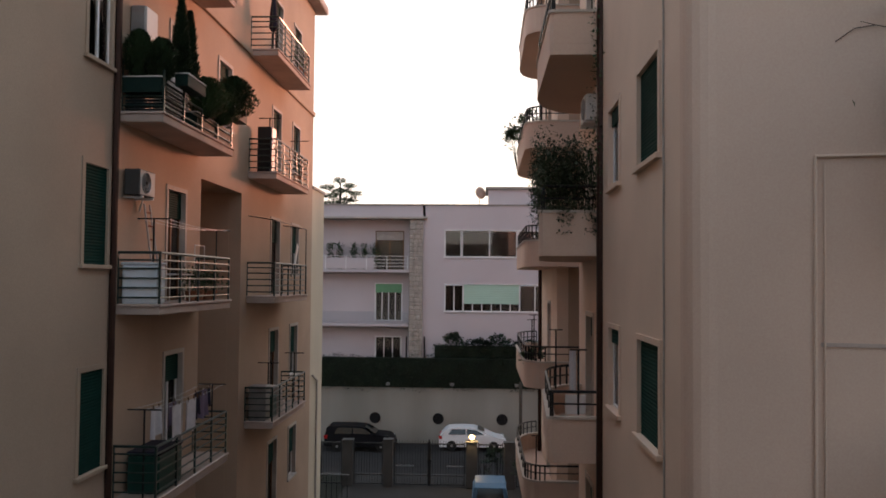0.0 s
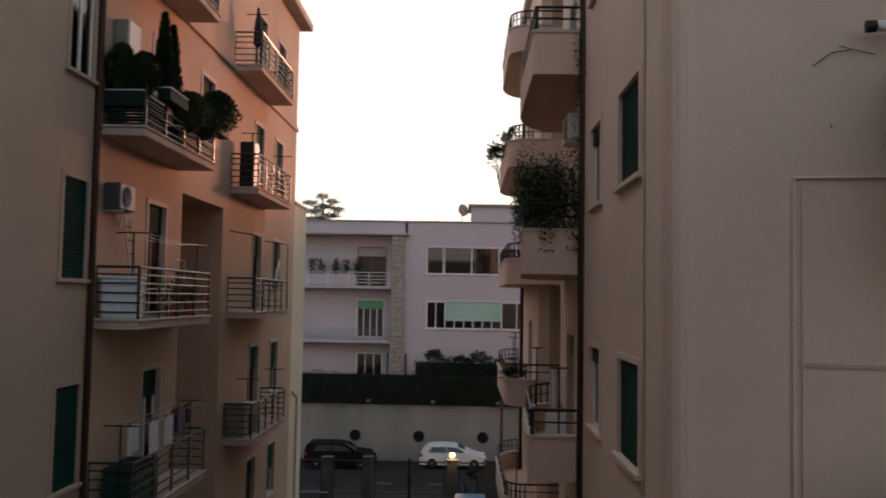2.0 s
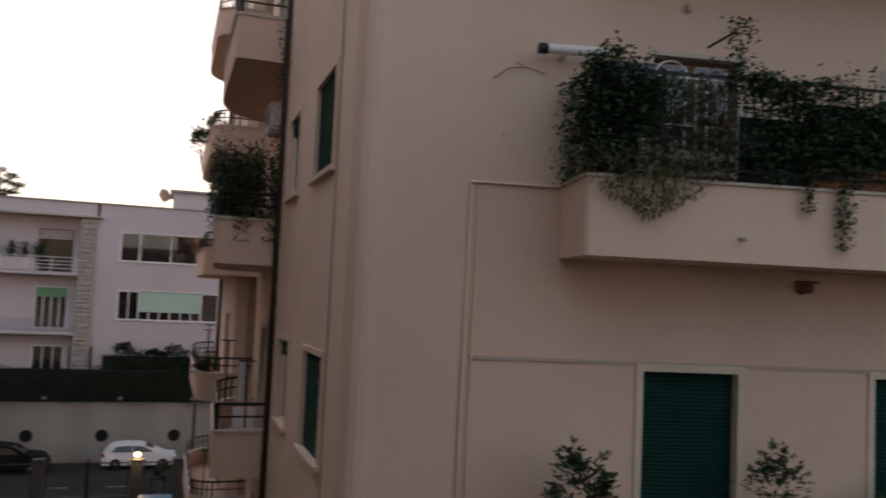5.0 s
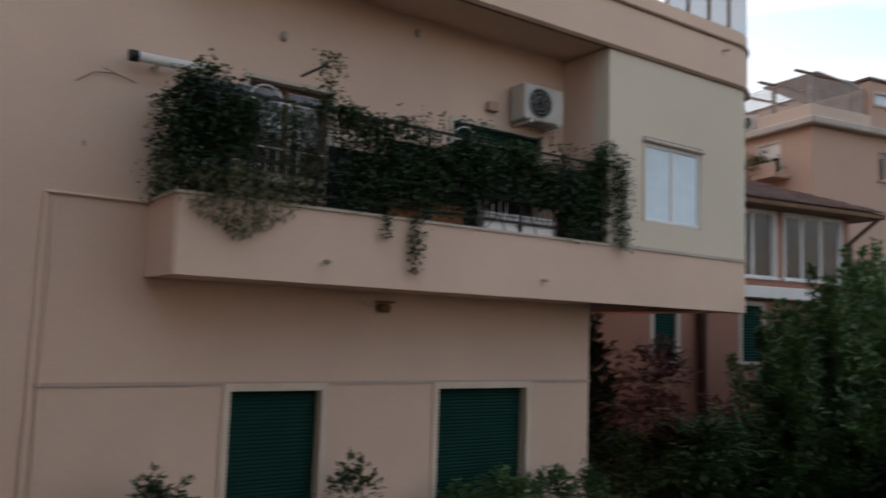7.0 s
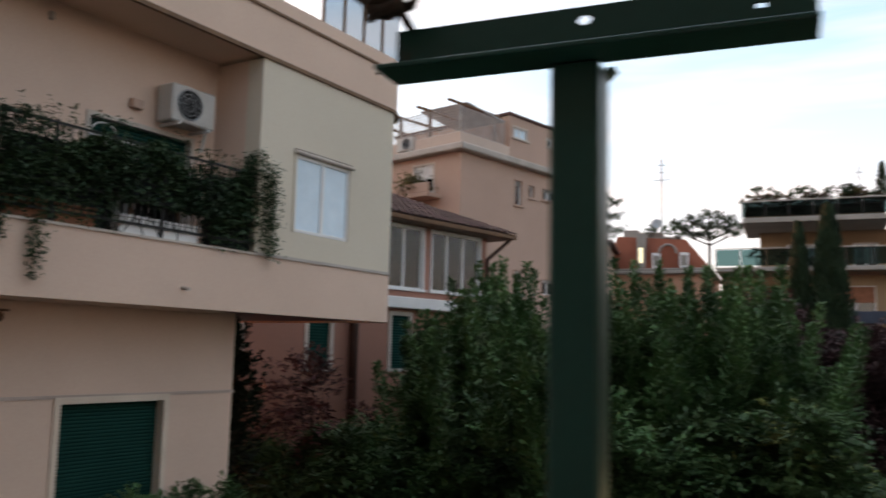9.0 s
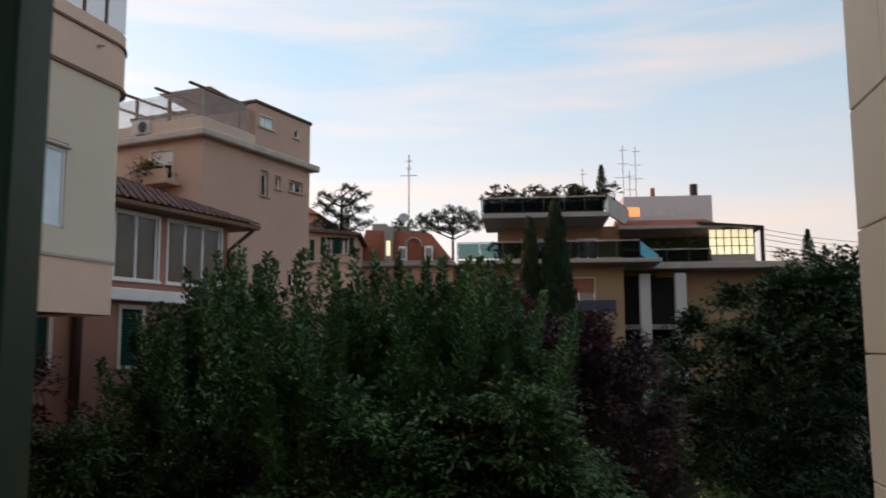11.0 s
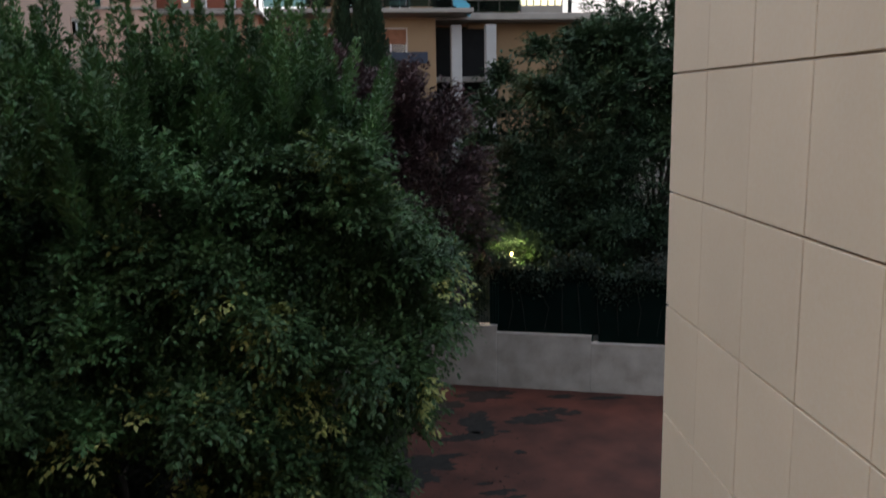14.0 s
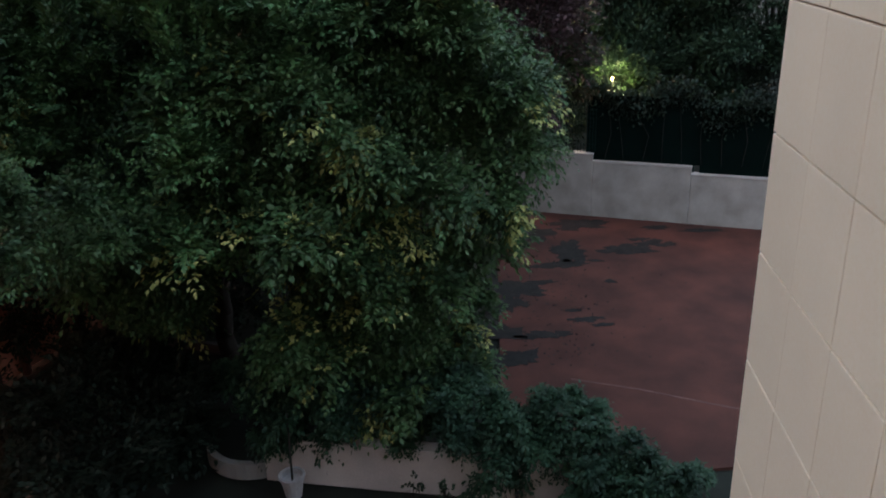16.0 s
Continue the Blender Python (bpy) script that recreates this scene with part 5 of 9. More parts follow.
def villa():
    h = thing("villa", (-3, VY, 3.5), "white three-storey modern villa with a stone pilaster and flat roof", "villa")
    wins = [(-2.44, -1.36, 11.93, 13.7), (-1.28, 2.36, 11.93, 13.7), (2.46, 4.6, 11.93, 13.7), (-2.42, -1.2, 8.3, 10.1), (-1.2, 2.56, 8.3, 10.1), (2.56, 4.6, 8.3, 10.1), (-2.0, 4.4, 3.9, 5.9)]
    # beyond x = 5 wall and roof are an unseen addition that blocks the low sun
    part("wall", MB(MV).wall(-3.92, 18.0, -0.3, 0.0, 3.5, 15.36, wins), MAT["villa"], h, "smooth lilac-white plaster wall")
    logg = [(-7.16, -5.3, 11.0, 13.65), (-7.18, -5.37, 7.6, 10.1), (-7.14, -5.41, 3.9, 6.52)]
    part("wall", MB(MV).wall(-16, -4.81, -1.1, -0.8, 3.5, 15.36, logg), MAT["villa"], h, "recessed loggia wall")
    part("loggia_top", MB(MV).box(-16, -3.76, -1.1, 0.0, 14.62, 15.36), MAT["villa"], h)
    part("canopy", MB(MV).box(-16, -3.6, -0.8, 0.35, 14.45, 14.60, 0.02), MAT["cap"], h, "thin projecting canopy")
    part("roof", MB(MV).box(-16, 18, -14, 0.06, 15.36, 15.46, 0.01), MAT["concrete"], h)
    part("penthouse", MB(MV).box(0.46, 4.4, -6, -1.5, 15.46, 16.62), MAT["villa"], h)
    part("penthouse_roof", MB(MV).box(0.26, 4.6, -6, -1.3, 16.62, 16.8, 0.02), MAT["concrete"], h)
    for z in (10.85, 7.24):
        b = part("balcony", MB(MV).box(-16, -4.83, -0.8, 0.15, z, z + 0.2, 0.015), MAT["villa"], h, "long white balcony slab")
        if z > 10:
            part("glass_screen", MB(MV).box(-16, -7.2, 0.08, 0.09, z + 0.25, z + 0.98), MAT["villa"], b, "frosted balustrade panels")
            for i in range(9):
                part("post", MB(MV).box(-16 + i * 1.38, -15.95 + i * 1.38, 0.06, 0.11, z + 0.2, z + 1.08), MAT["white_frame"], b)
            for q in (0.4, 0.62, 0.84, 1.08):
                part("bar", MB(MV).box(-7.2 if q < 1 else -16, -4.85, 0.07, 0.10, z + q, z + q + 0.035), MAT["white_frame"], b)
        else:
            part("glass_screen", MB(MV).box(-16, -4.85, 0.08, 0.09, z + 0.25, z + 1.0), MAT["glass"], b)
    window(h, MV, *wins[0], style="glass", panes=1, depth=0.1, trim="white_frame", trim_w=0.06, label="dark window")
    window(h, MV, *wins[1], style="glass", panes=2, depth=0.1, trim="white_frame", trim_w=0.06)
    window(h, MV, *wins[2], style="glass", panes=2, depth=0.1, trim="white_frame", trim_w=0.06)
    for k, dr in ((3, 0.05), (4, 0.72), (5, 0.05)):
        window(h, MV, *wins[k], style="mixed", drop=dr, panes=2 if k != 4 else 6, depth=0.1, trim="white_frame", trim_w=0.05, shutter="shutter_pale" if k == 4 else "curtain", pitch=0.12)
    window(h, MV, *wins[6], style="glass", panes=4, depth=0.25, trim="cap", trim_w=0.06)
    ML2 = frame_of((0, VY + 0.8), (1, 0), (0, -1))
    window(h, ML2, *logg[0], style="mixed", drop=0.22, panes=2, depth=0.1, trim="wood", trim_w=0.05, sill=False, frame_mat="wood", shutter="trellis", name="balcony_door")
    window(h, ML2, *logg[1], style="mixed", drop=0.24, panes=4, depth=0.1, trim="white_frame", trim_w=0.05, sill=False, shutter="shutter_green", name="balcony_door", pitch=0.1)
    window(h, ML2, *logg[2], style="glass", panes=3, depth=0.1, trim="white_frame", trim_w=0.05, sill=False, name="garden_door")
    pil = part("stone_pilaster", MB(MV).box(-4.81, -3.9, -0.8, 0.13, 3.5, 14.45), MAT["street_wall"], h, "rubble stone pilaster")
    shapes = []
    for i in range(5):
        shapes.append(MB().box(-0.5, 0.5, -0.5, 0.5, -0.5, 0.5, 0.14 + 0.03 * i).mesh("stone", MAT["stone"]))
    z = 3.6
    while z < 14.35:
        hgt = random.uniform(0.20, 0.36)
        x = -4.80
        while x < -3.98:
            wd = min(random.uniform(0.22, 0.46), -3.91 - x)
            s = part("stone", random.choice(shapes), None, pil)
            s.matrix_basis = Matrix.Translation((x + wd / 2, VY - 0.15, z + hgt / 2)) @ Matrix.Rotation(random.uniform(-0.08, 0.08), 4, "Y") @ Matrix.Diagonal((wd * 0.94, random.uniform(0.08, 0.14), hgt * 0.93, 1))
            x += wd
        z += hgt
    for x in (-4.95, -3.75):
        part("gutter", MB(MV).cyl((x, 0.1, 3.5), (x, 0.1, 6.6), 0.05, 8), MAT["iron"], h)
    d = thing("satellite_dish", (-0.17, VY + 2, 15.46), "pinkish round satellite dish on the villa roof", "satellite dish")
    part("mast", MB().cyl((-0.17, VY + 2, 15.46), (-0.17, VY + 2, 16.3), 0.03, 6), MAT["grey_metal"], d)
    part("dish", MB(Matrix.Translation((-0.17, VY + 1.9, 16.4)) @ Matrix.Rotation(radians(80), 4, "X") @ Matrix.Rotation(radians(35), 4, "Y")).lathe(0, 0, [(0.02, 0.0), (0.2, 0.03), (0.42, 0.13), (0.43, 0.14), (0.2, 0.05), (0.02, 0.02)], 18), MAT["pink"], d, smooth=True)
    a = thing("antenna", (-1.9, VY + 1, 15.46), "thin grey roof antenna mast", "antenna")
    part("mast", MB().cyl((-1.9, VY + 1, 15.46), (-1.9, VY + 1, 16.2), 0.02, 6), MAT["grey_metal"], a)
    for i, x in enumerate((-10.2, -9.55, -8.6, -7.9, -7.2)):
        p = thing("potted_plant", (x, VY + 0.3, 11.05), "slim potted plant on the villa's balcony", "potted plant", "plants on the villa balcony")
        part("pot", MB().lathe(x, VY + 0.3, [(0.14, 11.05), (0.2, 11.4), (0.17, 11.38)], 10), MAT["grey_pot"], p)
        rng = np.random.default_rng(70 + i)
        m = 160
        q = np.stack([x + rng.normal(0, 0.14, m), VY + 0.3 + rng.normal(0, 0.12, m), 11.4 + rng.uniform(0, 1.35, m)], 1)
        part("foliage", leaf_mesh("foliage", q, rng.normal(0, 1, (m, 3)) + np.array([0, 0, 1]), 0.22, MAT["ivy"], rng, aspect=0.35), None, p)
    return h


villa()
for i, (x, y, r, hh) in enumerate(((-1.8, 54.4, 0.7, 0.9), (-0.2, 54.5, 0.8, 0.75), (1.2, 54.4, 0.75, 0.85), (2.9, 54.5, 0.8, 0.7), (4.6, 54.4, 0.8, 0.8))):
    bush("garden_shrub", (x, y, 5.0), (r, 0.5, hh), 1900, 0.13, MAT["hedge_and_shade"] if i % 2 else MAT["hedge"], 40 + i, "dark rounded shrub behind the street hedge", group="shrubs before the villa")


rng = np.random.default_rng(6)
pts = np.stack([rng.uniform(-3.1, 6.0, 9000), rng.uniform(54.15, 54.75, 9000), rng.uniform(3.5, 6.25, 9000)], 1)
pts[:, 2] += 0.07 * np.sin(pts[:, 0] * 3.1)
low_hedge = thing("clipped_hedge", (1.4, 54.4, 3.5), "dark clipped hedge between the street hedge and the villa", "hedge")
part("foliage", leaf_mesh("foliage", pts, rng.normal(0, 0.5, (9000, 3)) + np.array([0, -1, 0.2]), 0.13, MAT["hedge_and_shade"], rng), None, low_hedge)
part("core", MB().box(-3.0, 5.9, 54.25, 54.65, 3.5, 6.1), MAT["hedge_and_shade"], low_hedge)


def car(name, x, y, length, width, height, paint, label, face=1, profile=None, tail=True):
    """A parked car, its side along the street."""
    c = thing(name, (x, y, 0), label, "car")
    L, W, H = length, width, height
    prof = profile or [(-0.50, 0.30), (-0.495, 0.52), (-0.47, 0.66), (-0.40, 0.90), (-0.33, 0.985), (-0.10, 1.0), (0.08, 0.96), (0.24, 0.70), (0.40, 0.60), (0.475, 0.48), (0.50, 0.30), (0.49, 0.17), (-0.49, 0.17)]
    n = len(prof)
    M = Matrix.Translation((x, y, 0)) @ Matrix.Diagonal((face, 1, 1, 1))

    def half(z):
        return W / 2 * (1 - max(0, z - 0.55) * 0.42)

    mb = MB(M)
    pts = [(px * L, -half(pz), pz * H) for px, pz in prof] + [(px * L, half(pz), pz * H) for px, pz in prof]
    mb.add(pts, [(i, (i + 1) % n, n + (i + 1) % n, n + i) for i in range(n)] + [tuple(range(n))[::-1], tuple(range(n, 2 * n))])
    part("body", mb, paint, c)
    for s in (-1, 1):
        v = lambda z: s * (half(z) + 0.008)
        for g in ([(-0.36, 0.70), (-0.31, 0.92), (-0.10, 0.94), (-0.10, 0.70)], [(-0.085, 0.70), (-0.085, 0.94), (0.06, 0.90), (0.19, 0.70)]):
            gm = MB(M).add([(px * L, v(pz), pz * H) for px, pz in g] + [(px * L, v(pz) - s * 0.02, pz * H) for px, pz in g], [(0, 1, 2, 3), (7, 6, 5, 4), (0, 4, 5, 1), (1, 5, 6, 2), (2, 6, 7, 3), (3, 7, 4, 0)])
            part("side_window", gm, MAT["car_glass"], c)
        part("mirror", MB(M).box(0.17 * L, 0.21 * L, s * W / 2, s * (W / 2 + 0.14), 0.63 * H, 0.71 * H, 0.02), paint, c)
        part("headlight", MB(M).box(0.43 * L, 0.482 * L, s * W * 0.34, s * (W * 0.5 + 0.004), 0.45 * H, 0.55 * H, 0.02), MAT["white"], c, "clear headlight")
        part("tail_light", MB(M).box(-0.505 * L, -0.455 * L, s * W * 0.40, s * (W * 0.49 + 0.004), 0.5 * H, 0.64 * H, 0.02), MAT["tail"], c, "red tail light")
    wsc = MB(M).add([(0.235 * L, -W * 0.43, 0.705 * H), (0.235 * L, W * 0.43, 0.705 * H), (0.09 * L, W * 0.38, 0.95 * H), (0.09 * L, -W * 0.38, 0.95 * H)], [(0, 1, 2, 3)])
    wsc.v = [(p[0] + 0.012 * face, p[1], p[2] + 0.012) for p in wsc.v]
    wsc.add([(0.225 * L, -W * 0.43, 0.70 * H), (0.225 * L, W * 0.43, 0.70 * H), (0.08 * L, W * 0.38, 0.945 * H), (0.08 * L, -W * 0.38, 0.945 * H)], [(3, 2, 1, 0)])
    part("windscreen", wsc, MAT["car_glass"], c)
    r = 0.31
    for px in (-0.31, 0.32):
        for s in (-1, 1):
            yy = s * (W / 2 - 0.08)
            tm = MB(M @ Matrix.Translation((px * L, yy, r)) @ Matrix.Rotation(radians(90), 4, "X")).lathe(0, 0, [(r * 0.6, -0.1), (r * 0.95, -0.1), (r, -0.06), (r, 0.06), (r * 0.95, 0.1), (r * 0.6, 0.1)], 20)
            ty = part("wheel", tm, MAT["rubber"], c, smooth=False)
            rim = MB(M @ Matrix.Translation((px * L, yy, r)) @ Matrix.Rotation(radians(90), 4, "X"))
            rim.lathe(0, 0, [(r * 0.12, -0.105), (r * 0.62, -0.08), (r * 0.62, 0.08), (r * 0.12, 0.105)], 14)
            part("rim", rim, MAT["alloy"], ty)
    part("bumper", MB(M).box(0.46 * L, 0.512 * L, -W * 0.46, W * 0.46, 0.20 * H, 0.38 * H, 0.04), paint, c)
    return c


car("parked_car", -0.47, 51.75, 4.05, 1.72, 1.40, MAT["car_white"], "small white hatchback parked along the street wall", profile=[(-0.50, 0.30), (-0.50, 0.52), (-0.485, 0.63), (-0.42, 0.84), (-0.36, 0.95), (-0.20, 1.0), (0.02, 0.985), (0.19, 0.80), (0.32, 0.62), (0.44, 0.54), (0.49, 0.44), (0.50, 0.30), (0.49, 0.17), (-0.49, 0.17)])
suv = [(-0.50, 0.30), (-0.495, 0.60), (-0.47, 0.90), (-0.44, 0.985), (-0.10, 1.0), (0.06, 0.97), (0.18, 0.70), (0.42, 0.64), (0.485, 0.52), (0.50, 0.30), (0.49, 0.20), (-0.49, 0.20)]
car("parked_car", -7.3, 51.0, 4.2, 1.80, 1.52, MAT["car_black"], "black estate car parked along the street wall", profile=suv)
car("parked_car", 5.1, 51.75, 4.1, 1.75, 1.5, MAT["car_black"], "dark car half hidden behind the balconies", face=-1)


def blue_van():
    y0, y1 = 36.2, 39.9
    c = thing("parked_car", (0.45, 38.0, 0), "light blue compact car parked nose to the gate", "car")
    mb = MB()
    prof = [(y0, 0.3), (y0, 0.85), (y0 + 0.15, 1.38), (y0 + 0.5, 1.52), (y0 + 2.0, 1.5), (y0 + 2.7, 1.0), (y1 - 0.1, 0.85), (y1, 0.55), (y1, 0.3)]
    n = len(prof)
    hw = lambda z: 0.80 - max(0, z - 0.85) * 0.22
    pts = [(0.475 - hw(z), y, z) for y, z in prof] + [(0.475 + hw(z), y, z) for y, z in prof]
    mb.add(pts, [(i, (i + 1) % n, n + (i + 1) % n, n + i) for i in range(n)] + [tuple(range(n)), tuple(range(n, 2 * n))[::-1]])
    part("body", mb, MAT["car_blue"], c)
    part("rear_window", MB().add([(-0.12, y0 - 0.012, 0.9), (1.07, y0 - 0.012, 0.9), (1.0, y0 + 0.13, 1.36), (-0.05, y0 + 0.13, 1.36), (-0.12, y0 + 0.02, 0.9), (1.07, y0 + 0.02, 0.9), (1.0, y0 + 0.16, 1.36), (-0.05, y0 + 0.16, 1.36)], [(0, 1, 2, 3), (7, 6, 5, 4), (0, 3, 7, 4), (1, 5, 6, 2), (2, 6, 7, 3), (0, 4, 5, 1)]), MAT["car_glass"], c)
    for xs in (-0.2, 1.15):
        for yy in (y0 + 0.7, y1 - 0.75):
            tm = MB(Matrix.Translation((xs, yy, 0.29)) @ Matrix.Rotation(radians(90), 4, "Y")).lathe(0, 0, [(0.17, -0.09), (0.28, -0.09), (0.29, -0.05), (0.29, 0.05), (0.28, 0.09), (0.17, 0.09)], 18)
            w = part("wheel", tm, MAT["rubber"], c)
            part("rim", MB(Matrix.Translation((xs, yy, 0.29)) @ Matrix.Rotation(radians(90), 4, "Y")).lathe(0, 0, [(0.04, -0.095), (0.17, -0.07), (0.17, 0.07), (0.04, 0.095)], 12), MAT["alloy"], w)
        part("tail_light", MB().box(xs - 0.06 if xs < 0 else xs - 0.02, xs + 0.02 if xs < 0 else xs + 0.06, y0 - 0.01, y0 + 0.06, 0.65, 0.9, 0.01), MAT["tail"], c)


blue_van()


def gate():
    y = 42.0
    g = thing("entrance_gate", (-2.5, y, 0), "black iron double gate with flanking fence panels and grey posts", "gate")

    def leafp(x0, x1, name, bars=False):
        fr = MB()
        for a, b in ((x0, x0 + 0.06), (x1 - 0.06, x1)):
            fr.box(a, b, y - 0.03, y + 0.03, 0.06, 2.22, 0.005)
        fr.box(x0 + 0.06, x1 - 0.06, y - 0.025, y + 0.025, 0.08, 0.14, 0.004)
        fr.box(x0 + 0.06, x1 - 0.06, y - 0.025, y + 0.025, 2.10, 2.16, 0.004)
        p = part(name, fr, MAT["gate_frame"], g)
        n = max(3, int((x1 - x0) / 0.13))
        bar = MB().box(-0.009, 0.009, -0.009, 0.009, 0.14, 2.3 if bars else 2.10).mesh("bar", MAT["iron"])
        for i in range(1, n):
            b = part("bar", bar, None, p)
            b.matrix_basis = Matrix.Translation((x0 + (x1 - x0) * i / n, y, 0))
        return p

    a = leafp(-4.30, -2.56, "gate_leaf", True)
    b = leafp(-2.50, -0.74, "gate_leaf", True)
    for p, x0, x1 in ((a, -4.2, -3.3), (b, -1.65, -0.8)):
        part("closer_arm", MB().box(x0, x1, y - 0.09, y - 0.04, 1.02, 1.07, 0.006), MAT["grey_metal"], p)
    part("lock", MB().box(-2.62, -2.42, y - 0.06, y + 0.04, 1.15, 1.35, 0.01), MAT["iron"], a)
    part("meeting_post", MB().box(-2.57, -2.49, y - 0.05, y - 0.032, 0.06, 2.35, 0.005), MAT["iron"], a)
    leafp(-6.34, -4.86, "fence_panel")
    leafp(-8.0, -6.92, "fence_panel")
    leafp(-0.08, 1.18, "fence_panel")
    leafp(1.8, 6.0, "fence_panel")
    for x0, x1, h in ((-6.88, -6.38, 2.25), (-4.82, -4.36, 2.3), (-0.68, -0.12, 2.25), (1.22, 1.76, 2.25)):
        part("gate_post", MB().box(x0, x1, y - 0.22, y + 0.22, 0, h, 0.015), MAT["dark_post"], g, "dark grey rendered gate post")
        part("post_cap", MB().box(x0 - 0.04, x1 + 0.04, y - 0.26, y + 0.26, h, h + 0.06, 0.01), MAT["dark_post"], g)
    l = thing("gate_lamp", (-0.40, y, 2.31), "glowing warm globe lamp on a gate post", "lamp")
    part("collar", MB().lathe(-0.40, y, [(0.09, 2.31), (0.07, 2.36), (0.05, 2.38)], 12), MAT["iron"], l)
    part("globe", MB().lathe(-0.40, y, [(0.04, 2.38), (0.10, 2.42), (0.13, 2.50), (0.10, 2.58), (0.03, 2.62)], 16), MAT["lamp_glow"], l, "glowing glass globe", smooth=True)
    ld = bpy.data.lights.new("gate_lamp_light", "POINT")
    ld.energy, ld.color, ld.shadow_soft_size = 30, (1.0, 0.72, 0.36), 0.12
    new("gate_lamp_light", ld).matrix_basis = Matrix.Translation((-0.40, y - 0.3, 2.55))
    f = thing("low_fence", (-7.4, 39.5, 0), "low iron fence in the courtyard corner", "fence")
    for i in range(8):
        part("post", MB().box(-8.0 + i * 0.25, -7.97 + i * 0.25, 39.4, 39.43, 0, 1.1), MAT["iron"], f)
    part("top_rail", MB().box(-8.05, -6.15, 39.39, 39.44, 1.1, 1.15, 0.005), MAT["grey_metal"], f)
    pl = thing("utility_pole", (2.1, 43.5, 0), "grey wooden utility pole by the gate", "pole")
    part("pole", MB().cyl((2.1, 43.5, 0), (2.1, 43.5, 5.1), 0.10, 10, 0.08), MAT["dark_post"], pl)
    for i, (x, yy) in enumerate(((0.2, 42.7), (0.9, 42.6), (2.2, 41.0))):
        bush("garden_shrub", (x, yy, 0), (0.6, 0.5, 0.9), 900, 0.10, MAT["hedge"], 55 + i, "dark shrub beside the gate", group="shrubs by the gate")


gate()


# ---- houses to the east, beyond the garden ----
PA = radians(-19.7)
PD, PO = (math.cos(PA), math.sin(PA)), (math.sin(PA), -math.cos(PA))


def pink_house():
    M = frame_of((27.0, 10.0), PD, PO)
    h = thing("apartment_building", (30, 12, 0), "tall pink plastered house with a roof terrace and pergola", "apartment building")
    wins = [(3.1, 3.55, 15.85, 16.80), (3.99, 4.33, 16.25, 16.74), (4.87, 5.76, 16.30, 16.75), (3.1, 3.6, 12.3, 13.4), (4.87, 5.76, 12.6, 13.2), (1.0, 1.7, 12.3, 13.4)]
    part("wall", MB(M).wall(0, 6.24, -0.3, 0, 0, 17.3, wins), MAT["pink"], h, "pink plaster wall")
    MS = frame_of((27.0, 10.0), (-PO[0], -PO[1]), (-PD[0], -PD[1]))
    sw = [(1.29, 2.25, 16.0, 17.0), (1.29, 2.25, 12.2, 13.6), (5.0, 6.0, 16.0, 17.0)]
    part("wall", MB(MS).wall(0.302, 9, -0.3, 0, 0, 17.3, sw), MAT["pink"], h)
    part("end_wall", MB(M).box(5.94, 6.24, -9, -0.302, 0, 17.3), MAT["pink"], h)
    part("cornice", MB(M).box(-0.3, 6.55, -9, 0.3, 17.3, 17.55, 0.04), MAT["cap"], h, "projecting cornice")
    part("roof_parapet", MB(M).box(-0.1, 2.7, -9, 0.05, 17.552, 17.98, 0.02), MAT["pink_pale"], h, "pale pink roof parapet")
    up = [(2.98, 3.8, 18.40, 18.82), (5.14, 5.45, 18.45, 18.80)]
    part("penthouse_wall", MB(M).wall(2.72, 6.2, -0.28, 0.02, 17.552, 19.2, up), MAT["pink"], h)
    part("penthouse", MB(M).box(2.72, 6.2, -6, -0.3, 17.552, 19.2), MAT["pink"], h)
    part("penthouse_roof", MB(M).box(2.65, 6.28, -6.1, 0.08, 19.2, 19.32, 0.02), MAT["roof"], h)
    for w in wins[:3] + wins[3:]:
        window(h, M, *w, style="mixed", drop=0.2, panes=1 if w[1] - w[0] < 0.6 else 2, depth=0.14, trim_w=0.03, trim="pink", shutter="trellis")
    window(h, M, *up[0], style="glass", panes=2, depth=0.08, trim_w=0.05, back="curtain")
    window(h, M, *up[1], style="glass", panes=1, depth=0.08, trim_w=0.05)
    for w in sw:
        window(h, MS, *w, style="mixed", drop=0.5, panes=2, depth=0.12, trim_w=0.06, shutter="white")
    b = part("balcony", MB(MS).box(0.9, 3.6, 0, 0.7, 15.7, 15.85, 0.02), MAT["pink"], h)
    part("parapet", MB(MS).box(0.9, 3.6, 0.6, 0.7, 15.85, 16.2, 0.01), MAT["pink"], b)
    pg = part("pergola", MB(M).box(-0.05, 2.7, -0.14, -0.06, 17.952, 17.99), MAT["trellis"], h, "weathered lattice pergola")
    lat = MB(M)
    for i in range(26):
        u = -0.0 + i * 0.1
        lat.box(u, u + 0.02, -0.10, -0.085, 17.96, 18.95)
    for i in range(12):
        lat.box(-0.02, 2.6, -0.115, -0.10, 17.96 + i * 0.085, 17.98 + i * 0.085)
    part("lattice", lat, MAT["trellis"], pg)
    lat2 = MB(MS)
    for i in range(50):
        lat2.box(0.1 + i * 0.1, 0.12 + i * 0.1, -0.10, -0.085, 17.96, 19.0)
    for i in range(11):
        lat2.box(0.1, 5.1, -0.115, -0.10, 17.96 + i * 0.1, 17.98 + i * 0.1)
    part("lattice", lat2, MAT["trellis"], pg)
    for i in range(4):
        part("rafter", MB(MS).box(0.2 + i * 1.5, 0.3 + i * 1.5, -2.5, 0.45, 19.05, 19.13, 0.01), MAT["wood"], pg)
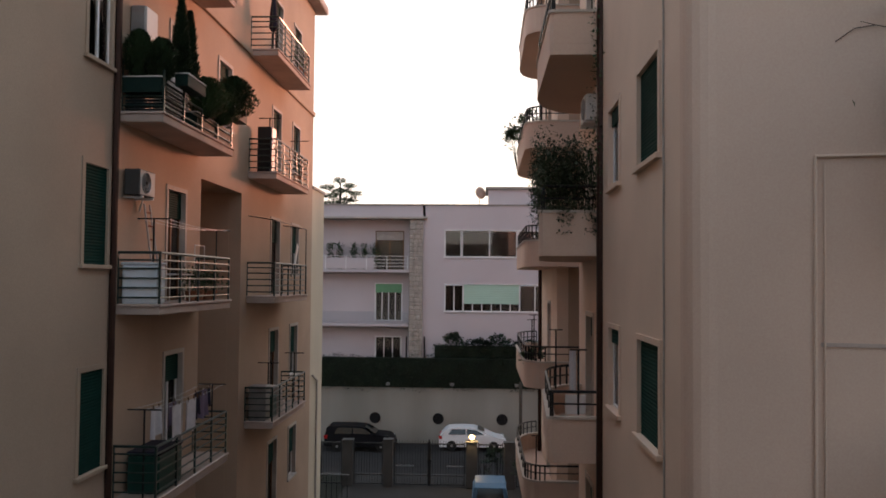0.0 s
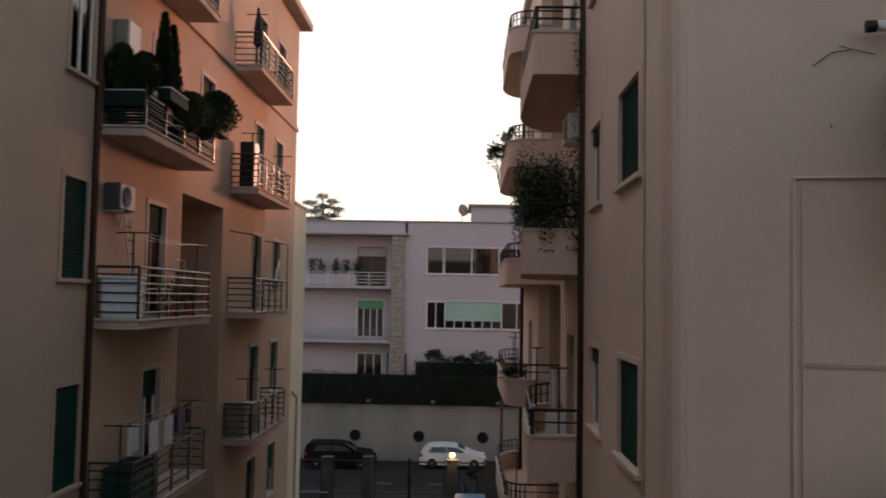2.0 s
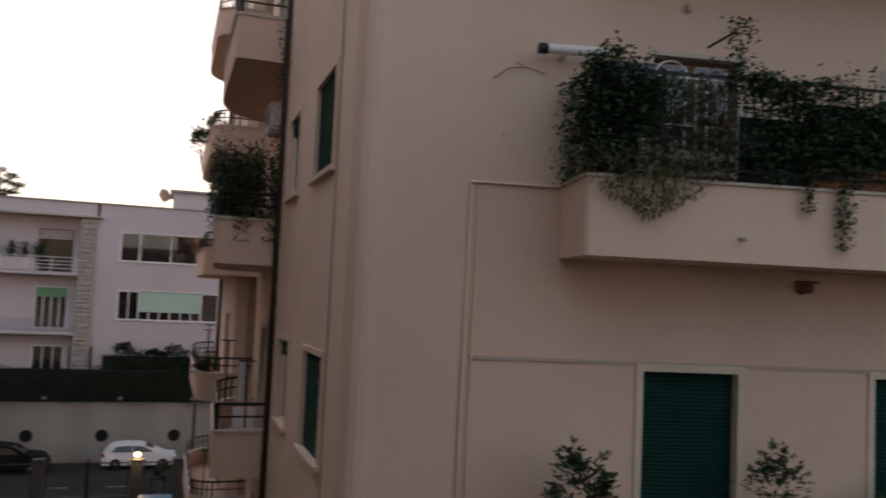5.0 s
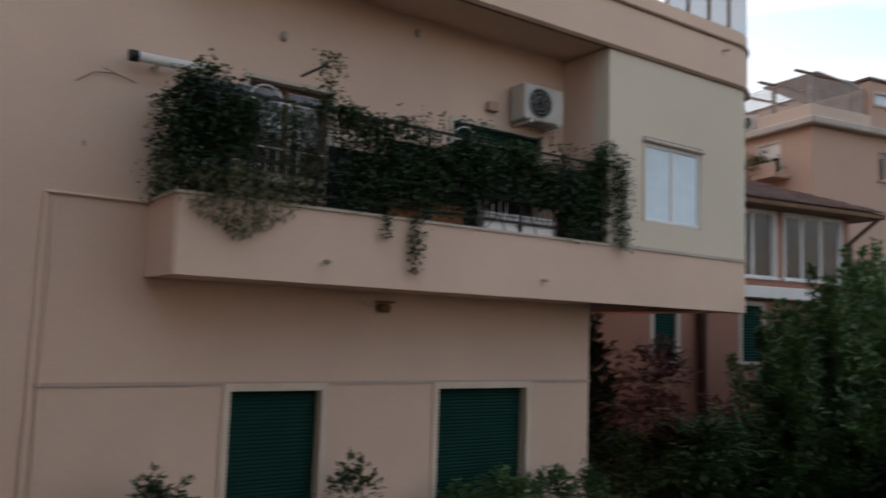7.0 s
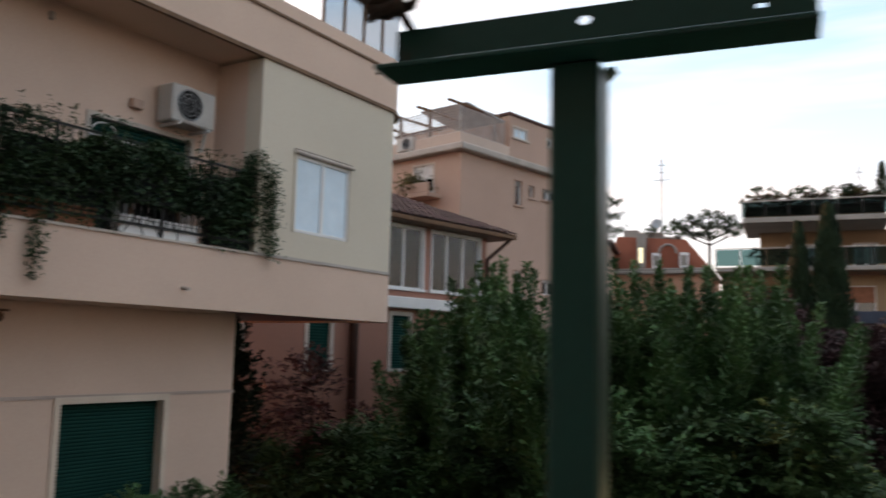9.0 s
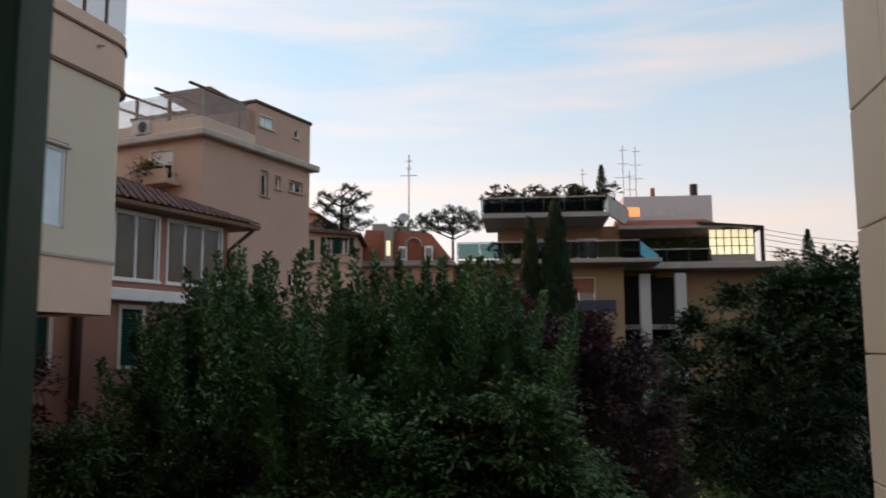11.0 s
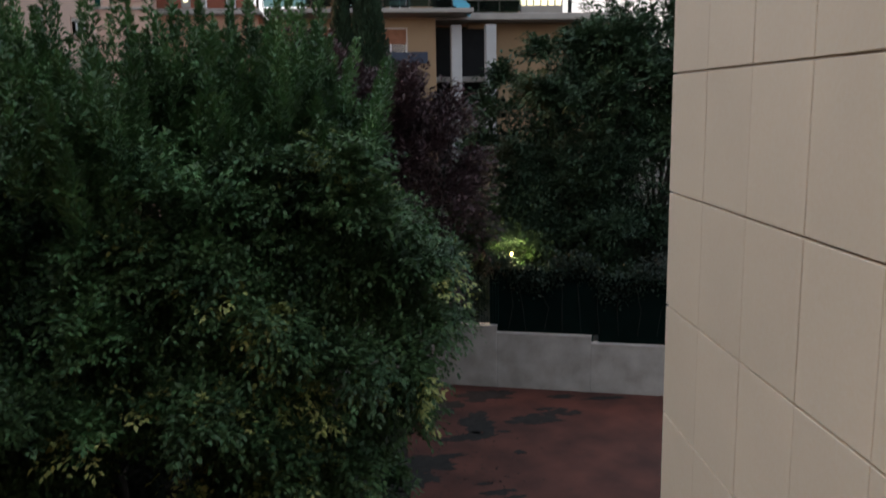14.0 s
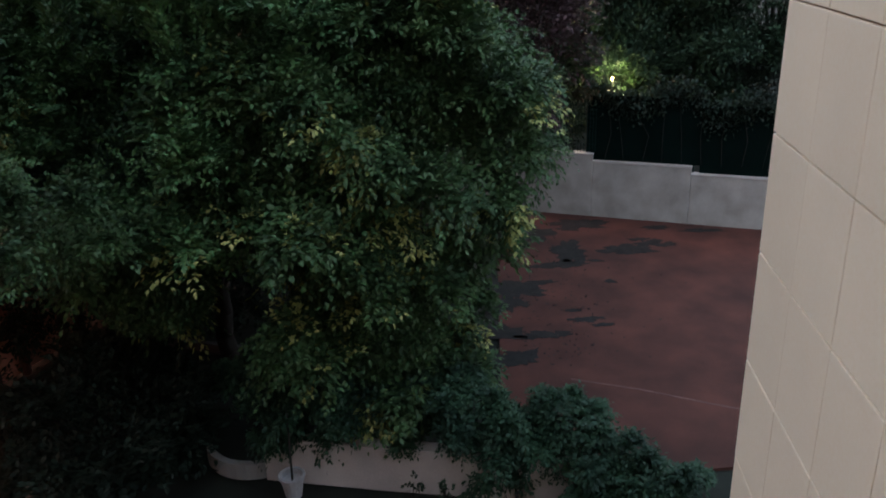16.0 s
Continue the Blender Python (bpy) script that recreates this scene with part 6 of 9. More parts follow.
        part("post", MB(MS).box(0.2 + i * 1.5, 0.3 + i * 1.5, -0.3, -0.2, 17.95, 19.05, 0.01), MAT["wood"], pg)
    part("awning", MB(M).add([(0.5, -0.2, 19.22), (2.6, -0.1, 18.95), (2.6, -2.5, 19.0), (0.5, -2.5, 19.26), (0.5, -0.2, 19.18), (2.6, -0.1, 18.91), (2.6, -2.5, 18.96), (0.5, -2.5, 19.22)], [(0, 1, 2, 3), (7, 6, 5, 4), (0, 4, 5, 1), (1, 5, 6, 2), (2, 6, 7, 3), (3, 7, 4, 0)]), MAT["grey_metal"], pg)
    air_conditioner(MS @ Matrix.Translation((0, -0.05, 0)), 2.2, 17.62, 0.8, 0.5, 0.2, "pale outdoor air conditioner unit on the roof parapet")
    p = thing("potted_plant", MS @ Vector((1.9, 0.4, 15.85)), "yellow-green plant on the pink house's balcony", "potted plant")
    rng = np.random.default_rng(9)
    c = MS @ Vector((1.9, 0.45, 16.25))
    q = rng.normal(0, 1, (500, 3)) * np.array([0.28, 0.28, 0.2]) + np.array(c)
    part("foliage", leaf_mesh("foliage", q, rng.normal(0, 1, (500, 3)), 0.16, MAT["dry"], rng), None, p)
    return h


pink_house()


def salmon_house():
    # front runs at the same slant, nearer; hip roof with tile rows
    M = frame_of((24.9, 7.7), (-PD[0], -PD[1]), PO)
    h = thing("house", (21, 11, 0), "salmon house with a veranda of tall windows and a tiled roof", "house")
    wins = [(1.15, 3.25, 12.0, 13.68), (3.6, 5.7, 12.0, 13.68), (6.1, 8.2, 12.0, 13.68)]
    low = [(a, a + 0.69, z, z + h) for a in (4.06, 6.82, 9.4) for z, h in ((9.85, 1.42), (5.9, 1.5))]
    part("wall", MB(M).wall(0.85, 11, -0.3, 0, 0, 13.75, wins + low), MAT["salmon"], h, "salmon red plaster wall")
    part("side_wall", MB(M).box(0.85, 1.15, -7, -0.302, 0, 13.75), MAT["salmon"], h)
    part("cornice", MB(M).box(0.83, 11, 0, 0.3, 11.45, 11.75, 0.02), MAT["white"], h, "white string course")
    for w in wins:
        window(h, M, *w, style="glass", panes=3, depth=0.1, trim_w=0.05, back="lace", trim="white_frame")
    for w in low:
        window(h, M, *w, style="shutter", depth=0.12, trim_w=0.10, pitch=0.07)
    part("eave", MB(M).box(0.1, 11.4, -7, 0.6, 13.75, 13.88, 0.02), MAT["wood"], h)
    roof = MB(M)
    rows = 26
    for i in range(rows):
        v0, z0 = 0.62 - i * 0.20, 13.90 + i * 0.075
        for j in range(46):
            u = 0.12 + j * 0.26 + i * 0.10
            if u > 11.2:
                continue
            a = random.uniform(-0.012, 0.012)
            roof.add([(u, v0, z0 + a), (u + 0.125, v0, z0 + 0.06 + a), (u + 0.25, v0, z0 + a), (u, v0 - 0.26, z0 + 0.09 + a), (u + 0.125, v0 - 0.26, z0 + 0.14 + a), (u + 0.25, v0 - 0.26, z0 + 0.09 + a)], [(0, 1, 4, 3), (1, 2, 5, 4)])
    rf = part("roof_tiles", roof, MAT["roof"], h, "brown weathered pantile roof")
    rf["kind"] = "stuff"
    part("roof_deck", MB(M).add([(0.1, 0.6, 13.87), (11.4, 0.6, 13.87), (11.4, -4.6, 15.75), (2.7, -4.6, 15.75), (0.1, -7, 13.87)], [(0, 1, 2, 3), (0, 3, 4)]), MAT["roof"], h)
    part("downpipe", MB(M).tube([(0.3, 0.5, 13.75), (0.9, 0.1, 13.1), (0.9, 0.1, 0)], 0.055, 8), MAT["pipe"], h)
    part("veranda_post", MB(M).cyl((6.18, 0.16, 0), (6.18, 0.16, 11.4), 0.12, 10), MAT["pipe"], h, "brown post")
    return h


salmon_house()


def railing_glass(parent, M, u0, u1, v, z, h):
    """Tinted glass panels between slim posts under a handrail."""
    k = max(1, round((u1 - u0) / 1.3))
    w = (u1 - u0) / k
    for i in range(k):
        part("glass_panel", MB(M).box(u0 + i * w + 0.04, u0 + (i + 1) * w - 0.04, v - 0.01, v + 0.01, z + 0.08, z + h - 0.03), MAT["green_glass"], parent)
    for i in range(k + 1):
        part("post", MB(M).box(u0 + i * w - 0.025, u0 + i * w + 0.025, v - 0.03, v + 0.03, z, z + h), MAT["iron"], parent)
    part("handrail", MB(M).box(u0, u1, v - 0.035, v + 0.035, z + h, z + h + 0.05, 0.01), MAT["cap"], parent)


def villa_east():
    h = thing("apartment_building", (50, -3, 0), "ochre modernist house with planted terraces and white columns", "apartment building")
    X = 50.0
    M = frame_of((X, 0), (0, -1), (-1, 0))  # u grows to the right as seen from our balcony
    part("wall", MB(M).wall(-3.0, 6.4, -0.3, 0, 0, 14.9, [(2.9, 4.7, 12.2, 14.3), (-1.5, 0.5, 12.2, 14.3), (2.9, 4.7, 8.4, 10.6)]), MAT["ochre"], h, "ochre plaster wall")
    part("side_wall", MB(M).box(6.1, 6.4, -5, -0.302, 0, 14.9), MAT["ochre"], h)
    for a in ((2.9, 4.7, 12.2, 14.3), (-1.5, 0.5, 12.2, 14.3), (2.9, 4.7, 8.4, 10.6)):
        window(h, M, *a, style="mixed", drop=0.4, panes=2, depth=0.1, trim_w=0.06, shutter="terracotta")
    sl = part("terrace", MB(M).box(-3.2, 8.4, -5, 1.5, 15.06, 15.3, 0.03), MAT["concrete"], h, "concrete terrace slab")
    railing_glass(sl, M, -3.2, 7.2, 1.4, 15.3, 1.0)
    part("balustrade_panel", MB(M).add([(7.2, 1.4, 15.5), (8.4, 0.2, 14.9), (8.4, 0.2, 15.6), (7.2, 1.4, 16.3), (7.2, 1.36, 15.5), (8.4, 0.16, 14.9), (8.4, 0.16, 15.6), (7.2, 1.36, 16.3)], [(0, 1, 2, 3), (7, 6, 5, 4), (0, 4, 5, 1), (2, 6, 7, 3), (1, 5, 6, 2), (0, 3, 7, 4)]), MAT["turquoise"], sl, "turquoise awning cloth")
    part("storey", MB(M).wall(-1.0, 6.6, -3.2, -2.9, 15.3, 17.76, [(4.0, 5.2, 15.4, 17.0), (0.5, 2.0, 15.4, 17.0)]), MAT["ochre"], h)
    for a in ((4.0, 5.2, 15.4, 17.0), (0.5, 2.0, 15.4, 17.0)):
        window(h, frame_of((X + 2.9, 0), (0, -1), (-1, 0)), *a, style="glass", panes=2, depth=0.1, trim_w=0.05, sill=False)
    tp = part("terrace", MB(M).box(-1.8, 5.6, -5, 1.2, 17.76, 18.05, 0.03), MAT["concrete"], h, "upper concrete terrace slab")
    railing_glass(tp, M, -1.8, 5.4, 1.1, 18.05, 0.9)
    part("planter_row", MB(M).box(-1.7, 5.2, -0.2, 0.6, 18.05, 18.75, 0.02), MAT["wood"], tp)
    part("side_parapet", MB().prism([(48.9, -5.45), (54.2, -7.25), (54.2, -7.4), (48.9, -5.6)], 17.85, 18.95), MAT["column"], tp, "pale side parapet")
    part("side_hedge", MB().prism([(49.4, -5.4), (54.2, -7.0), (54.2, -7.2), (49.4, -5.58)], 18.96, 19.15), MAT["hedge"], tp)
    part("roof_box", MB(M).box(7.0, 12.5, -8, -4.0, 17.9, 19.8), MAT["villa"], h, "white roof storey")
    for u in (7.2, 8.7, 9.9, 11.1):
        part("window", MB(M).box(u, u + 0.8, -4.0, -3.97, 18.5, 19.1), MAT["orange_glow"] if u == 7.2 else MAT["casing"], h)
    part("chimney", MB(M).cyl((11.6, -5, 19.8), (11.6, -5, 20.7), 0.25, 10), MAT["iron"], h)
    part("chimney", MB(M).cyl((9.0, -5, 19.8), (9.0, -5, 20.5), 0.14, 10), MAT["terracotta"], h)
    # right wing: deep loggia under a low roof, glazed corner, columns
    part("wing_fascia", MB(M).box(6.4, 12.6, -6, -1.6, 17.38, 17.56, 0.02), MAT["concrete"], h)
    part("wing_roof", MB(M).add([(6.4, -1.7, 17.562), (12.6, -1.7, 17.562), (12.0, -3.9, 18.25), (6.4, -3.9, 18.25), (6.4, -6, 17.562), (12.6, -6, 17.562)], [(0, 1, 2, 3), (1, 5, 2), (3, 2, 5, 4), (0, 4, 5, 1), (0, 3, 4)]), MAT["brick_red"], h, "low red tiled roof")
    part("wing_eave", MB(M).add([(11.2, -1.5, 17.75), (14.9, -1.5, 17.45), (14.9, -6, 17.45), (11.2, -6, 18.3), (11.2, -1.5, 17.57), (14.9, -1.5, 17.3), (14.9, -6, 17.3), (11.2, -6, 17.57)], [(0, 1, 2, 3), (7, 6, 5, 4), (0, 4, 5, 1), (1, 5, 6, 2), (2, 6, 7, 3), (3, 7, 4, 0)]), MAT["iron"], h, "dark sloping eave")
    part("wing_post", MB(M).box(14.75, 14.95, -1.9, -1.7, 15.3, 17.4, 0.01), MAT["iron"], h)
    # back wall in dark hedge green: the loggia's shade put into its colour
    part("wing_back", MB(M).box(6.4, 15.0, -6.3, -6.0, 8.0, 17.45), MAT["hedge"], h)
    part("wing_slab", MB(M).box(6.2, 17.3, -6, -1.2, 14.9, 15.3, 0.04), MAT["concrete"], h)
    part("wing_wall", MB(M).box(8.8, 18.0, -3.6, -3.2, 0, 14.9), MAT["ochre"], h)
    railing_glass(h, M, 6.6, 11.7, -1.28, 15.3, 0.75)
    gm = part("glazed_corner", MB(M).box(11.8, 14.45, -2.2, -2.15, 15.82, 17.32), MAT["window_glow"], h, "lit glazed veranda corner")
    for i in range(7):
        part("mullion", MB(M).box(11.77 + i * 0.442, 11.83 + i * 0.442, -2.15, -2.08, 15.82, 17.32), MAT["iron"], gm)
    part("veranda_base", MB(M).box(11.75, 14.5, -2.25, -2.1, 15.3, 15.82, 0.01), MAT["concrete"], h)
    for z in (16.3, 16.8):
        part("mullion", MB(M).box(11.8, 14.45, -2.15, -2.10, z, z + 0.05), MAT["iron"], gm)
    for u in (7.35, 9.4):
        part("column", MB(M).box(u, u + 0.62, -0.9, -0.3, 0, 14.55, 0.03), MAT["column"], h, "tall white column")
    # near-black slab added behind the columns to give the depth its shade
    part("stair_shade_slab", MB(M).box(6.41, 10.2, -3.1, -2.6, 0, 14.5), MAT["dark"], h)
    for z in (5.9, 8.6, 11.3):
        part("landing", MB(M).box(6.42, 9.9, -2.6, -1.2, z, z + 0.3, 0.02), MAT["concrete"], h)
    for u, hgt in ((7.1, 23.3), (7.9, 23.2), (4.5, 21.8), (7.5, 21.6)):
        a = thing("antenna", (X + 4.5, -u, 17.9), "thin roof antenna with cross rods", "antenna", "roof antennas")
        part("mast", MB().cyl((X + 4.5, -u, 17.9), (X + 4.5, -u, hgt), 0.028, 6), MAT["grey_metal"], a)
        for k in range(3):
            z = hgt - 0.35 - k * 0.9
            part("rod", MB().cyl((X + 4.5, -u - 0.3 - 0.1 * k, z), (X + 4.5, -u + 0.2 + 0.15 * k, z), 0.018, 5), MAT["grey_metal"], a)
    return h


villa_east()


def roofs_between():
    h = thing("house", (52, 6.5, 0), "salmon house with a red mansard roof and an arched dormer", "house")
    M = frame_of((50, 0), (0, -1), (-1, 0))
    part("wall", MB(M).box(-9.6, -3.6, -7, 0, 0, 15.1), MAT["salmon_lit"], h, "salmon plaster wall with evening light put into its colour")
    part("cornice", MB(M).box(-9.8, -3.4, -7, 0.35, 15.1, 15.3, 0.05), MAT["concrete"], h, "moulded pale cornice")
    part("cornice_moulding", MB(M).box(-9.7, -3.5, -7, 0.2, 15.302, 15.46, 0.04), MAT["concrete"], h)
    part("roof", MB(M).add([(-9.5, 0.0, 15.46), (-3.6, 0.0, 15.46), (-3.6, -7, 15.46), (-9.5, -7, 15.46), (-9.0, -0.7, 17.5), (-5.0, -0.7, 17.2), (-5.0, -6, 17.2), (-9.0, -6, 17.5)], [(0, 1, 5, 4), (1, 2, 6, 5), (2, 3, 7, 6), (3, 0, 4, 7), (4, 5, 6, 7), (3, 2, 1, 0)]), MAT["brick_red"], h, "red-brown mansard roof")
    strip = part("stair_window", MB(M).box(-7.75, -7.25, -0.75, 0.02, 15.5, 17.55, 0.02), MAT["concrete"], h, "pale stair window strip")
    part("pane", MB(M).box(-7.62, -7.38, 0.021, 0.03, 15.8, 16.7), MAT["window_glow"], strip, "yellow lit pane")
    dor = part("dormer", MB(M @ Matrix.Translation((-5.95, 0, 0))).add([(0.55 * math.cos(i * math.pi / 10), v, 16.25 + 0.62 * math.sin(i * math.pi / 10)) for v in (0.05, -0.9) for i in range(11)] + [(-0.55, 0.05, 15.46), (0.55, 0.05, 15.46), (-0.55, -0.9, 15.46), (0.55, -0.9, 15.46)], [(i, i + 1, 12 + i, 11 + i) for i in range(10)] + [tuple(range(11)) + (22, 23), tuple(range(11, 22))[::-1] + (25, 24)]), MAT["brick_red"], h, "arched dormer")
    part("arch", MB(M @ Matrix.Translation((-5.95, 0, 0))).tube([(0.5 * math.cos(i * math.pi / 10), 0.08, 16.3 + 0.55 * math.sin(i * math.pi / 10)) for i in range(11)], 0.07, 6), MAT["concrete"], dor, "pale arch rim")
    for u in (-6.85, -5.3):
        w = part("window", MB(M).box(u, u + 0.5, -0.5, 0.12, 15.48, 16.35, 0.02), MAT["white_frame"], h)
        part("pane", MB(M).box(u + 0.08, u + 0.42, 0.121, 0.13, 15.6, 16.2), MAT["concrete"], w)
    for u0, u1, z in ((-8.9, -8.0, 18.1), (-7.9, -6.6, 17.9), (-6.5, -5.4, 17.6)):
        part("roof_box", MB(M).box(u0, u1, -4.5, -2.2, 17.2, z, 0.03), MAT["concrete"], h)
    for k, u in enumerate((-7.2, -6.2, -5.6)):
        bush("terrace_plant", (52.0, -u, 17.3), (0.45, 0.4, 0.4), 260, 0.16, MAT["ivy"], 360 + k, "leafy plant on the mansard house's roof", group="plants on the mansard roof")
    d = thing("satellite_dish", (52.4, 6.9, 17.9), "small pale satellite dish on the roof", "satellite dish")
    part("mast", MB().cyl((52.4, 6.9, 17.85), (52.4, 6.9, 18.4), 0.03, 6), MAT["grey_metal"], d)
    part("dish", MB(Matrix.Translation((52.3, 6.9, 18.4)) @ Matrix.Rotation(radians(-70), 4, "Y")).lathe(0, 0, [(0.02, 0.0), (0.2, 0.03), (0.33, 0.1), (0.34, 0.11), (0.2, 0.05), (0.02, 0.02)], 16), MAT["grey_metal"], d, smooth=True)
    g = thing("house", (46, 11, 0), "low pink-grey house with shuttered windows and a tiled roof", "house")
    G = frame_of((45, 12.6), (0.12, -1), (-1, -0.12))
    wins = [(1.0, 1.5, 15.0, 16.2), (2.45, 2.95, 15.4, 16.35), (3.15, 3.65, 15.4, 16.3)]
    part("wall", MB(G).wall(0, 4.1, -0.3, 0, 0, 16.6, wins), MAT["pink"], g)
    part("body", MB(G).box(0, 4.1, -6, -0.302, 0, 16.6), MAT["pink"], g)
    part("string_course", MB(G).box(-0.05, 4.15, 0, 0.12, 14.9, 15.05, 0.02), MAT["concrete"], g)
    part("roof", MB(G).add([(-0.3, 0.45, 16.9), (4.4, 0.45, 16.5), (4.4, -6.2, 16.5), (-0.3, -6.2, 16.9), (-0.3, -2.8, 17.7), (3.2, -2.8, 17.2), (-0.3, 0.45, 16.75), (4.4, 0.45, 16.38), (4.4, -6.2, 16.38), (-0.3, -6.2, 16.75)], [(0, 1, 5, 4), (1, 2, 5), (2, 3, 4, 5), (3, 0, 4), (0, 6, 7, 1), (1, 7, 8, 2), (2, 8, 9, 3), (3, 9, 6, 0), (9, 8, 7, 6)]), MAT["roof"], g, "weathered tiled hip roof")
    part("chimney", MB(G).box(3.1, 3.5, -2.6, -2.2, 16.6, 17.9, 0.02), MAT["concrete"], g)
    for w in wins:
        window(g, G, *w, style="mixed", drop=0.15, panes=2, depth=0.1, trim_w=0.05, trim="pink")
        for a, b in ((w[0] - 0.3, w[0] - 0.06), (w[1] + 0.06, w[1] + 0.3)):
            part("shutter", MB(G).box(a, b, 0.03, 0.06, w[2], w[3], 0.005), MAT["shutter"], g, "dark green shutter leaf")
    k = thing("house", (60, 16, 0), "red-roofed house behind the pink house", "house")
    part("wall", MB().box(56, 62, 13.6, 20, 0, 19.4), MAT["salmon_lit"], k)
    part("roof", MB().add([(55.6, 13.2, 19.4), (62.4, 13.2, 19.4), (62.4, 20.4, 19.4), (55.6, 20.4, 19.4), (59, 16.0, 21.2), (59, 18.0, 21.2)], [(0, 1, 4), (1, 2, 5, 4), (2, 3, 5), (3, 0, 4, 5), (3, 2, 1, 0)]), MAT["brick_red"], k)
    a = thing("antenna", (55.8, 7.05, 14.9), "tall thin roof antenna mast", "antenna", "roof antennas")
    part("mast", MB().cyl((55.8, 7.05, 14.9), (55.8, 7.05, 23.3), 0.05, 6), MAT["grey_metal"], a)
    for z, r in ((22.9, 0.25), (21.9, 0.55), (22.4, 0.2)):
        part("rod", MB().cyl((55.8, 7.05 - r, z), (55.8, 7.05 + r, z), 0.025, 5), MAT["grey_metal"], a)


roofs_between()

# ---- the garden ----
def garden():
    red = part("terrace_floor", MB().prism([(14.2, -3.0), (15.2, -14.0), (27.0, -14.0), (30.3, -2.6), (17.5, -1.8)], -0.05, 0.02), MAT["red"])
    tagged(red, "red painted garden court with dark damp patches and leaves", "court", kind="structure")
    a, b = Vector((30.15, -2.6)), Vector((26.6, -12.6))
    M = frame_of((a.x, a.y), (b - a), ((b - a).y, -(b - a).x))
    w = thing("garden_wall", (29, -6, 0), "stained whitewashed garden wall stepping down in three lengths", "garden wall")
    for u0, u1, h in ((-2.5, 3.45, 2.25), (3.45, 6.75, 2.0), (6.75, 11.0, 1.75)):
        part("wall_panel", MB(M).box(u0 + 0.002, u1, -0.25, 0, 0, h, 0.02), MAT["whitewash"], w)
        part("coping", MB(M).box(u0 - 0.01, u1 + 0.02, -0.28, 0.03, h, h + 0.05, 0.01), MAT["cap"], w)
    f = thing("garden_fence", (29.3, -6, 2), "dark green fence with screening cloth above the garden wall", "fence")
    for u0, u1, z0, z1 in ((3.2, 7.0, 2.06, 4.3), (7.0, 11.0, 1.81, 4.1)):
        part("screen", MB(M).box(u0, u1, -0.16, -0.13, z0, z1), MAT["green_net"], f)
    for i in range(12):
        u = -2.4 + i * 1.15
        part("post", MB(M).cyl((u, -0.20, 1.8), (u, -0.20, 4.2), 0.03, 6), MAT["rail_green"], f)
    mesh = MB(M)
    for i in range(60):
        mesh.cyl((-2.4 + i * 0.1, -0.12, 2.3), (-2.4 + i * 0.1, -0.12, 4.1), 0.008, 4, caps=False)
    for i in range(12):
        mesh.cyl((-2.4, -0.12, 2.3 + i * 0.15), (3.5, -0.12, 2.3 + i * 0.15), 0.008, 4, caps=False)
    part("wire_mesh", mesh, MAT["rail_green"], f)
    rng = np.random.default_rng(17)
    n = 5200
    cu = rng.uniform(3.0, 11.0, n)
    cz = np.where(cu < 7, 4.3, 4.1) + 0.25 * np.sin(cu * 2.3) + rng.normal(-0.05, 0.28, n)
    P = np.array([tuple(M @ Vector((a, -0.1 + rng.normal(0, 0.12), b))) for a, b in zip(cu, cz)])
    cr = thing("creeper", M @ Vector((7, -0.1, 4.0)), "dark creeper hanging over the fence cloth", "creeper")
    part("leaves", leaf_mesh("leaves", P, rng.normal(0, 0.7, (n, 3)) + np.array([-0.5, 0, -0.4]), 0.13, MAT["hedge_and_shade"], rng, aspect=0.6), None, cr)
    for k in range(12):
        u = 3.2 + k * 0.64
        part("stem", MB(M).tube([(u, -0.08, 2.1), (u + rng.normal(0, 0.12), -0.06, 3.0), (u + rng.normal(0, 0.25), -0.05, 4.2)], 0.008, 5), MAT["bark"], cr)
    p = thing("planter_wall", (14.4, 0.6, 0), "low pale rendered planter wall with a rounded end", "planter wall")
    part("wall", MB().strip([(14.55, 2.95), (14.1, 0.6), (13.75, -1.5), (13.6, -3.2)], 0.3, 0, 0.95), MAT["planter"], p)
    k = thing("curved_kerb", (15.2, 4.0, 0), "curved pale concrete garden kerb", "kerb")
    part("kerb", MB().strip(arc(15.6, 3.3, 0.9, 200, 110, 8), 0.14, 0, 0.35), MAT["concrete"], k)
    part("kerb", MB().strip([(19.6, 4.3), (20.0, 5.6), (20.5, 6.9)], 0.15, 0, 0.25), MAT["dark_post"], k)
    pot = thing("flower_pot", (14.05, 2.35, 0), "grey flower pot with a thin stem by the planter wall", "flower pot")
    part("pot", MB().lathe(14.05, 2.35, [(0.15, 0.0), (0.22, 0.42), (0.25, 0.42), (0.25, 0.48), (0.20, 0.48), (0.19, 0.36)], 16), MAT["grey_pot"], pot)
    part("stem", MB().cyl((14.05, 2.35, 0.36), (14.08, 2.32, 1.8), 0.02, 6), MAT["bark"], pot)
    part("painted_line", MB().strip([(17.89, -3.44), (17.36, -4.89), (16.67, -6.32), (16.2, -7.4)], 0.05, 0.0205, 0.024), MAT["faded_line"], red, "faint pale painted line")
    for i, (x, y) in enumerate(((13.45, 0.1), (13.35, -0.5), (13.3, -1.0), (13.25, -1.7))):
        bush("garden_weed", (x, y, 0.0), (0.16, 0.22, 0.36), 160, 0.07, MAT["hedge"], 400 + i, "dark weed growing up against the planter wall", "weed", "weeds on the planter wall")
    # patches of moss and damp on the court
    rng = np.random.default_rng(3)
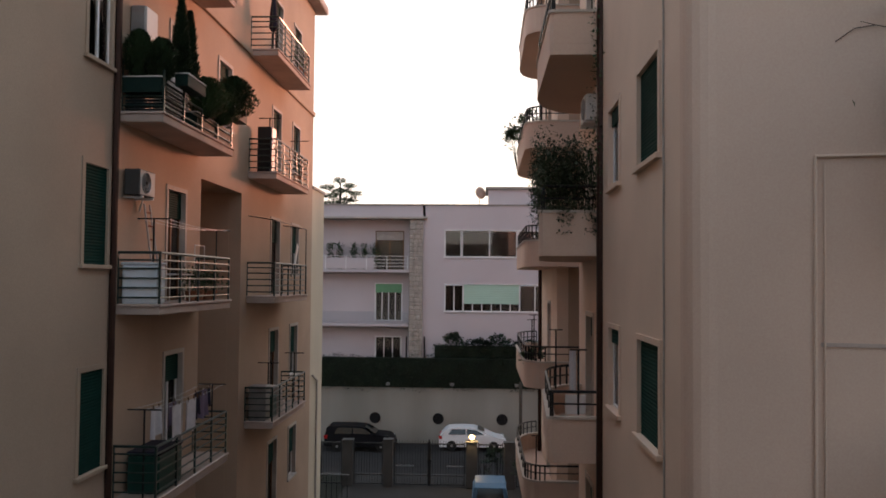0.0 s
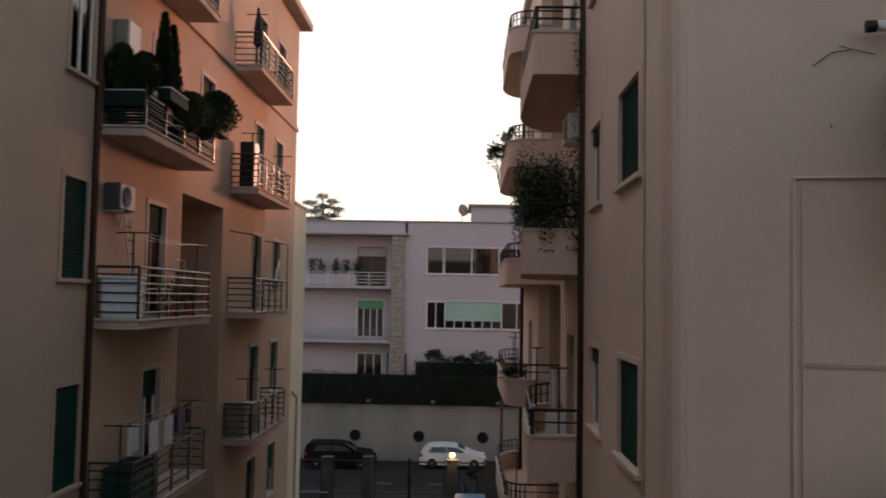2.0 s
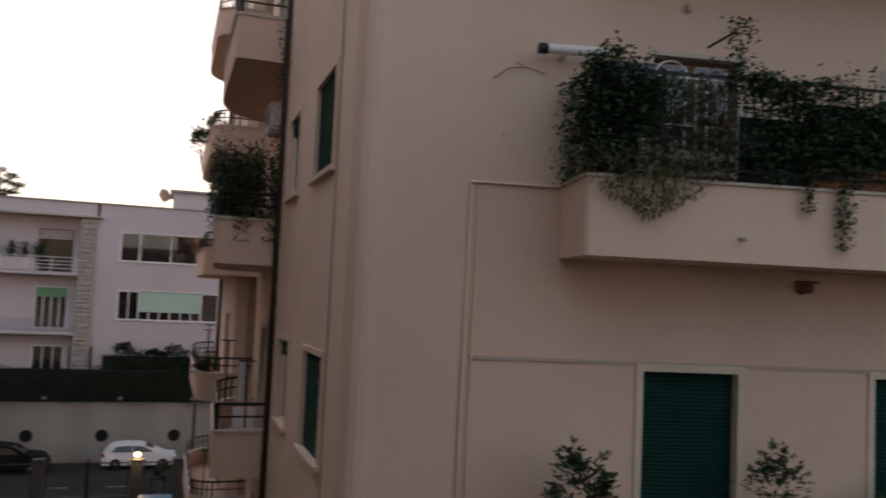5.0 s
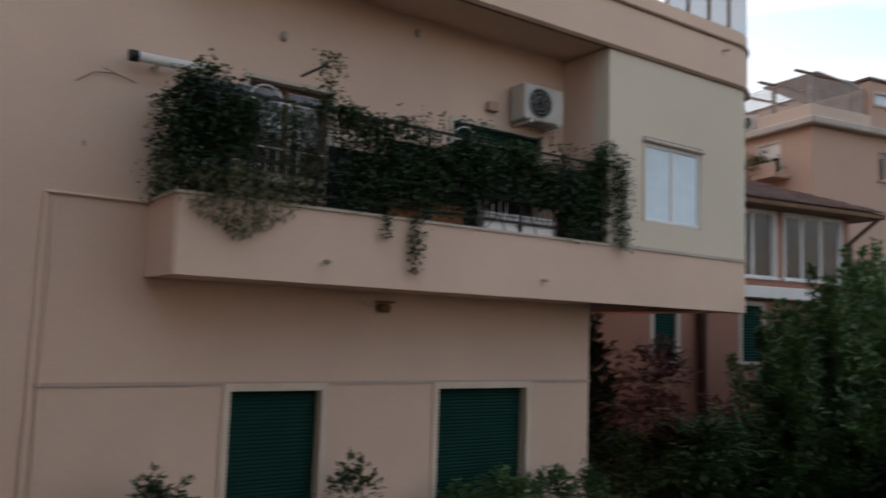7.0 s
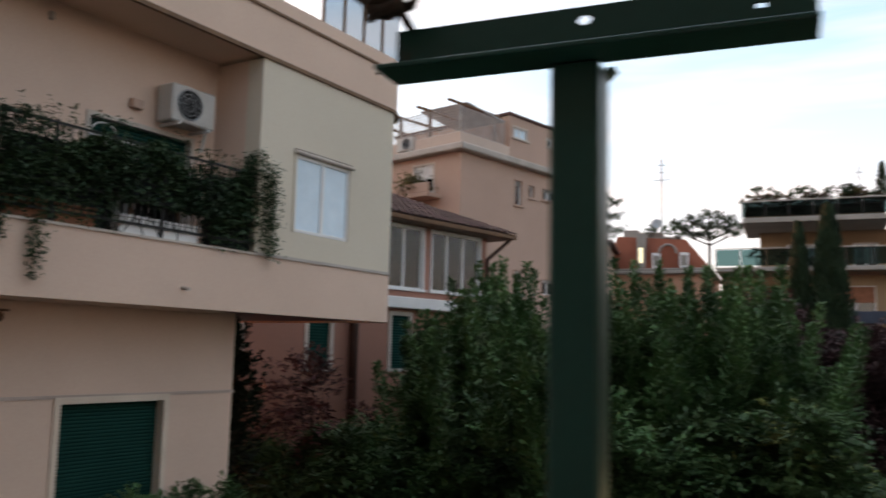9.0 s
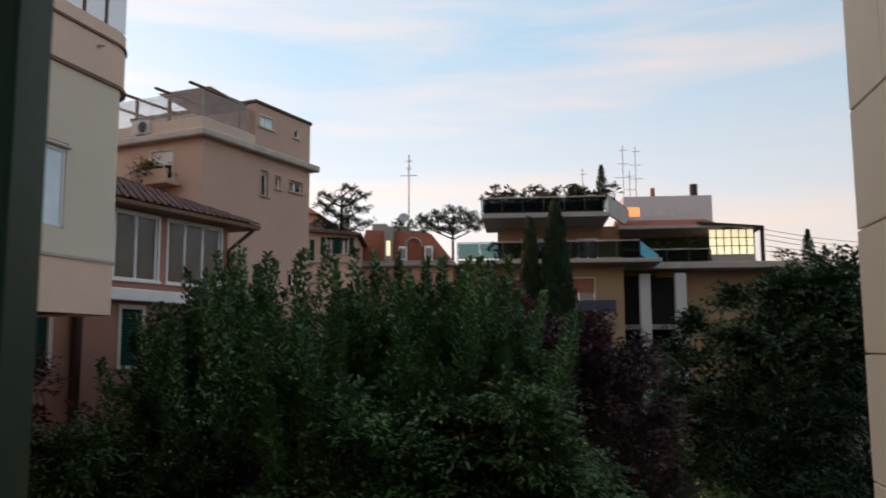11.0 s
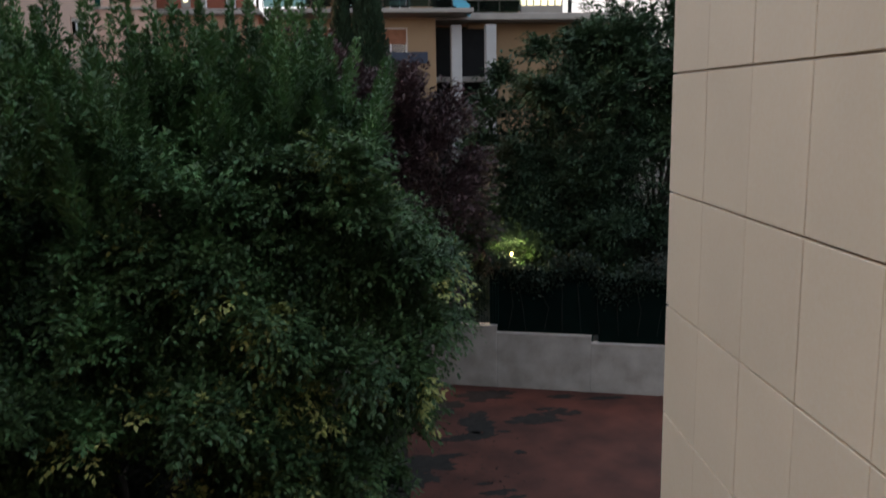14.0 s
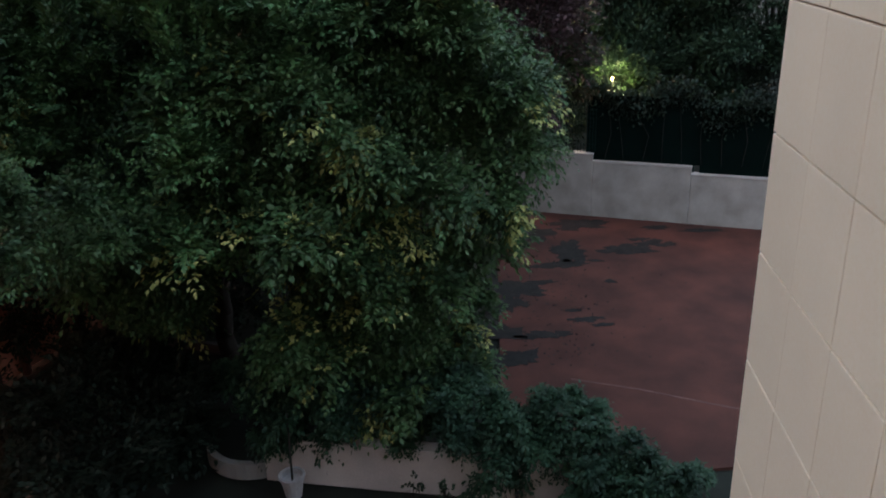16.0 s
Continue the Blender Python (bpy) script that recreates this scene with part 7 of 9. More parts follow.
    spots = [(20.4, -1.9, 0.5, 1.0), (20.1, -2.9, 0.25, 0.55), (20.9, -4.2, 0.18, 0.4), (20.6, -4.7, 0.12, 0.35), (21.5, -4.0, 0.1, 0.25), (22.9, -2.6, 0.7, 0.9), (23.4, -3.4, 0.18, 0.5), (24.7, -4.2, 0.35, 0.8), (25.6, -4.6, 0.8, 0.7), (25.8, -6.2, 0.45, 0.8), (26.2, -7.2, 0.3, 0.5), (23.3, -5.4, 0.12, 0.2), (27.6, -3.4, 0.9, 1.1), (28.2, -5.2, 0.5, 1.1), (27.2, -9.3, 0.22, 0.7), (27.6, -7.9, 0.2, 0.5), (24.9, -5.3, 0.1, 0.3), (19.0, -2.3, 0.5, 0.6), (26.9, -2.9, 0.8, 0.9), (21.9, -2.2, 0.5, 0.6)]
    for cx, cy, rx, ry in spots:
        mb = MB()
        for q in range(5):
            ox, oy = (rng.normal(0, 0.45, 2) if q else np.zeros(2)) * np.array([rx, ry])
            k = 0.8 if q == 0 else rng.uniform(0.25, 0.6)
            ph = rng.uniform(0, 6.28, 4)
            ring = []
            for i in range(30):
                a = i * math.pi / 15
                w = k * (1 + 0.24 * math.sin(2 * a + ph[0]) + 0.2 * math.sin(5 * a + ph[1]) + 0.16 * math.sin(9 * a + ph[2]) + 0.1 * math.sin(14 * a + ph[3]))
                ring.append((cx + ox + rx * w * math.cos(a), cy + oy + ry * w * math.sin(a)))
            mb.prism(ring, 0.0205, 0.0235 + 0.0006 * q)
        part("moss_patch", mb, MAT["moss"], red, "dark damp moss patch")
    n = 350
    q = np.stack([rng.uniform(18.5, 28.5, n), -2.4 - np.abs(rng.normal(0, 1.6, n))], 1)
    pts = np.stack([q[:, 0], q[:, 1], np.full(n, 0.028) + rng.uniform(0, 0.012, n)], 1)
    d = rng.normal(0, 1, (n, 3)) * np.array([1, 1, 0.1])
    lt = part("leaf_litter", leaf_mesh("leaf_litter", pts, d, 0.09, MAT["litter"], rng, jitter=0.05), None)
    tagged(lt, "dark fallen leaves scattered on the red court", "leaf litter", kind="stuff")


garden()

spray_tree("garden_tree", (18.2, 4.4, 0), [((18.2, 3.8, 6.3), (4.4, 4.2, 3.6)), ((18.6, 1.2, 6.9), (3.2, 2.6, 2.9)), ((18.6, 5.9, 7.0), (2.2, 1.8, 2.6))], 1750, 9, 17, 0.66, 0.115, MAT["leaf"], 11, "large dense green garden tree with upright shoots and yellowing sprays", trunk=0.24, lift=0.8, droop=0.15, low=-0.7, shoots=330, pale=MAT["leaf_pale"], pale_share=0.04, pale_top=8.5, core=0.34, spread=0.75)
spray_tree("garden_tree", (17.6, 7.8, 0), [((18.4, 6.0, 5.6), (2.6, 2.1, 3.3)), ((16.6, 5.3, 5.6), (1.7, 1.5, 2.0))], 400, 9, 17, 0.62, 0.12, MAT["leaf_shade"], 17, "green tree with the beige house's shade put into its leaf colour", trunk=0.16, lift=0.5, droop=0.3, low=-0.8, shoots=4, core=0.26)
spray_tree("garden_tree", (16.6, 0.6, 0), [((16.6, 0.2, 6.5), (2.5, 2.2, 2.8)), ((15.6, 0.7, 3.1), (1.7, 1.9, 1.9)), ((15.4, 4.8, 3.9), (1.5, 1.5, 1.3)), ((15.4, 2.4, 5.6), (2.0, 2.2, 2.2)), ((15.5, 0.3, 2.2), (1.2, 1.3, 1.2))], 1400, 9, 17, 0.60, 0.115, MAT["leaf_low"], 12, "lower green tree with drooping yellow-tipped branches over the red court", trunk=0.14, lift=0.25, droop=0.42, low=-0.9, pale=MAT["leaf_pale"], pale_share=0.24, pale_top=7.0, core=0.42, spread=0.8)
# near-black trees added in the dark corner; their leaf colour holds its shade
tree("garden_tree", (19.6, 8.4, 0), (19.6, 8.4, 3.6), (3.8, 3.8, 3.6), 2200, 16, 0.8, 0.16, MAT["hedge_and_shade"], 13, "near-black tree, the garden corner's shade put into its leaf colour", trunk=0.16, lobes=50, low=-0.9, inner=0.3)
tree("garden_tree", (15.0, 6.0, 0), (14.8, 6.0, 1.2), (2.4, 2.0, 1.3), 1000, 15, 0.6, 0.14, MAT["hedge_and_shade"], 14, "low near-black tree, the shade beside the house put into its leaves", trunk=0.1, lobes=44, low=-0.9, inner=0.3)
tree("garden_tree", (22.0, 6.5, 0), (22.0, 6.0, 2.4), (3.6, 3.4, 2.6), 1600, 15, 0.7, 0.16, MAT["hedge_and_shade"], 15, "near-black undergrowth, the garden's shade put into its leaf colour", "shrub", trunk=0.1, lobes=44, low=-0.9, inner=0.3)
for i, (x, y, z, r, h) in enumerate(((15.2, 3.0, 0.85, 0.75, 0.70), (15.0, 1.9, 0.85, 0.8, 0.72), (14.7, 0.7, 0.85, 0.8, 0.70), (14.5, -0.5, 0.85, 0.75, 0.66), (14.2, -1.6, 0.3, 0.7, 0.85), (13.9, -2.6, 0.1, 0.75, 0.9), (13.5, -3.5, 0.0, 0.7, 0.72), (13.2, -4.3, 0.0, 0.6, 0.5))):
    spray_tree("garden_shrub", (x, y, z), [((x, y, z + h), (r, r, h))], 150, 8, 12, 0.34, 0.085, MAT["shrub_leaf"], 20 + i, "leafy green shrub hanging over the planter wall", "shrub", trunk=0.03, droop=0.45, low=-0.9, group="shrubs by the planter wall")
tree("purple_plum_tree", (26, 0.0, 0), (26, -0.4, 8.8), (2.0, 2.0, 3.0), 1500, 14, 0.7, 0.15, MAT["purple"], 31, "dark purple-leaved plum tree", trunk=0.14, lobes=44, low=-0.8, group="plum trees")
tree("purple_plum_tree", (30, 0.8, 0), (30, 0.2, 10.0), (2.0, 2.0, 2.4), 700, 14, 0.7, 0.16, MAT["purple"], 32, "dark purple-leaved plum tree", trunk=0.14, lobes=42, low=-0.8, group="plum trees")
tree("purple_plum_tree", (25.3, -2.4, 0), (25.4, -2.6, 7.2), (2.4, 2.1, 3.6), 2200, 14, 0.7, 0.15, MAT["purple"], 33, "dark purple-leaved plum tree", trunk=0.12, lobes=44, low=-0.8, group="plum trees")
spray_tree("green_tree", (35, -10.5, 0), [((35.5, -9.6, 9.0), (2.6, 2.6, 3.2)), ((35, -12.6, 8.6), (2.6, 3.0, 3.4)), ((36, -11.2, 11.0), (2.2, 2.6, 2.0))], 520, 8, 14, 0.95, 0.22, MAT["ivy"], 34, "broad dark green tree behind the garden fence", trunk=0.2, droop=0.3, core=0.25, group="trees behind the fence")
spray_tree("green_tree", (32.8, -9.8, 0), [((32.8, -7.8, 5.4), (1.8, 2.4, 3.0)), ((32.6, -11.0, 4.9), (1.8, 2.8, 3.2))], 720, 9, 14, 0.75, 0.17, MAT["hedge"], 35, "dull dark green leafy hedge tree behind the garden fence", trunk=0.16, low=-0.9, droop=0.3, lift=0.5, core=0.5, aspect=0.35, group="trees behind the fence")
tree("green_tree", (39, -15.5, 0), (39, -15.5, 10.6), (3.6, 4.6, 3.8), 1800, 14, 1.1, 0.24, MAT["hedge"], 36, "dark green tree behind the garden fence", trunk=0.22, lobes=46, low=-0.8, group="trees behind the fence")
tree("green_tree", (31.8, -11.8, 0), (31.8, -12.0, 3.6), (1.6, 3.6, 2.8), 1700, 14, 0.7, 0.15, MAT["hedge_and_shade"], 37, "dark green tree behind the garden fence", trunk=0.12, lobes=44, low=-0.9, group="trees behind the fence")
tree("green_tree", (33, -4.0, 0), (33, -4.2, 4.2), (2.4, 2.4, 3.4), 1700, 14, 0.7, 0.16, MAT["hedge_and_shade"], 38, "dark green tree behind the garden fence", trunk=0.12, lobes=44, low=-0.9, group="trees behind the fence")
tree("green_tree", (40, -8.0, 0), (40, -8.0, 4.5), (2.4, 4.0, 3.6), 1200, 14, 0.8, 0.2, MAT["hedge_and_shade"], 39, "dark green tree behind the garden fence", trunk=0.12, lobes=44, low=-0.9, group="trees behind the fence")
CYPRESSES = ((38, -0.87, 15.9, 0.6), (38, -2.02, 16.6, 0.92))


def tiered_pine(x, y, top, pads, seed, label, r=0.16, leaf=0.24, ax=0.0, ay=1.0):
    """A conifer of flat foliage pads (offset along ax, ay; height, width, depth) on bare arms."""
    rng = np.random.default_rng(seed)
    t = thing("pine", (x, y, 0), label, "pine", "pines above the roofs")
    pts, dirs = [], []
    wood = MB().cyl((x, y, 0), (x, y, top * 0.9), r, 9, r * 0.6).cyl((x, y, top * 0.9), (x, y, top), r * 0.6, 7, 0.03)
    for dy, z, w, h in pads:
        n = int(330 * w)
        q = rng.normal(0, 1, (n, 3))
        q = q / np.linalg.norm(q, axis=1)[:, None] * rng.uniform(0.1, 1.0, (n, 1)) ** 0.5
        lump = 1 + 0.35 * np.sin(q[:, 1] * 6 + seed + z) * np.sin(q[:, 0] * 5)
        pts.append(np.stack([x + dy * ax + q[:, 0] * w * 0.9, y + dy * ay + q[:, 1] * w * lump, z + q[:, 2] * h + 0.12 * np.sin(q[:, 1] * 5)], 1))
        dirs.append(np.stack([q[:, 0], q[:, 1], np.full(n, 0.5)], 1) + rng.normal(0, 0.4, (n, 3)))
        low = Vector((x, y, z - 0.3 - 0.35 * abs(dy)))
        mid = low.lerp(Vector((x + dy * ax, y + dy * ay, z)), 0.6) - Vector((0, 0, 0.08))
        wood.cyl(low, mid, 0.06, 6, 0.045).cyl(mid, (x + dy * ax * 1.25, y + dy * ay * 1.25, z), 0.045, 6, 0.015)
        for k in range(3):
            wood.cyl(mid, (x + dy * ax + rng.normal(0, w * 0.4), y + dy * ay + rng.normal(0, w * 0.4), z), 0.03, 5, 0.01)
    part("crown", leaf_mesh("crown", np.vstack(pts), np.vstack(dirs), leaf, MAT["cypress"], rng, aspect=0.22), None, t)
    part("trunk", wood, MAT["bark"], t)
    return t


tiered_pine(46, 9.5, 19.2, [(-0.4, 19.15, 0.45, 0.10), (-1.1, 18.75, 0.55, 0.10), (0.9, 18.75, 0.5, 0.12), (-0.2, 18.45, 0.75, 0.14), (1.0, 18.2, 0.65, 0.12), (-0.9, 17.95, 0.8, 0.16), (0.3, 17.7, 1.0, 0.18), (-1.0, 17.2, 0.9, 0.2), (0.9, 17.1, 0.9, 0.2), (0.0, 16.7, 1.2, 0.25)], 80, "dark layered cedar with spreading arms above the roofs")
tiered_pine(62, 4.6, 20.2, [(0.0, 20.45, 0.8, 0.3), (1.1, 20.1, 0.8, 0.28), (-1.1, 20.1, 0.8, 0.28), (1.9, 19.6, 0.7, 0.28), (-1.9, 19.6, 0.7, 0.28), (0.5, 19.7, 1.1, 0.3), (-0.7, 19.6, 1.1, 0.3), (1.4, 19.1, 0.7, 0.22), (-1.5, 19.1, 0.8, 0.22), (2.3, 19.9, 0.4, 0.2), (0.1, 19.0, 0.8, 0.2)], 81, "dark broad-crowned umbrella pine above the roofs", leaf=0.28)
tiered_pine(-11.0, 64, 17.9, [(-0.1, 18.0, 0.5, 0.10), (-1.0, 17.5, 0.6, 0.10), (0.7, 17.6, 0.5, 0.10), (0.1, 17.2, 0.8, 0.12), (1.2, 17.0, 0.6, 0.10), (-0.8, 16.8, 0.9, 0.12), (0.5, 16.5, 1.0, 0.14), (-0.6, 16.2, 1.2, 0.16)], 90, "dark pine rising behind the villa", ax=1.0, ay=0.0)
tree("red_leaf_shrub", (15.5, 8.2, 0), (16.0, 8.8, 9.0), (0.9, 1.2, 1.1), 240, 12, 0.6, 0.13, MAT["red_leaf"], 92, "sparse red-leaved small tree beside the salmon house", "small tree", trunk=0.07, lobes=14, low=-0.6, inner=0.0)
tree("garden_tree", (11.6, 7.9, 0), (11.9, 8.1, 7.4), (0.45, 0.45, 3.1), 520, 12, 0.5, 0.12, MAT["hedge_and_shade"], 93, "dark climbing foliage at the house corner", trunk=0.08, lobes=16, low=-0.8)
spray_tree("garden_tree", (12.0, 7.0, 0), [((12.6, 5.6, 5.7), (1.5, 1.1, 1.0)), ((13.8, 5.2, 5.3), (1.2, 1.0, 0.9))], 170, 8, 14, 0.42, 0.085, MAT["leaf_low"], 94, "olive green bushy small tree below the overhanging bay", trunk=0.05, fork_at=0.8, lift=0.5, droop=0.3)
spray_tree("garden_shrub", (15.4, 8.4, 0), [((15.0, 8.9, 7.1), (1.3, 1.3, 1.5)), ((15.0, 7.4, 7.0), (1.3, 1.2, 1.5))], 330, 8, 14, 0.45, 0.09, MAT["leaf_low"], 95, "dull green shrub before the salmon house", "shrub", trunk=0.06, fork_at=0.6, lift=0.5, droop=0.3, core=0.5)
lamp = thing("garden_lamp", (30.6, -6.74, 0), "garden lamp shining through leaves behind the fence", "lamp")
part("pole", MB().cyl((30.6, -6.74, 0), (30.6, -6.74, 4.5), 0.035, 8), MAT["iron"], lamp)
part("globe", MB().lathe(30.6, -6.74, [(0.03, 4.5), (0.04, 4.53), (0.045, 4.56), (0.04, 4.59), (0.02, 4.62)], 14), MAT["lamp_glow"], lamp, smooth=True)
gl = bpy.data.lights.new("garden_lamp_light", "POINT")
gl.energy, gl.color, gl.shadow_soft_size = 75, (1.0, 0.86, 0.48), 0.10
new("garden_lamp_light", gl).matrix_basis = Matrix.Translation((30.42, -6.70, 4.65))
bush("garden_shrub", (31.3, -6.95, 3.7), (0.5, 0.75, 0.75), 1500, 0.12, MAT["leaf"], 99, "bright leaves lit by the garden lamp")

# ---- things on the balconies ----
air_conditioner(MF, 7.20, 13.34, 0.75, 0.52, 0.32)
# dark grey shell: the shade on the unit's sides is put into its colour
air_conditioner(ML, 15.22, 11.86, 0.72, 0.50, 0.30, "outdoor air conditioner on the peach wall, shade put into its dark sides", "dark_post")
air_conditioner(frame_of((RX + 0.22, 0), (0, 1), (-1, 0)), 16.0, 13.42, 0.8, 0.52, 0.34, "white outdoor air conditioner unit under the rounded balcony", "white")


def t_post(x, y, z0, z1, half, along="x", label="dark iron T-shaped clothesline post on the balcony rail"):
    t = thing("clothesline_post", (x, y, z0), label, "clothesline post", "clothesline posts")
    part("post", MB().cyl((x, y, z0), (x, y, z1), 0.018, 8), MAT["iron"], t)
    a = (x - half, y, z1) if along == "x" else (x, y - half, z1)
    b = (x + half, y, z1) if along == "x" else (x, y + half, z1)
    part("crossbar", MB().cyl(a, b, 0.014, 8), MAT["iron"], t)
    return t


for x, y, z0, z1 in ((1.82, 15.2, 7.9, 9.07), (1.74, 18.9, 7.9, 9.22), (1.67, 25.7, 7.9, 9.28), (1.72, 27.6, 7.9, 9.05), (1.75, 25.7, 4.28, 5.6)):
    t_post(x, y, z0, z1, 0.15)
for y, z in ((15.55, 9.82), (19.3, 9.82), (14.95 + 0.35, 6.23), (19.2, 6.23), (24.0, 13.42), (28.0, 13.42), (24.3, 6.23), (27.7, 6.23), (24.1, 17.01)):
    t_post(LX + 0.52, y, z, z + 1.62, 0.32, label="dark iron T-shaped clothesline post on a balcony")


def sagging_line(p, q, sag=0.05, n=10):
    p, q = Vector(p), Vector(q)
    return [tuple(p.lerp(q, i / n) - Vector((0, 0, sag * math.sin(math.pi * i / n)))) for i in range(n + 1)]


def clotheslines():
    l = thing("clothesline", (LX + 0.5, 17.4, 11.4), "pale clothesline strung between two posts", "clothesline")
    for dx in (-0.25, 0.0, 0.25):
        part("line", MB().tube(sagging_line((LX + 0.52 + dx, 15.55, 11.44), (LX + 0.52 + dx, 19.3, 11.44), 0.05), 0.005, 5), MAT["white"], l)
    k = thing("clothesline", (LX + 0.5, 17.4, 7.8), "clothesline along the lower balcony", "clothesline")
    for dx in (-0.25, 0.0, 0.25):
        part("line", MB().tube(sagging_line((LX + 0.52 + dx, 15.3, 7.85), (LX + 0.52 + dx, 19.2, 7.85), 0.06), 0.004, 5), MAT["white"], k)
    rng = random.Random(4)
    items = [(15.85, 0.35, 0.55, "white_cloth"), (16.25, 0.38, 0.62, "white_cloth"), (16.68, 0.35, 0.5, "violet_cloth"), (17.08, 0.42, 0.66, "white_cloth"), (17.55, 0.22, 0.36, "dark_cloth"), (17.82, 0.32, 0.5, "violet_cloth"), (18.2, 0.34, 0.56, "dark_cloth"), (18.58, 0.3, 0.5, "violet_cloth"), (18.92, 0.2, 0.42, "dark_cloth")]
    for i, (y, w, h, m) in enumerate(items):
        x = LX + 0.52 + rng.choice((0.0, 0.25, 0.25))
        g = thing("hanging_garment", (x, y, 7.8), {"white_cloth": "white washed garment pegged on the clothesline", "violet_cloth": "greyish violet garment pegged on the clothesline", "dark_cloth": "dark small garment pegged on the clothesline"}[m], "laundry", "laundry on the line")
        n, mth = 8, MB()
        front, back = [], []
        for r in range(6):
            for c in range(n + 1):
                s = c / n
                flare = 1 + 0.12 * r / 5
                yy = y + (s - 0.5) * w * 1.35 * flare
                xx = x + 0.03 * math.sin(s * 9 + i) * (0.4 + r / 5) + 0.012
                zz = 7.80 - h * r / 5 - (0.03 * math.sin(s * 6 + i) if r == 5 else 0)
                front.append((xx, yy, zz))
                back.append((xx - 0.014, yy, zz))
        q = lambda r, c: r * (n + 1) + c
        f = [(q(r, c), q(r + 1, c), q(r + 1, c + 1), q(r, c + 1)) for r in range(5) for c in range(n)]
        k2 = len(front)
        mth.add(front + back, f + [tuple(k2 + j for j in reversed(t)) for t in f])
        part("cloth", mth, MAT[m], g, smooth=True)
        for dy in (-w * 0.4, w * 0.4):
            part("peg", MB().box(x - 0.01, x + 0.012, y + dy - 0.008, y + dy + 0.008, 7.76, 7.86), MAT["wood"], g)


clotheslines()


def planter_box(x0, x1, y0, y1, z0, z1, mat, label, group="planter boxes"):
    t = thing("planter_box", ((x0 + x1) / 2, (y0 + y1) / 2, z0), label, "planter", group)
    mb = MB()
    w = 0.018
    mb.box(x0, x1, y0, y1, z0, z0 + 0.02)
    mb.box(x0, x0 + w, y0, y1, z0 + 0.02, z1, 0.004)
    mb.box(x1 - w, x1, y0, y1, z0 + 0.02, z1, 0.004)
    mb.box(x0 + w, x1 - w, y0, y0 + w, z0 + 0.02, z1, 0.004)
    mb.box(x0 + w, x1 - w, y1 - w, y1, z0 + 0.02, z1, 0.004)
    part("box", mb, mat, t)
    part("rim", MB().tube([(x0, y0, z1), (x1, y0, z1), (x1, y1, z1), (x0, y1, z1), (x0, y0, z1)], 0.014, 6), MAT["white"], t, "white rim")
    part("soil", MB().box(x0 + w, x1 - w, y0 + w, y1 - w, z0 + 0.02, z1 - 0.04), MAT["soil"], t)
    return t


def conical(name, x, y, z, r, h, mat, seed, label, n=4200, size=0.075, round_top=False):
    rng = np.random.default_rng(seed)
    t = thing(name, (x, y, z), label, "potted shrub", "shrubs on the balcony")
    s = rng.uniform(0, 1, n)
    rad = r * ((1 - s) ** 0.7 * np.minimum(1, s * 6 + 0.4) if not round_top else np.sqrt(np.maximum(0.02, 1 - (2 * s - 1) ** 2)))
    a = rng.uniform(0, 2 * math.pi, n)
    k = rad * np.sqrt(rng.uniform(0.0, 1.05, n)) * (1 + 0.10 * np.sin(a * 5 + s * 9) + (0.22 * np.sin(a * 3 + s * 6 + seed) + 0.15 * np.sin(a * 7 - s * 11) if round_top else 0))
    pts = np.stack([x + k * np.cos(a), y + k * np.sin(a), z + s * h], 1)
    d = np.stack([np.cos(a), np.sin(a), np.full(n, 1.2)], 1)
    part("foliage", leaf_mesh("foliage", pts, d, size, mat, rng, aspect=0.45), None, t)
    part("stem", MB().cyl((x, y, z - 0.02), (x, y, z + h * 0.7), 0.02, 6, 0.006), MAT["bark"], t)
    return t


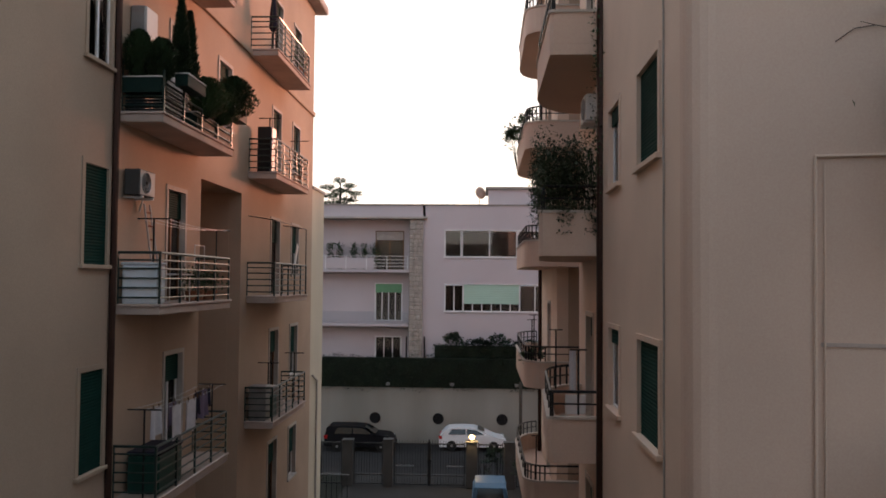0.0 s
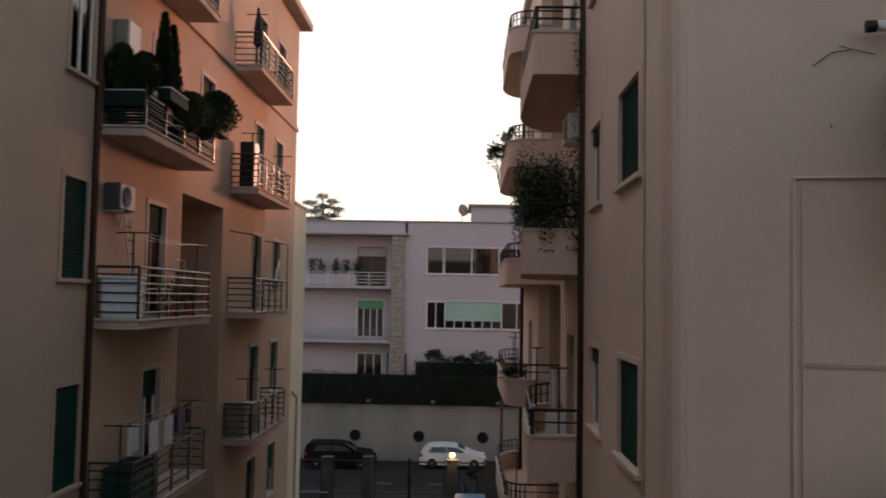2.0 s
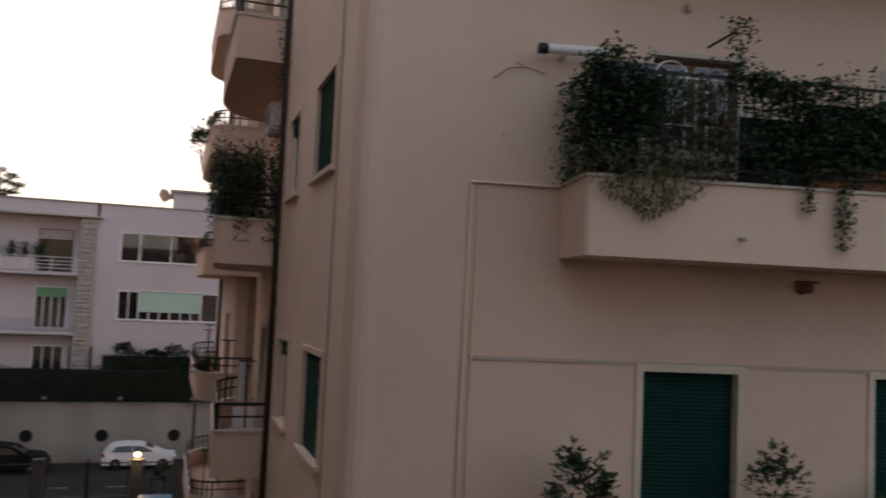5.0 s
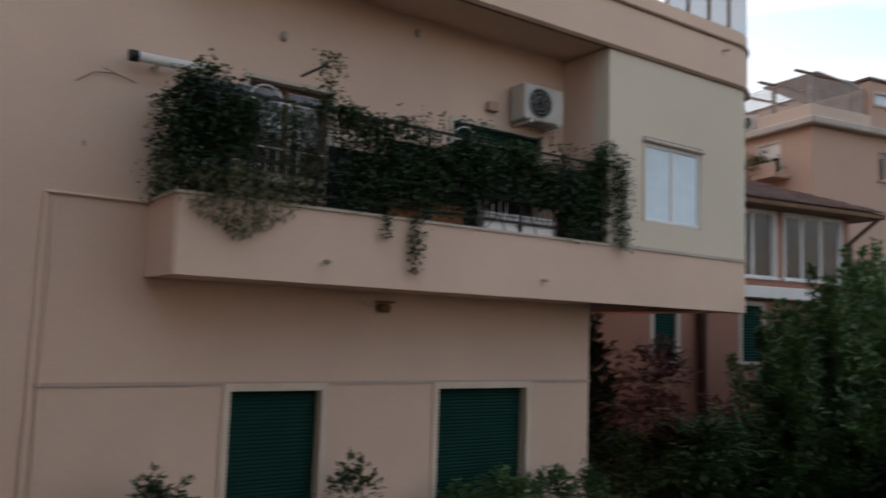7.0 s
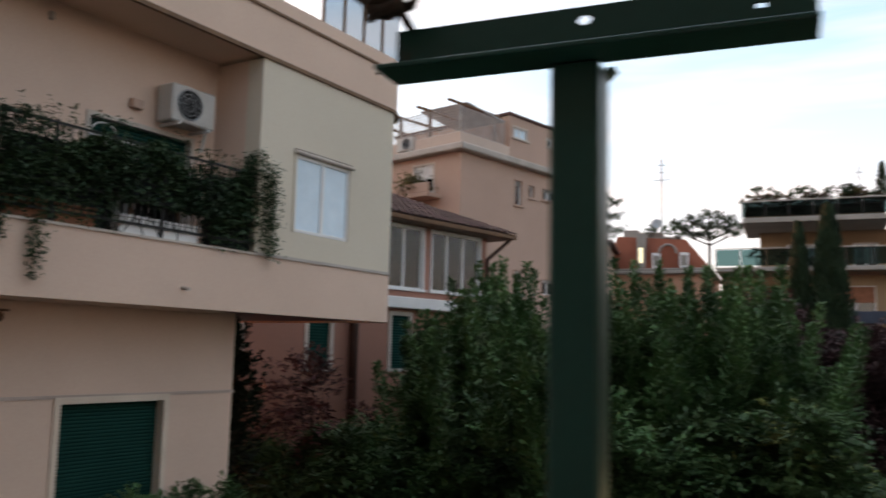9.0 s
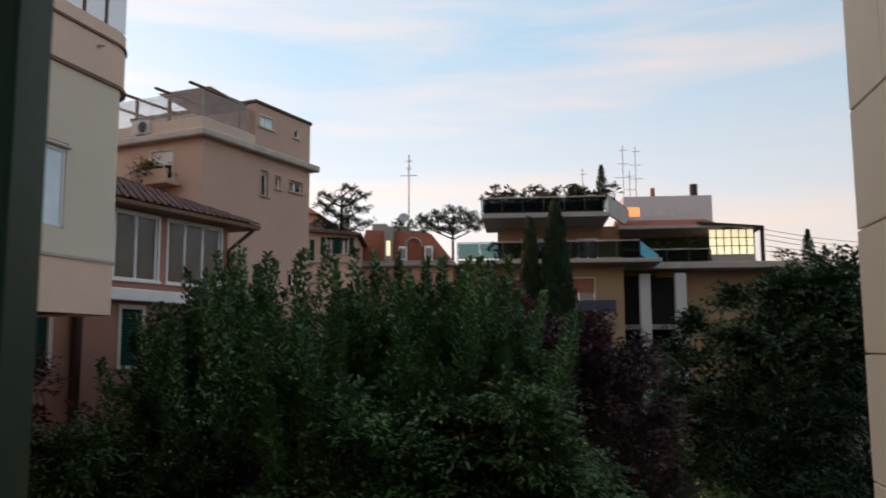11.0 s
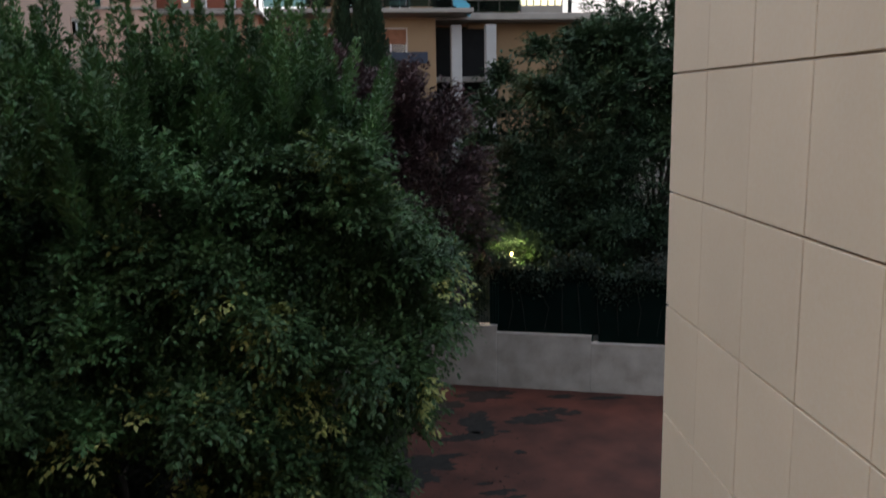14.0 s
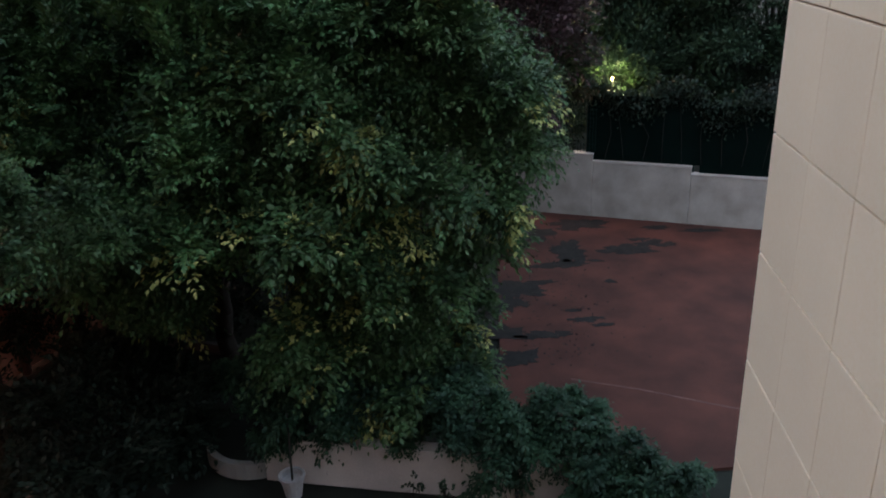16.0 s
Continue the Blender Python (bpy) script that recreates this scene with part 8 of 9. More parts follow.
def west_balcony_things():
    F3, F2, F1, F4 = 13.42, 9.82, 6.23, 17.01
    x1 = LX + 0.83
    # third balcony: planters and clipped shrubs
    planter_box(x1 - 0.02, x1 + 0.24, 15.70, 16.72, F3 + 0.62, F3 + 0.86, MAT["rail_green"], "dark planter box with a pale rim hung on the rail")
    planter_box(x1 - 0.02, x1 + 0.24, 18.75, 19.75, F3 + 0.62, F3 + 0.86, MAT["rail_green"], "dark planter box with a pale rim hung on the rail")
    planter_box(LX + 0.04, x1 - 0.06, 15.12, 15.40, F3 + 0.36, F3 + 0.66, MAT["rail_green"], "long dark planter box on the balcony's side rail")
    planter_box(LX + 0.35, x1 - 0.06, 17.1, 19.3, F3 + 0.0, F3 + 0.4, MAT["rail_green"], "long dark planter box on the balcony floor")
    conical("clipped_shrub", LX + 0.28, 15.27, F3 + 0.58, 0.27, 0.95, MAT["hedge"], 201, "round dark conifer in the side planter", round_top=True)
    conical("clipped_shrub", LX + 0.70, 15.30, F3 + 0.58, 0.25, 0.80, MAT["hedge"], 202, "round dark conifer in the side planter", round_top=True)
    conical("cypress_shrub", x1 + 0.04, 15.82, F3 + 0.78, 0.22, 1.55, MAT["cypress"], 203, "slender dark cypress in the planter box")
    conical("cypress_shrub", x1 + 0.06, 16.22, F3 + 0.78, 0.21, 1.42, MAT["cypress"], 204, "slender dark cypress in the planter box")
    conical("clipped_shrub", x1 - 0.05, 17.6, F3 + 0.35, 0.42, 0.85, MAT["ivy"], 205, "loose dark shrub in the floor planter", round_top=True)
    conical("clipped_shrub", x1 - 0.05, 18.5, F3 + 0.35, 0.42, 0.75, MAT["ivy"], 206, "loose dark shrub in the floor planter", round_top=True)
    conical("loose_shrub", x1 + 0.08, 19.22, F3 + 0.66, 0.46, 0.95, MAT["hedge"], 207, "large uneven dark shrub in the hung planter", n=7000, size=0.07, round_top=True)
    conical("loose_shrub", x1 + 0.02, 18.75, F3 + 0.60, 0.34, 0.72, MAT["hedge"], 208, "smaller dark shrub beside the large one", n=3500, size=0.07, round_top=True)
    c = thing("storage_cabinet", (LX + 0.25, 15.75, F3), "tall blue-grey storage cabinet with a pale door", "cabinet")
    part("body", MB().box(LX + 0.02, LX + 0.30, 15.44, 16.0, F3, F3 + 2.12, 0.015), MAT["grey_metal"], c)
    part("door", MB().box(LX + 0.302, LX + 0.335, 15.45, 15.98, F3 + 0.05, F3 + 2.1, 0.006), MAT["white"], c)
    c = thing("storage_cabinet", (LX + 0.2, 16.75, F3), "lower white plastic cabinet", "cabinet")
    part("body", MB().box(LX + 0.02, LX + 0.42, 16.4, 17.1, F3, F3 + 1.75, 0.015), MAT["white"], c)
    sc = thing("rail_screen", (LX + 0.4, 15.22, F3), "dark slatted screen tied behind the balcony's side rail", "screen")
    for i in range(6):
        part("slat", MB().box(LX + 0.05, LX + 0.77, 15.215, 15.23, F3 + 0.02 + i * 0.06, F3 + 0.065 + i * 0.06, 0.003), MAT["screen"], sc)
    for i in range(8):
        part("slat", MB().box(LX + 0.755, LX + 0.77, 15.24, 16.4, F3 + 0.02 + i * 0.075, F3 + 0.075 + i * 0.075, 0.003), MAT["screen"], sc)
    # second balcony: chest, ladder, small table
    b = thing("storage_chest", (LX + 0.4, 15.5, F2), "pale plastic storage chest behind the rail", "chest")
    part("body", MB().box(LX + 0.06, LX + 0.74, 15.22, 15.62, F2, F2 + 0.72, 0.025), MAT["curtain"], b)
    part("lid", MB().box(LX + 0.04, LX + 0.76, 15.2, 15.64, F2 + 0.724, F2 + 0.78, 0.02), MAT["curtain"], b)
    l = thing("step_ladder", (LX + 0.3, 16.1, F2), "folded aluminium step ladder with red treads leaning on the wall", "ladder")
    for dy in (0.0, 0.34):
        part("rail", MB().cyl((LX + 0.42, 16.0 + dy, F2), (LX + 0.10, 16.08 + dy * 0.8, F2 + 1.95), 0.022, 6), MAT["alloy"], l)
    for i in range(7):
        s = (i + 0.6) / 7.2
        part("tread", MB().cyl((LX + 0.42 - 0.32 * s, 16.0 + 0.08 * s, F2 + 1.95 * s), (LX + 0.42 - 0.32 * s, 16.34 + 0.02 * s, F2 + 1.95 * s), 0.018, 6), MAT["brick_red"] if i > 2 else MAT["alloy"], l)
    t = thing("folding_table", (LX + 0.4, 17.0, F2), "small white folding table on the balcony", "table")
    part("tabletop", MB().box(LX + 0.15, LX + 0.68, 16.6, 17.3, F2 + 0.55, F2 + 0.58, 0.008), MAT["white"], t)
    for x, y in ((0.2, 16.65), (0.63, 16.65), (0.2, 17.25), (0.63, 17.25)):
        part("leg", MB().cyl((LX + x, y, F2), (LX + x, y, F2 + 0.55), 0.012, 6), MAT["white"], t)
    for i, y in enumerate((17.7, 18.2, 18.75, 19.1)):
        p = thing("potted_plant", (LX + 0.5, y, F2), "small potted plant behind the balcony rail", "potted plant", "pots on the west balconies")
        part("pot", MB().lathe(LX + 0.5, y, [(0.09, F2), (0.13, F2 + 0.22), (0.11, F2 + 0.2)], 12), MAT["terracotta"], p)
        rng = np.random.default_rng(220 + i)
        q = rng.normal(0, 1, (220, 3)) * np.array([0.12, 0.12, 0.14]) + np.array([LX + 0.5, y, F2 + 0.45])
        part("foliage", leaf_mesh("foliage", q, rng.normal(0, 1, (220, 3)), 0.09, MAT["ivy"], rng), None, p)
    r = thing("drying_rack", (LX + 0.4, 18.9, F2), "thin white folding drying rack", "drying rack")
    part("frame", MB().tube([(LX + 0.25, 18.6, F2 + 0.02), (LX + 0.25, 18.6, F2 + 1.25), (LX + 0.25, 19.25, F2 + 1.25), (LX + 0.25, 19.25, F2 + 0.02)], 0.010, 5), MAT["white"], r)
    # lowest visible balcony: dark chest
    b = thing("storage_chest", (LX + 0.4, 15.7, F1), "dark green plastic storage chest", "chest")
    part("body", MB().box(LX + 0.12, LX + 0.74, 15.5, 16.7, F1, F1 + 0.72, 0.03), MAT["green_paint"], b)
    part("lid", MB().box(LX + 0.10, LX + 0.76, 15.48, 16.72, F1 + 0.724, F1 + 0.80, 0.03), MAT["dark_cloth"], b)
    # far balconies
    f = thing("canopy_frame", (LX + 0.7, 25.8, F2), "thin dark steel canopy frame around the balcony", "frame")
    for y in (23.75, 28.0):
        part("post", MB().cyl((x1 - 0.04, y, F2), (x1 - 0.04, y, F2 + 2.2), 0.016, 6), MAT["iron"], f)
        part("arm", MB().cyl((x1 - 0.04, y, F2 + 2.2), (LX, y, F2 + 2.32), 0.014, 6), MAT["iron"], f)
    part("beam", MB().cyl((x1 - 0.04, 23.75, F2 + 2.2), (x1 - 0.04, 28.0, F2 + 2.2), 0.016, 6), MAT["iron"], f)
    d = thing("leaning_board", (LX + 0.6, 27.4, F2), "white board leaning above the rail", "board")
    part("board", MB(Matrix.Translation((LX + 0.55, 27.3, F2 + 0.85)) @ Matrix.Rotation(radians(-32), 4, "X")).box(-0.012, 0.012, -0.12, 0.12, 0, 0.95, 0.005), MAT["white"], d)
    h = thing("tall_cabinet", (LX + 0.4, 24.1, F3), "dark tall cabinet with a pale side on the balcony", "cabinet")
    part("body", MB().box(LX + 0.2, LX + 0.60, 23.85, 24.35, F3, F3 + 1.35, 0.02), MAT["iron"], h)
    part("side", MB().box(LX + 0.602, LX + 0.635, 23.87, 24.33, F3 + 0.02, F3 + 1.33, 0.006), MAT["white"], h)
    u = thing("closed_parasol", (LX + 0.5, 24.3, F4), "closed dark parasol standing on the top balcony", "parasol")
    part("pole", MB().cyl((LX + 0.5, 24.3, F4), (LX + 0.5, 24.3, F4 + 1.9), 0.02, 8), MAT["iron"], u)
    part("cloth", MB().lathe(LX + 0.5, 24.3, [(0.05, F4 + 0.7), (0.13, F4 + 0.8), (0.11, F4 + 1.3), (0.04, F4 + 1.85), (0.01, F4 + 1.9)], 10), MAT["dark_cloth"], u)
    for i, (y, z) in enumerate(((27.7, F4), (27.2, F4), (27.5, F3))):
        q = conical("clipped_shrub", x1 - 0.2, y, z + 0.30, 0.17, 0.72, MAT["ivy"], 230 + i, "loose balcony plant at the rail", n=260, size=0.08, round_top=True)
        part("pot", MB().lathe(x1 - 0.2, y, [(0.12, z), (0.17, z + 0.36), (0.14, z + 0.34)], 12), MAT["terracotta"], q)
    for i, y in enumerate((24.0, 24.8, 25.5)):
        k = thing("storage_box", (LX + 0.4, y, F1), "dim storage box on the lower far balcony", "box", "boxes on the balcony")
        part("body", MB().box(LX + 0.1, LX + 0.6, y - 0.25, y + 0.25, F1, F1 + (1.0, 0.6, 0.8)[i], 0.02), (MAT["grey_metal"], MAT["green_paint"], MAT["cap"])[i], k)


west_balcony_things()


# ---- ivy balcony on the garden front ----
def ivy_balcony():
    rail = thing("balcony_railing", fpt(5.2, 0.85, 11.63), "dark iron balcony railing overgrown with ivy", "railing")
    for h in (0.12, 0.42, 1.10):
        part("bar", MB(MF).box(2.32, 8.28, 0.86, 0.885, 11.63 + h, 11.66 + h), MAT["iron"], rail)
        part("bar", MB(MF).box(2.32, 2.345, 0.0, 0.86, 11.63 + h, 11.66 + h), MAT["iron"], rail)
    for i in range(9):
        u = 2.33 + i * 0.735
        part("post", MB(MF).box(u, u + 0.03, 0.855, 0.89, 11.63, 12.78), MAT["iron"], rail)
    for i in range(60):
        u = 2.42 + i * 0.098
        part("baluster", MB(MF).box(u, u + 0.012, 0.866, 0.878, 11.78, 12.73), MAT["iron"], rail)
    for u0, u1, z0, z1 in ((2.40, 2.85, 11.66, 12.6), (3.95, 4.70, 11.66, 12.35), (4.72, 6.02, 11.66, 12.55), (6.05, 7.40, 12.02, 12.5), (7.45, 8.25, 11.66, 12.6)):
        part("screen", MB(MF).box(u0, u1, 0.835, 0.845, z0, z1), MAT["screen"], rail, "dark teal screening cloth")
    for z in (11.70, 11.86):
        part("plank", MB(MF).box(3.2, 4.3, 0.80, 0.83, z, z + 0.09, 0.006), MAT["trellis"], rail, "weathered plank")
    lat = thing("trellis_panel", fpt(2.75, 0.6, 12.3), "blue-grey diagonal lattice panel behind the ivy", "trellis")
    part("frame", MB(MF).box(2.44, 3.10, 0.60, 0.63, 12.86, 12.90).box(2.44, 3.10, 0.60, 0.63, 12.10, 12.14).box(2.44, 2.48, 0.60, 0.63, 12.14, 12.86).box(3.06, 3.10, 0.60, 0.63, 12.14, 12.86), MAT["blue_slat"], lat)
    for i in range(7):
        for sg in (-1, 1):
            c0 = 2.48 + i * 0.1
            p, q = (c0, 12.14), (c0 + sg * 0.5, 12.86)
            if 2.46 <= q[0] <= 3.08:
                part("slat", MB(MF).cyl((p[0], 0.615 + 0.008 * sg, p[1]), (q[0], 0.615 + 0.008 * sg, q[1]), 0.012, 5), MAT["blue_slat"], lat)
    part("cloth", MB(MF).box(2.48, 3.06, 0.64, 0.646, 12.14, 12.86), MAT["blue_slat"], lat, "grey-blue cloth behind the lattice")
    rng = np.random.default_rng(21)
    n = 44000
    u = rng.uniform(2.24, 8.62, n)
    top = 12.72 + 0.10 * np.sin(u * 3.1) + 0.08 * np.sin(u * 7.7 + 1) + 0.28 * np.exp(-((u - 8.35) / 0.3) ** 2) + 0.30 * np.exp(-((u - 3.85) / 0.16) ** 2) + 0.12 * np.exp(-((u - 2.5) / 0.4) ** 2) - 0.10 * np.exp(-((u - 6.9) / 0.5) ** 2)
    s = rng.beta(1.5, 1.05, n)
    z = 11.60 + s * (top - 11.60)
    v = 0.87 + rng.normal(0, 0.10, n)
    dens = 0.35 + 0.65 * np.clip((np.sin(u * 5.1 + z * 3.3) + np.sin(u * 2.3 - z * 6.1 + 1.2) + 1.0) / 2, 0, 1)
    dens *= np.where((u > 3.05) & (u < 4.0), 0.40, 1.0) * np.where((u > 6.05) & (u < 7.45) & (z < 12.0), 0.0, 1.0)
    dens *= np.where(u > 7.95, 1.6, 1.0) * np.where(u < 3.0, 1.5, 1.0)
    keep = rng.random(n) < dens
    u, v, z = u[keep], v[keep], z[keep]
    # the side return and the hanging trails
    def trail(c, w, z0, z1, k):
        return rng.normal(c, w, k), 0.97 + rng.uniform(0, 0.08, k), rng.uniform(z0, z1, k)
    for c, w, z0, z1, k in ((5.05, 0.05, 11.0, 11.65, 240), (4.66, 0.04, 11.35, 11.65, 60), (8.52, 0.09, 11.55, 12.9, 420), (2.30, 0.07, 11.75, 12.85, 420), (3.85, 0.09, 12.7, 13.36, 260), (5.9, 0.12, 12.6, 12.95, 120), (7.4, 0.10, 12.55, 12.9, 90)):
        a, b, c2 = trail(c, w, z0, z1, k)
        u, v, z = np.r_[u, a], np.r_[v, b], np.r_[z, c2]
    a = rng.uniform(0.05, 0.9, 1500)
    u, v, z = np.r_[u, 2.30 + rng.normal(0, 0.07, 1500)], np.r_[v, a], np.r_[z, rng.uniform(11.6, 12.75, 1500)]
    # loose shoots over the top edge
    for k in range(80):
        c = rng.uniform(2.2, 8.5)
        h = rng.uniform(0.1, 0.42)
        m = 11
        q = np.linspace(0, 1, m)
        u, v, z = np.r_[u, c + q * rng.normal(0, 0.12)], np.r_[v, 0.87 + q * rng.normal(0, 0.1)], np.r_[z, 12.6 + q * h]
    P = np.array([tuple(MF @ Vector(t)) for t in zip(u, v, z)])
    d = rng.normal(0, 0.7, P.shape) + np.array([FO[0], FO[1], -0.5])
    ivy = thing("ivy", fpt(5.2, 0.9, 11.63), "dense dark green ivy grown over the balcony railing", "ivy")
    part("leaves", leaf_mesh("leaves", P, d, 0.052, MAT["ivy"], rng, aspect=0.8), None, ivy)
    for k in range(26):
        c = rng.uniform(2.3, 8.4)
        pts = [(c + 0.12 * math.sin(i * 0.9 + k), 0.90 + 0.02 * math.sin(i * 2.0 + k), 11.62 + i * 0.13) for i in range(9)]
        part("stem", MB(MF).tube(pts, 0.007, 4), MAT["bark"], ivy)
    # pale trailing plant
    k = 1500
    a = rng.uniform(0, 1, k)
    cu = 2.92 + rng.normal(0, 0.34, k)
    P = np.array([tuple(MF @ Vector((cu[i], 0.96 + rng.uniform(-0.05, 0.16), 11.95 - a[i] * (0.75 - 0.5 * abs(cu[i] - 2.92))))) for i in range(k)])
    t = thing("trailing_plant", fpt(2.92, 0.98, 11.63), "pale olive trailing plant hanging over the parapet", "trailing plant")
    part("leaves", leaf_mesh("leaves", P, rng.normal(0, 0.5, (k, 3)) + np.array([0, 0, -0.8]), 0.065, MAT["trail"], rng, aspect=0.3), None, t)
    for i in range(7):
        c = 2.58 + i * 0.11
        part("stem", MB(MF).tube([(c, 0.88, 11.66), (c + 0.02, 0.98, 11.80), (c + 0.04, 1.03, 11.62), (c + 0.03, 1.02, 11.35)], 0.005, 4), MAT["bark"], t)
    for i, (u0, u1, m) in enumerate(((6.16, 6.74, "white"), (6.80, 7.36, "white"), (4.75, 5.25, "terracotta"), (5.35, 5.85, "terracotta"))):
        b = thing("planter_box", fpt((u0 + u1) / 2, 0.72, 11.63), "oblong pale planter trough on the parapet" if m != "terracotta" else "oblong clay planter trough on the parapet", "planter", "troughs on the parapet")
        part("trough", MB(MF).box(u0, u1, 0.70, 0.85, 11.632, 11.83, 0.012), MAT[m], b)
        part("lip", MB(MF).box(u0 - 0.012, u1 + 0.012, 0.69, 0.858, 11.832, 11.87, 0.008), MAT[m], b)
    for c, w in ((3.52, 0.22), (6.42, 0.2)):
        g = thing("window_grille", fpt(c, 0.06, 12.9), "pale iron grille with an arched top on a balcony door", "grille", "grilles on the balcony doors")
        for i in range(9):
            uu = c - w + i * w * 0.6
            part("bar", MB(MF).cyl((uu, 0.06, 10.98), (uu, 0.06, 12.95), 0.008, 5), MAT["white"], g)
        for zz in (11.7, 12.4, 12.95):
            part("bar", MB(MF).cyl((c - w, 0.06, zz), (c + w * 3.8, 0.06, zz), 0.009, 5), MAT["white"], g)
        part("arch", MB(MF).tube([(c + 0.2 * math.cos(i * math.pi / 10), 0.065, 12.95 + 0.18 * math.sin(i * math.pi / 10)) for i in range(11)], 0.011, 5), MAT["white"], g)
    r = thing("awning_roller", fpt(2.6, 0.16, 13.1), "white rolled awning tube with a black end cap on the wall", "awning")
    part("tube", MB(MF).cyl((2.02, 0.2, 13.10), (2.78, 0.2, 13.115), 0.055, 14), MAT["white"], r)
    part("end_cap", MB(MF).cyl((1.92, 0.2, 13.098), (2.015, 0.2, 13.10), 0.062, 14), MAT["iron"], r)
    for uu in (2.2, 2.65):
        part("bracket", MB(MF).box(uu, uu + 0.05, 0.0, 0.17, 13.05, 13.12, 0.006), MAT["white"], r)
    br = thing("bare_branch", fpt(1.6, 0.03, 13.0), "thin dry creeper stem clinging to the wall", "creeper")
    part("stem", MB(MF).tube([(2.05, 0.03, 12.86), (1.84, 0.03, 12.92), (1.64, 0.02, 12.90), (1.46, 0.02, 12.77)], 0.005, 5).tube([(1.84, 0.03, 12.92), (1.70, 0.02, 12.97)], 0.004, 5), MAT["pipe"], br)
    w = thing("junction_box", fpt(6.89, 0.04, 13.5), "small brown junction box on the balcony wall", "junction box")
    part("box", MB(MF).box(6.80, 6.98, 0.0, 0.09, 13.44, 13.57, 0.012), MAT["pink"], w)
    l = thing("wall_lamp", fpt(5.2, 0.1, 10.6), "small dark wall lamp under the balcony", "wall lamp")
    part("body", MB(MF).box(5.14, 5.30, 0.0, 0.14, 10.55, 10.66, 0.03), MAT["wood"], l)
    part("shade", MB(MF).box(5.12, 5.32, 0.02, 0.19, 10.665, 10.69, 0.008), MAT["wood"], l)
    cb = MB(MF).tube(sagging_line((4.9, 0.012, 10.68), (5.1, 0.012, 10.62), 0.02, 4), 0.008, 4)
    part("cable", cb, MAT["cap"], l)
    dr = thing("iron_bracket", fpt(3.86, 0.4, 13.24), "short dark bracket arm above the ivy", "bracket")
    part("arm", MB(MF).cyl((3.72, 0.55, 13.16), (3.86, 0.87, 13.24), 0.016, 6), MAT["iron"], dr)


ivy_balcony()
for i, (u, r, h, m) in enumerate(((2.42, 0.36, 1.62, "ivy"), (4.62, 0.36, 1.52, "ivy"), (6.1, 0.40, 1.28, "leaf"), (6.9, 0.44, 1.36, "leaf"), (7.7, 0.44, 1.30, "leaf"), (8.4, 0.40, 1.26, "leaf"))):
    x, y = fpt(u, 0.60)
    bush("balcony_shrub", (x, y, 7.2), (r, 0.30, h / 2), 2200, 0.055, MAT[m], 120 + i, "leafy shrub on the lower balcony", group="shrubs on the lower balcony")
    part("planter", MB(MF).box(u - 0.3, u + 0.3, 0.42, 0.78, 7.2, 7.5, 0.015), MAT["terracotta"], bpy.data.objects["balcony_shrub" + (".%03d" % i if i else "")])


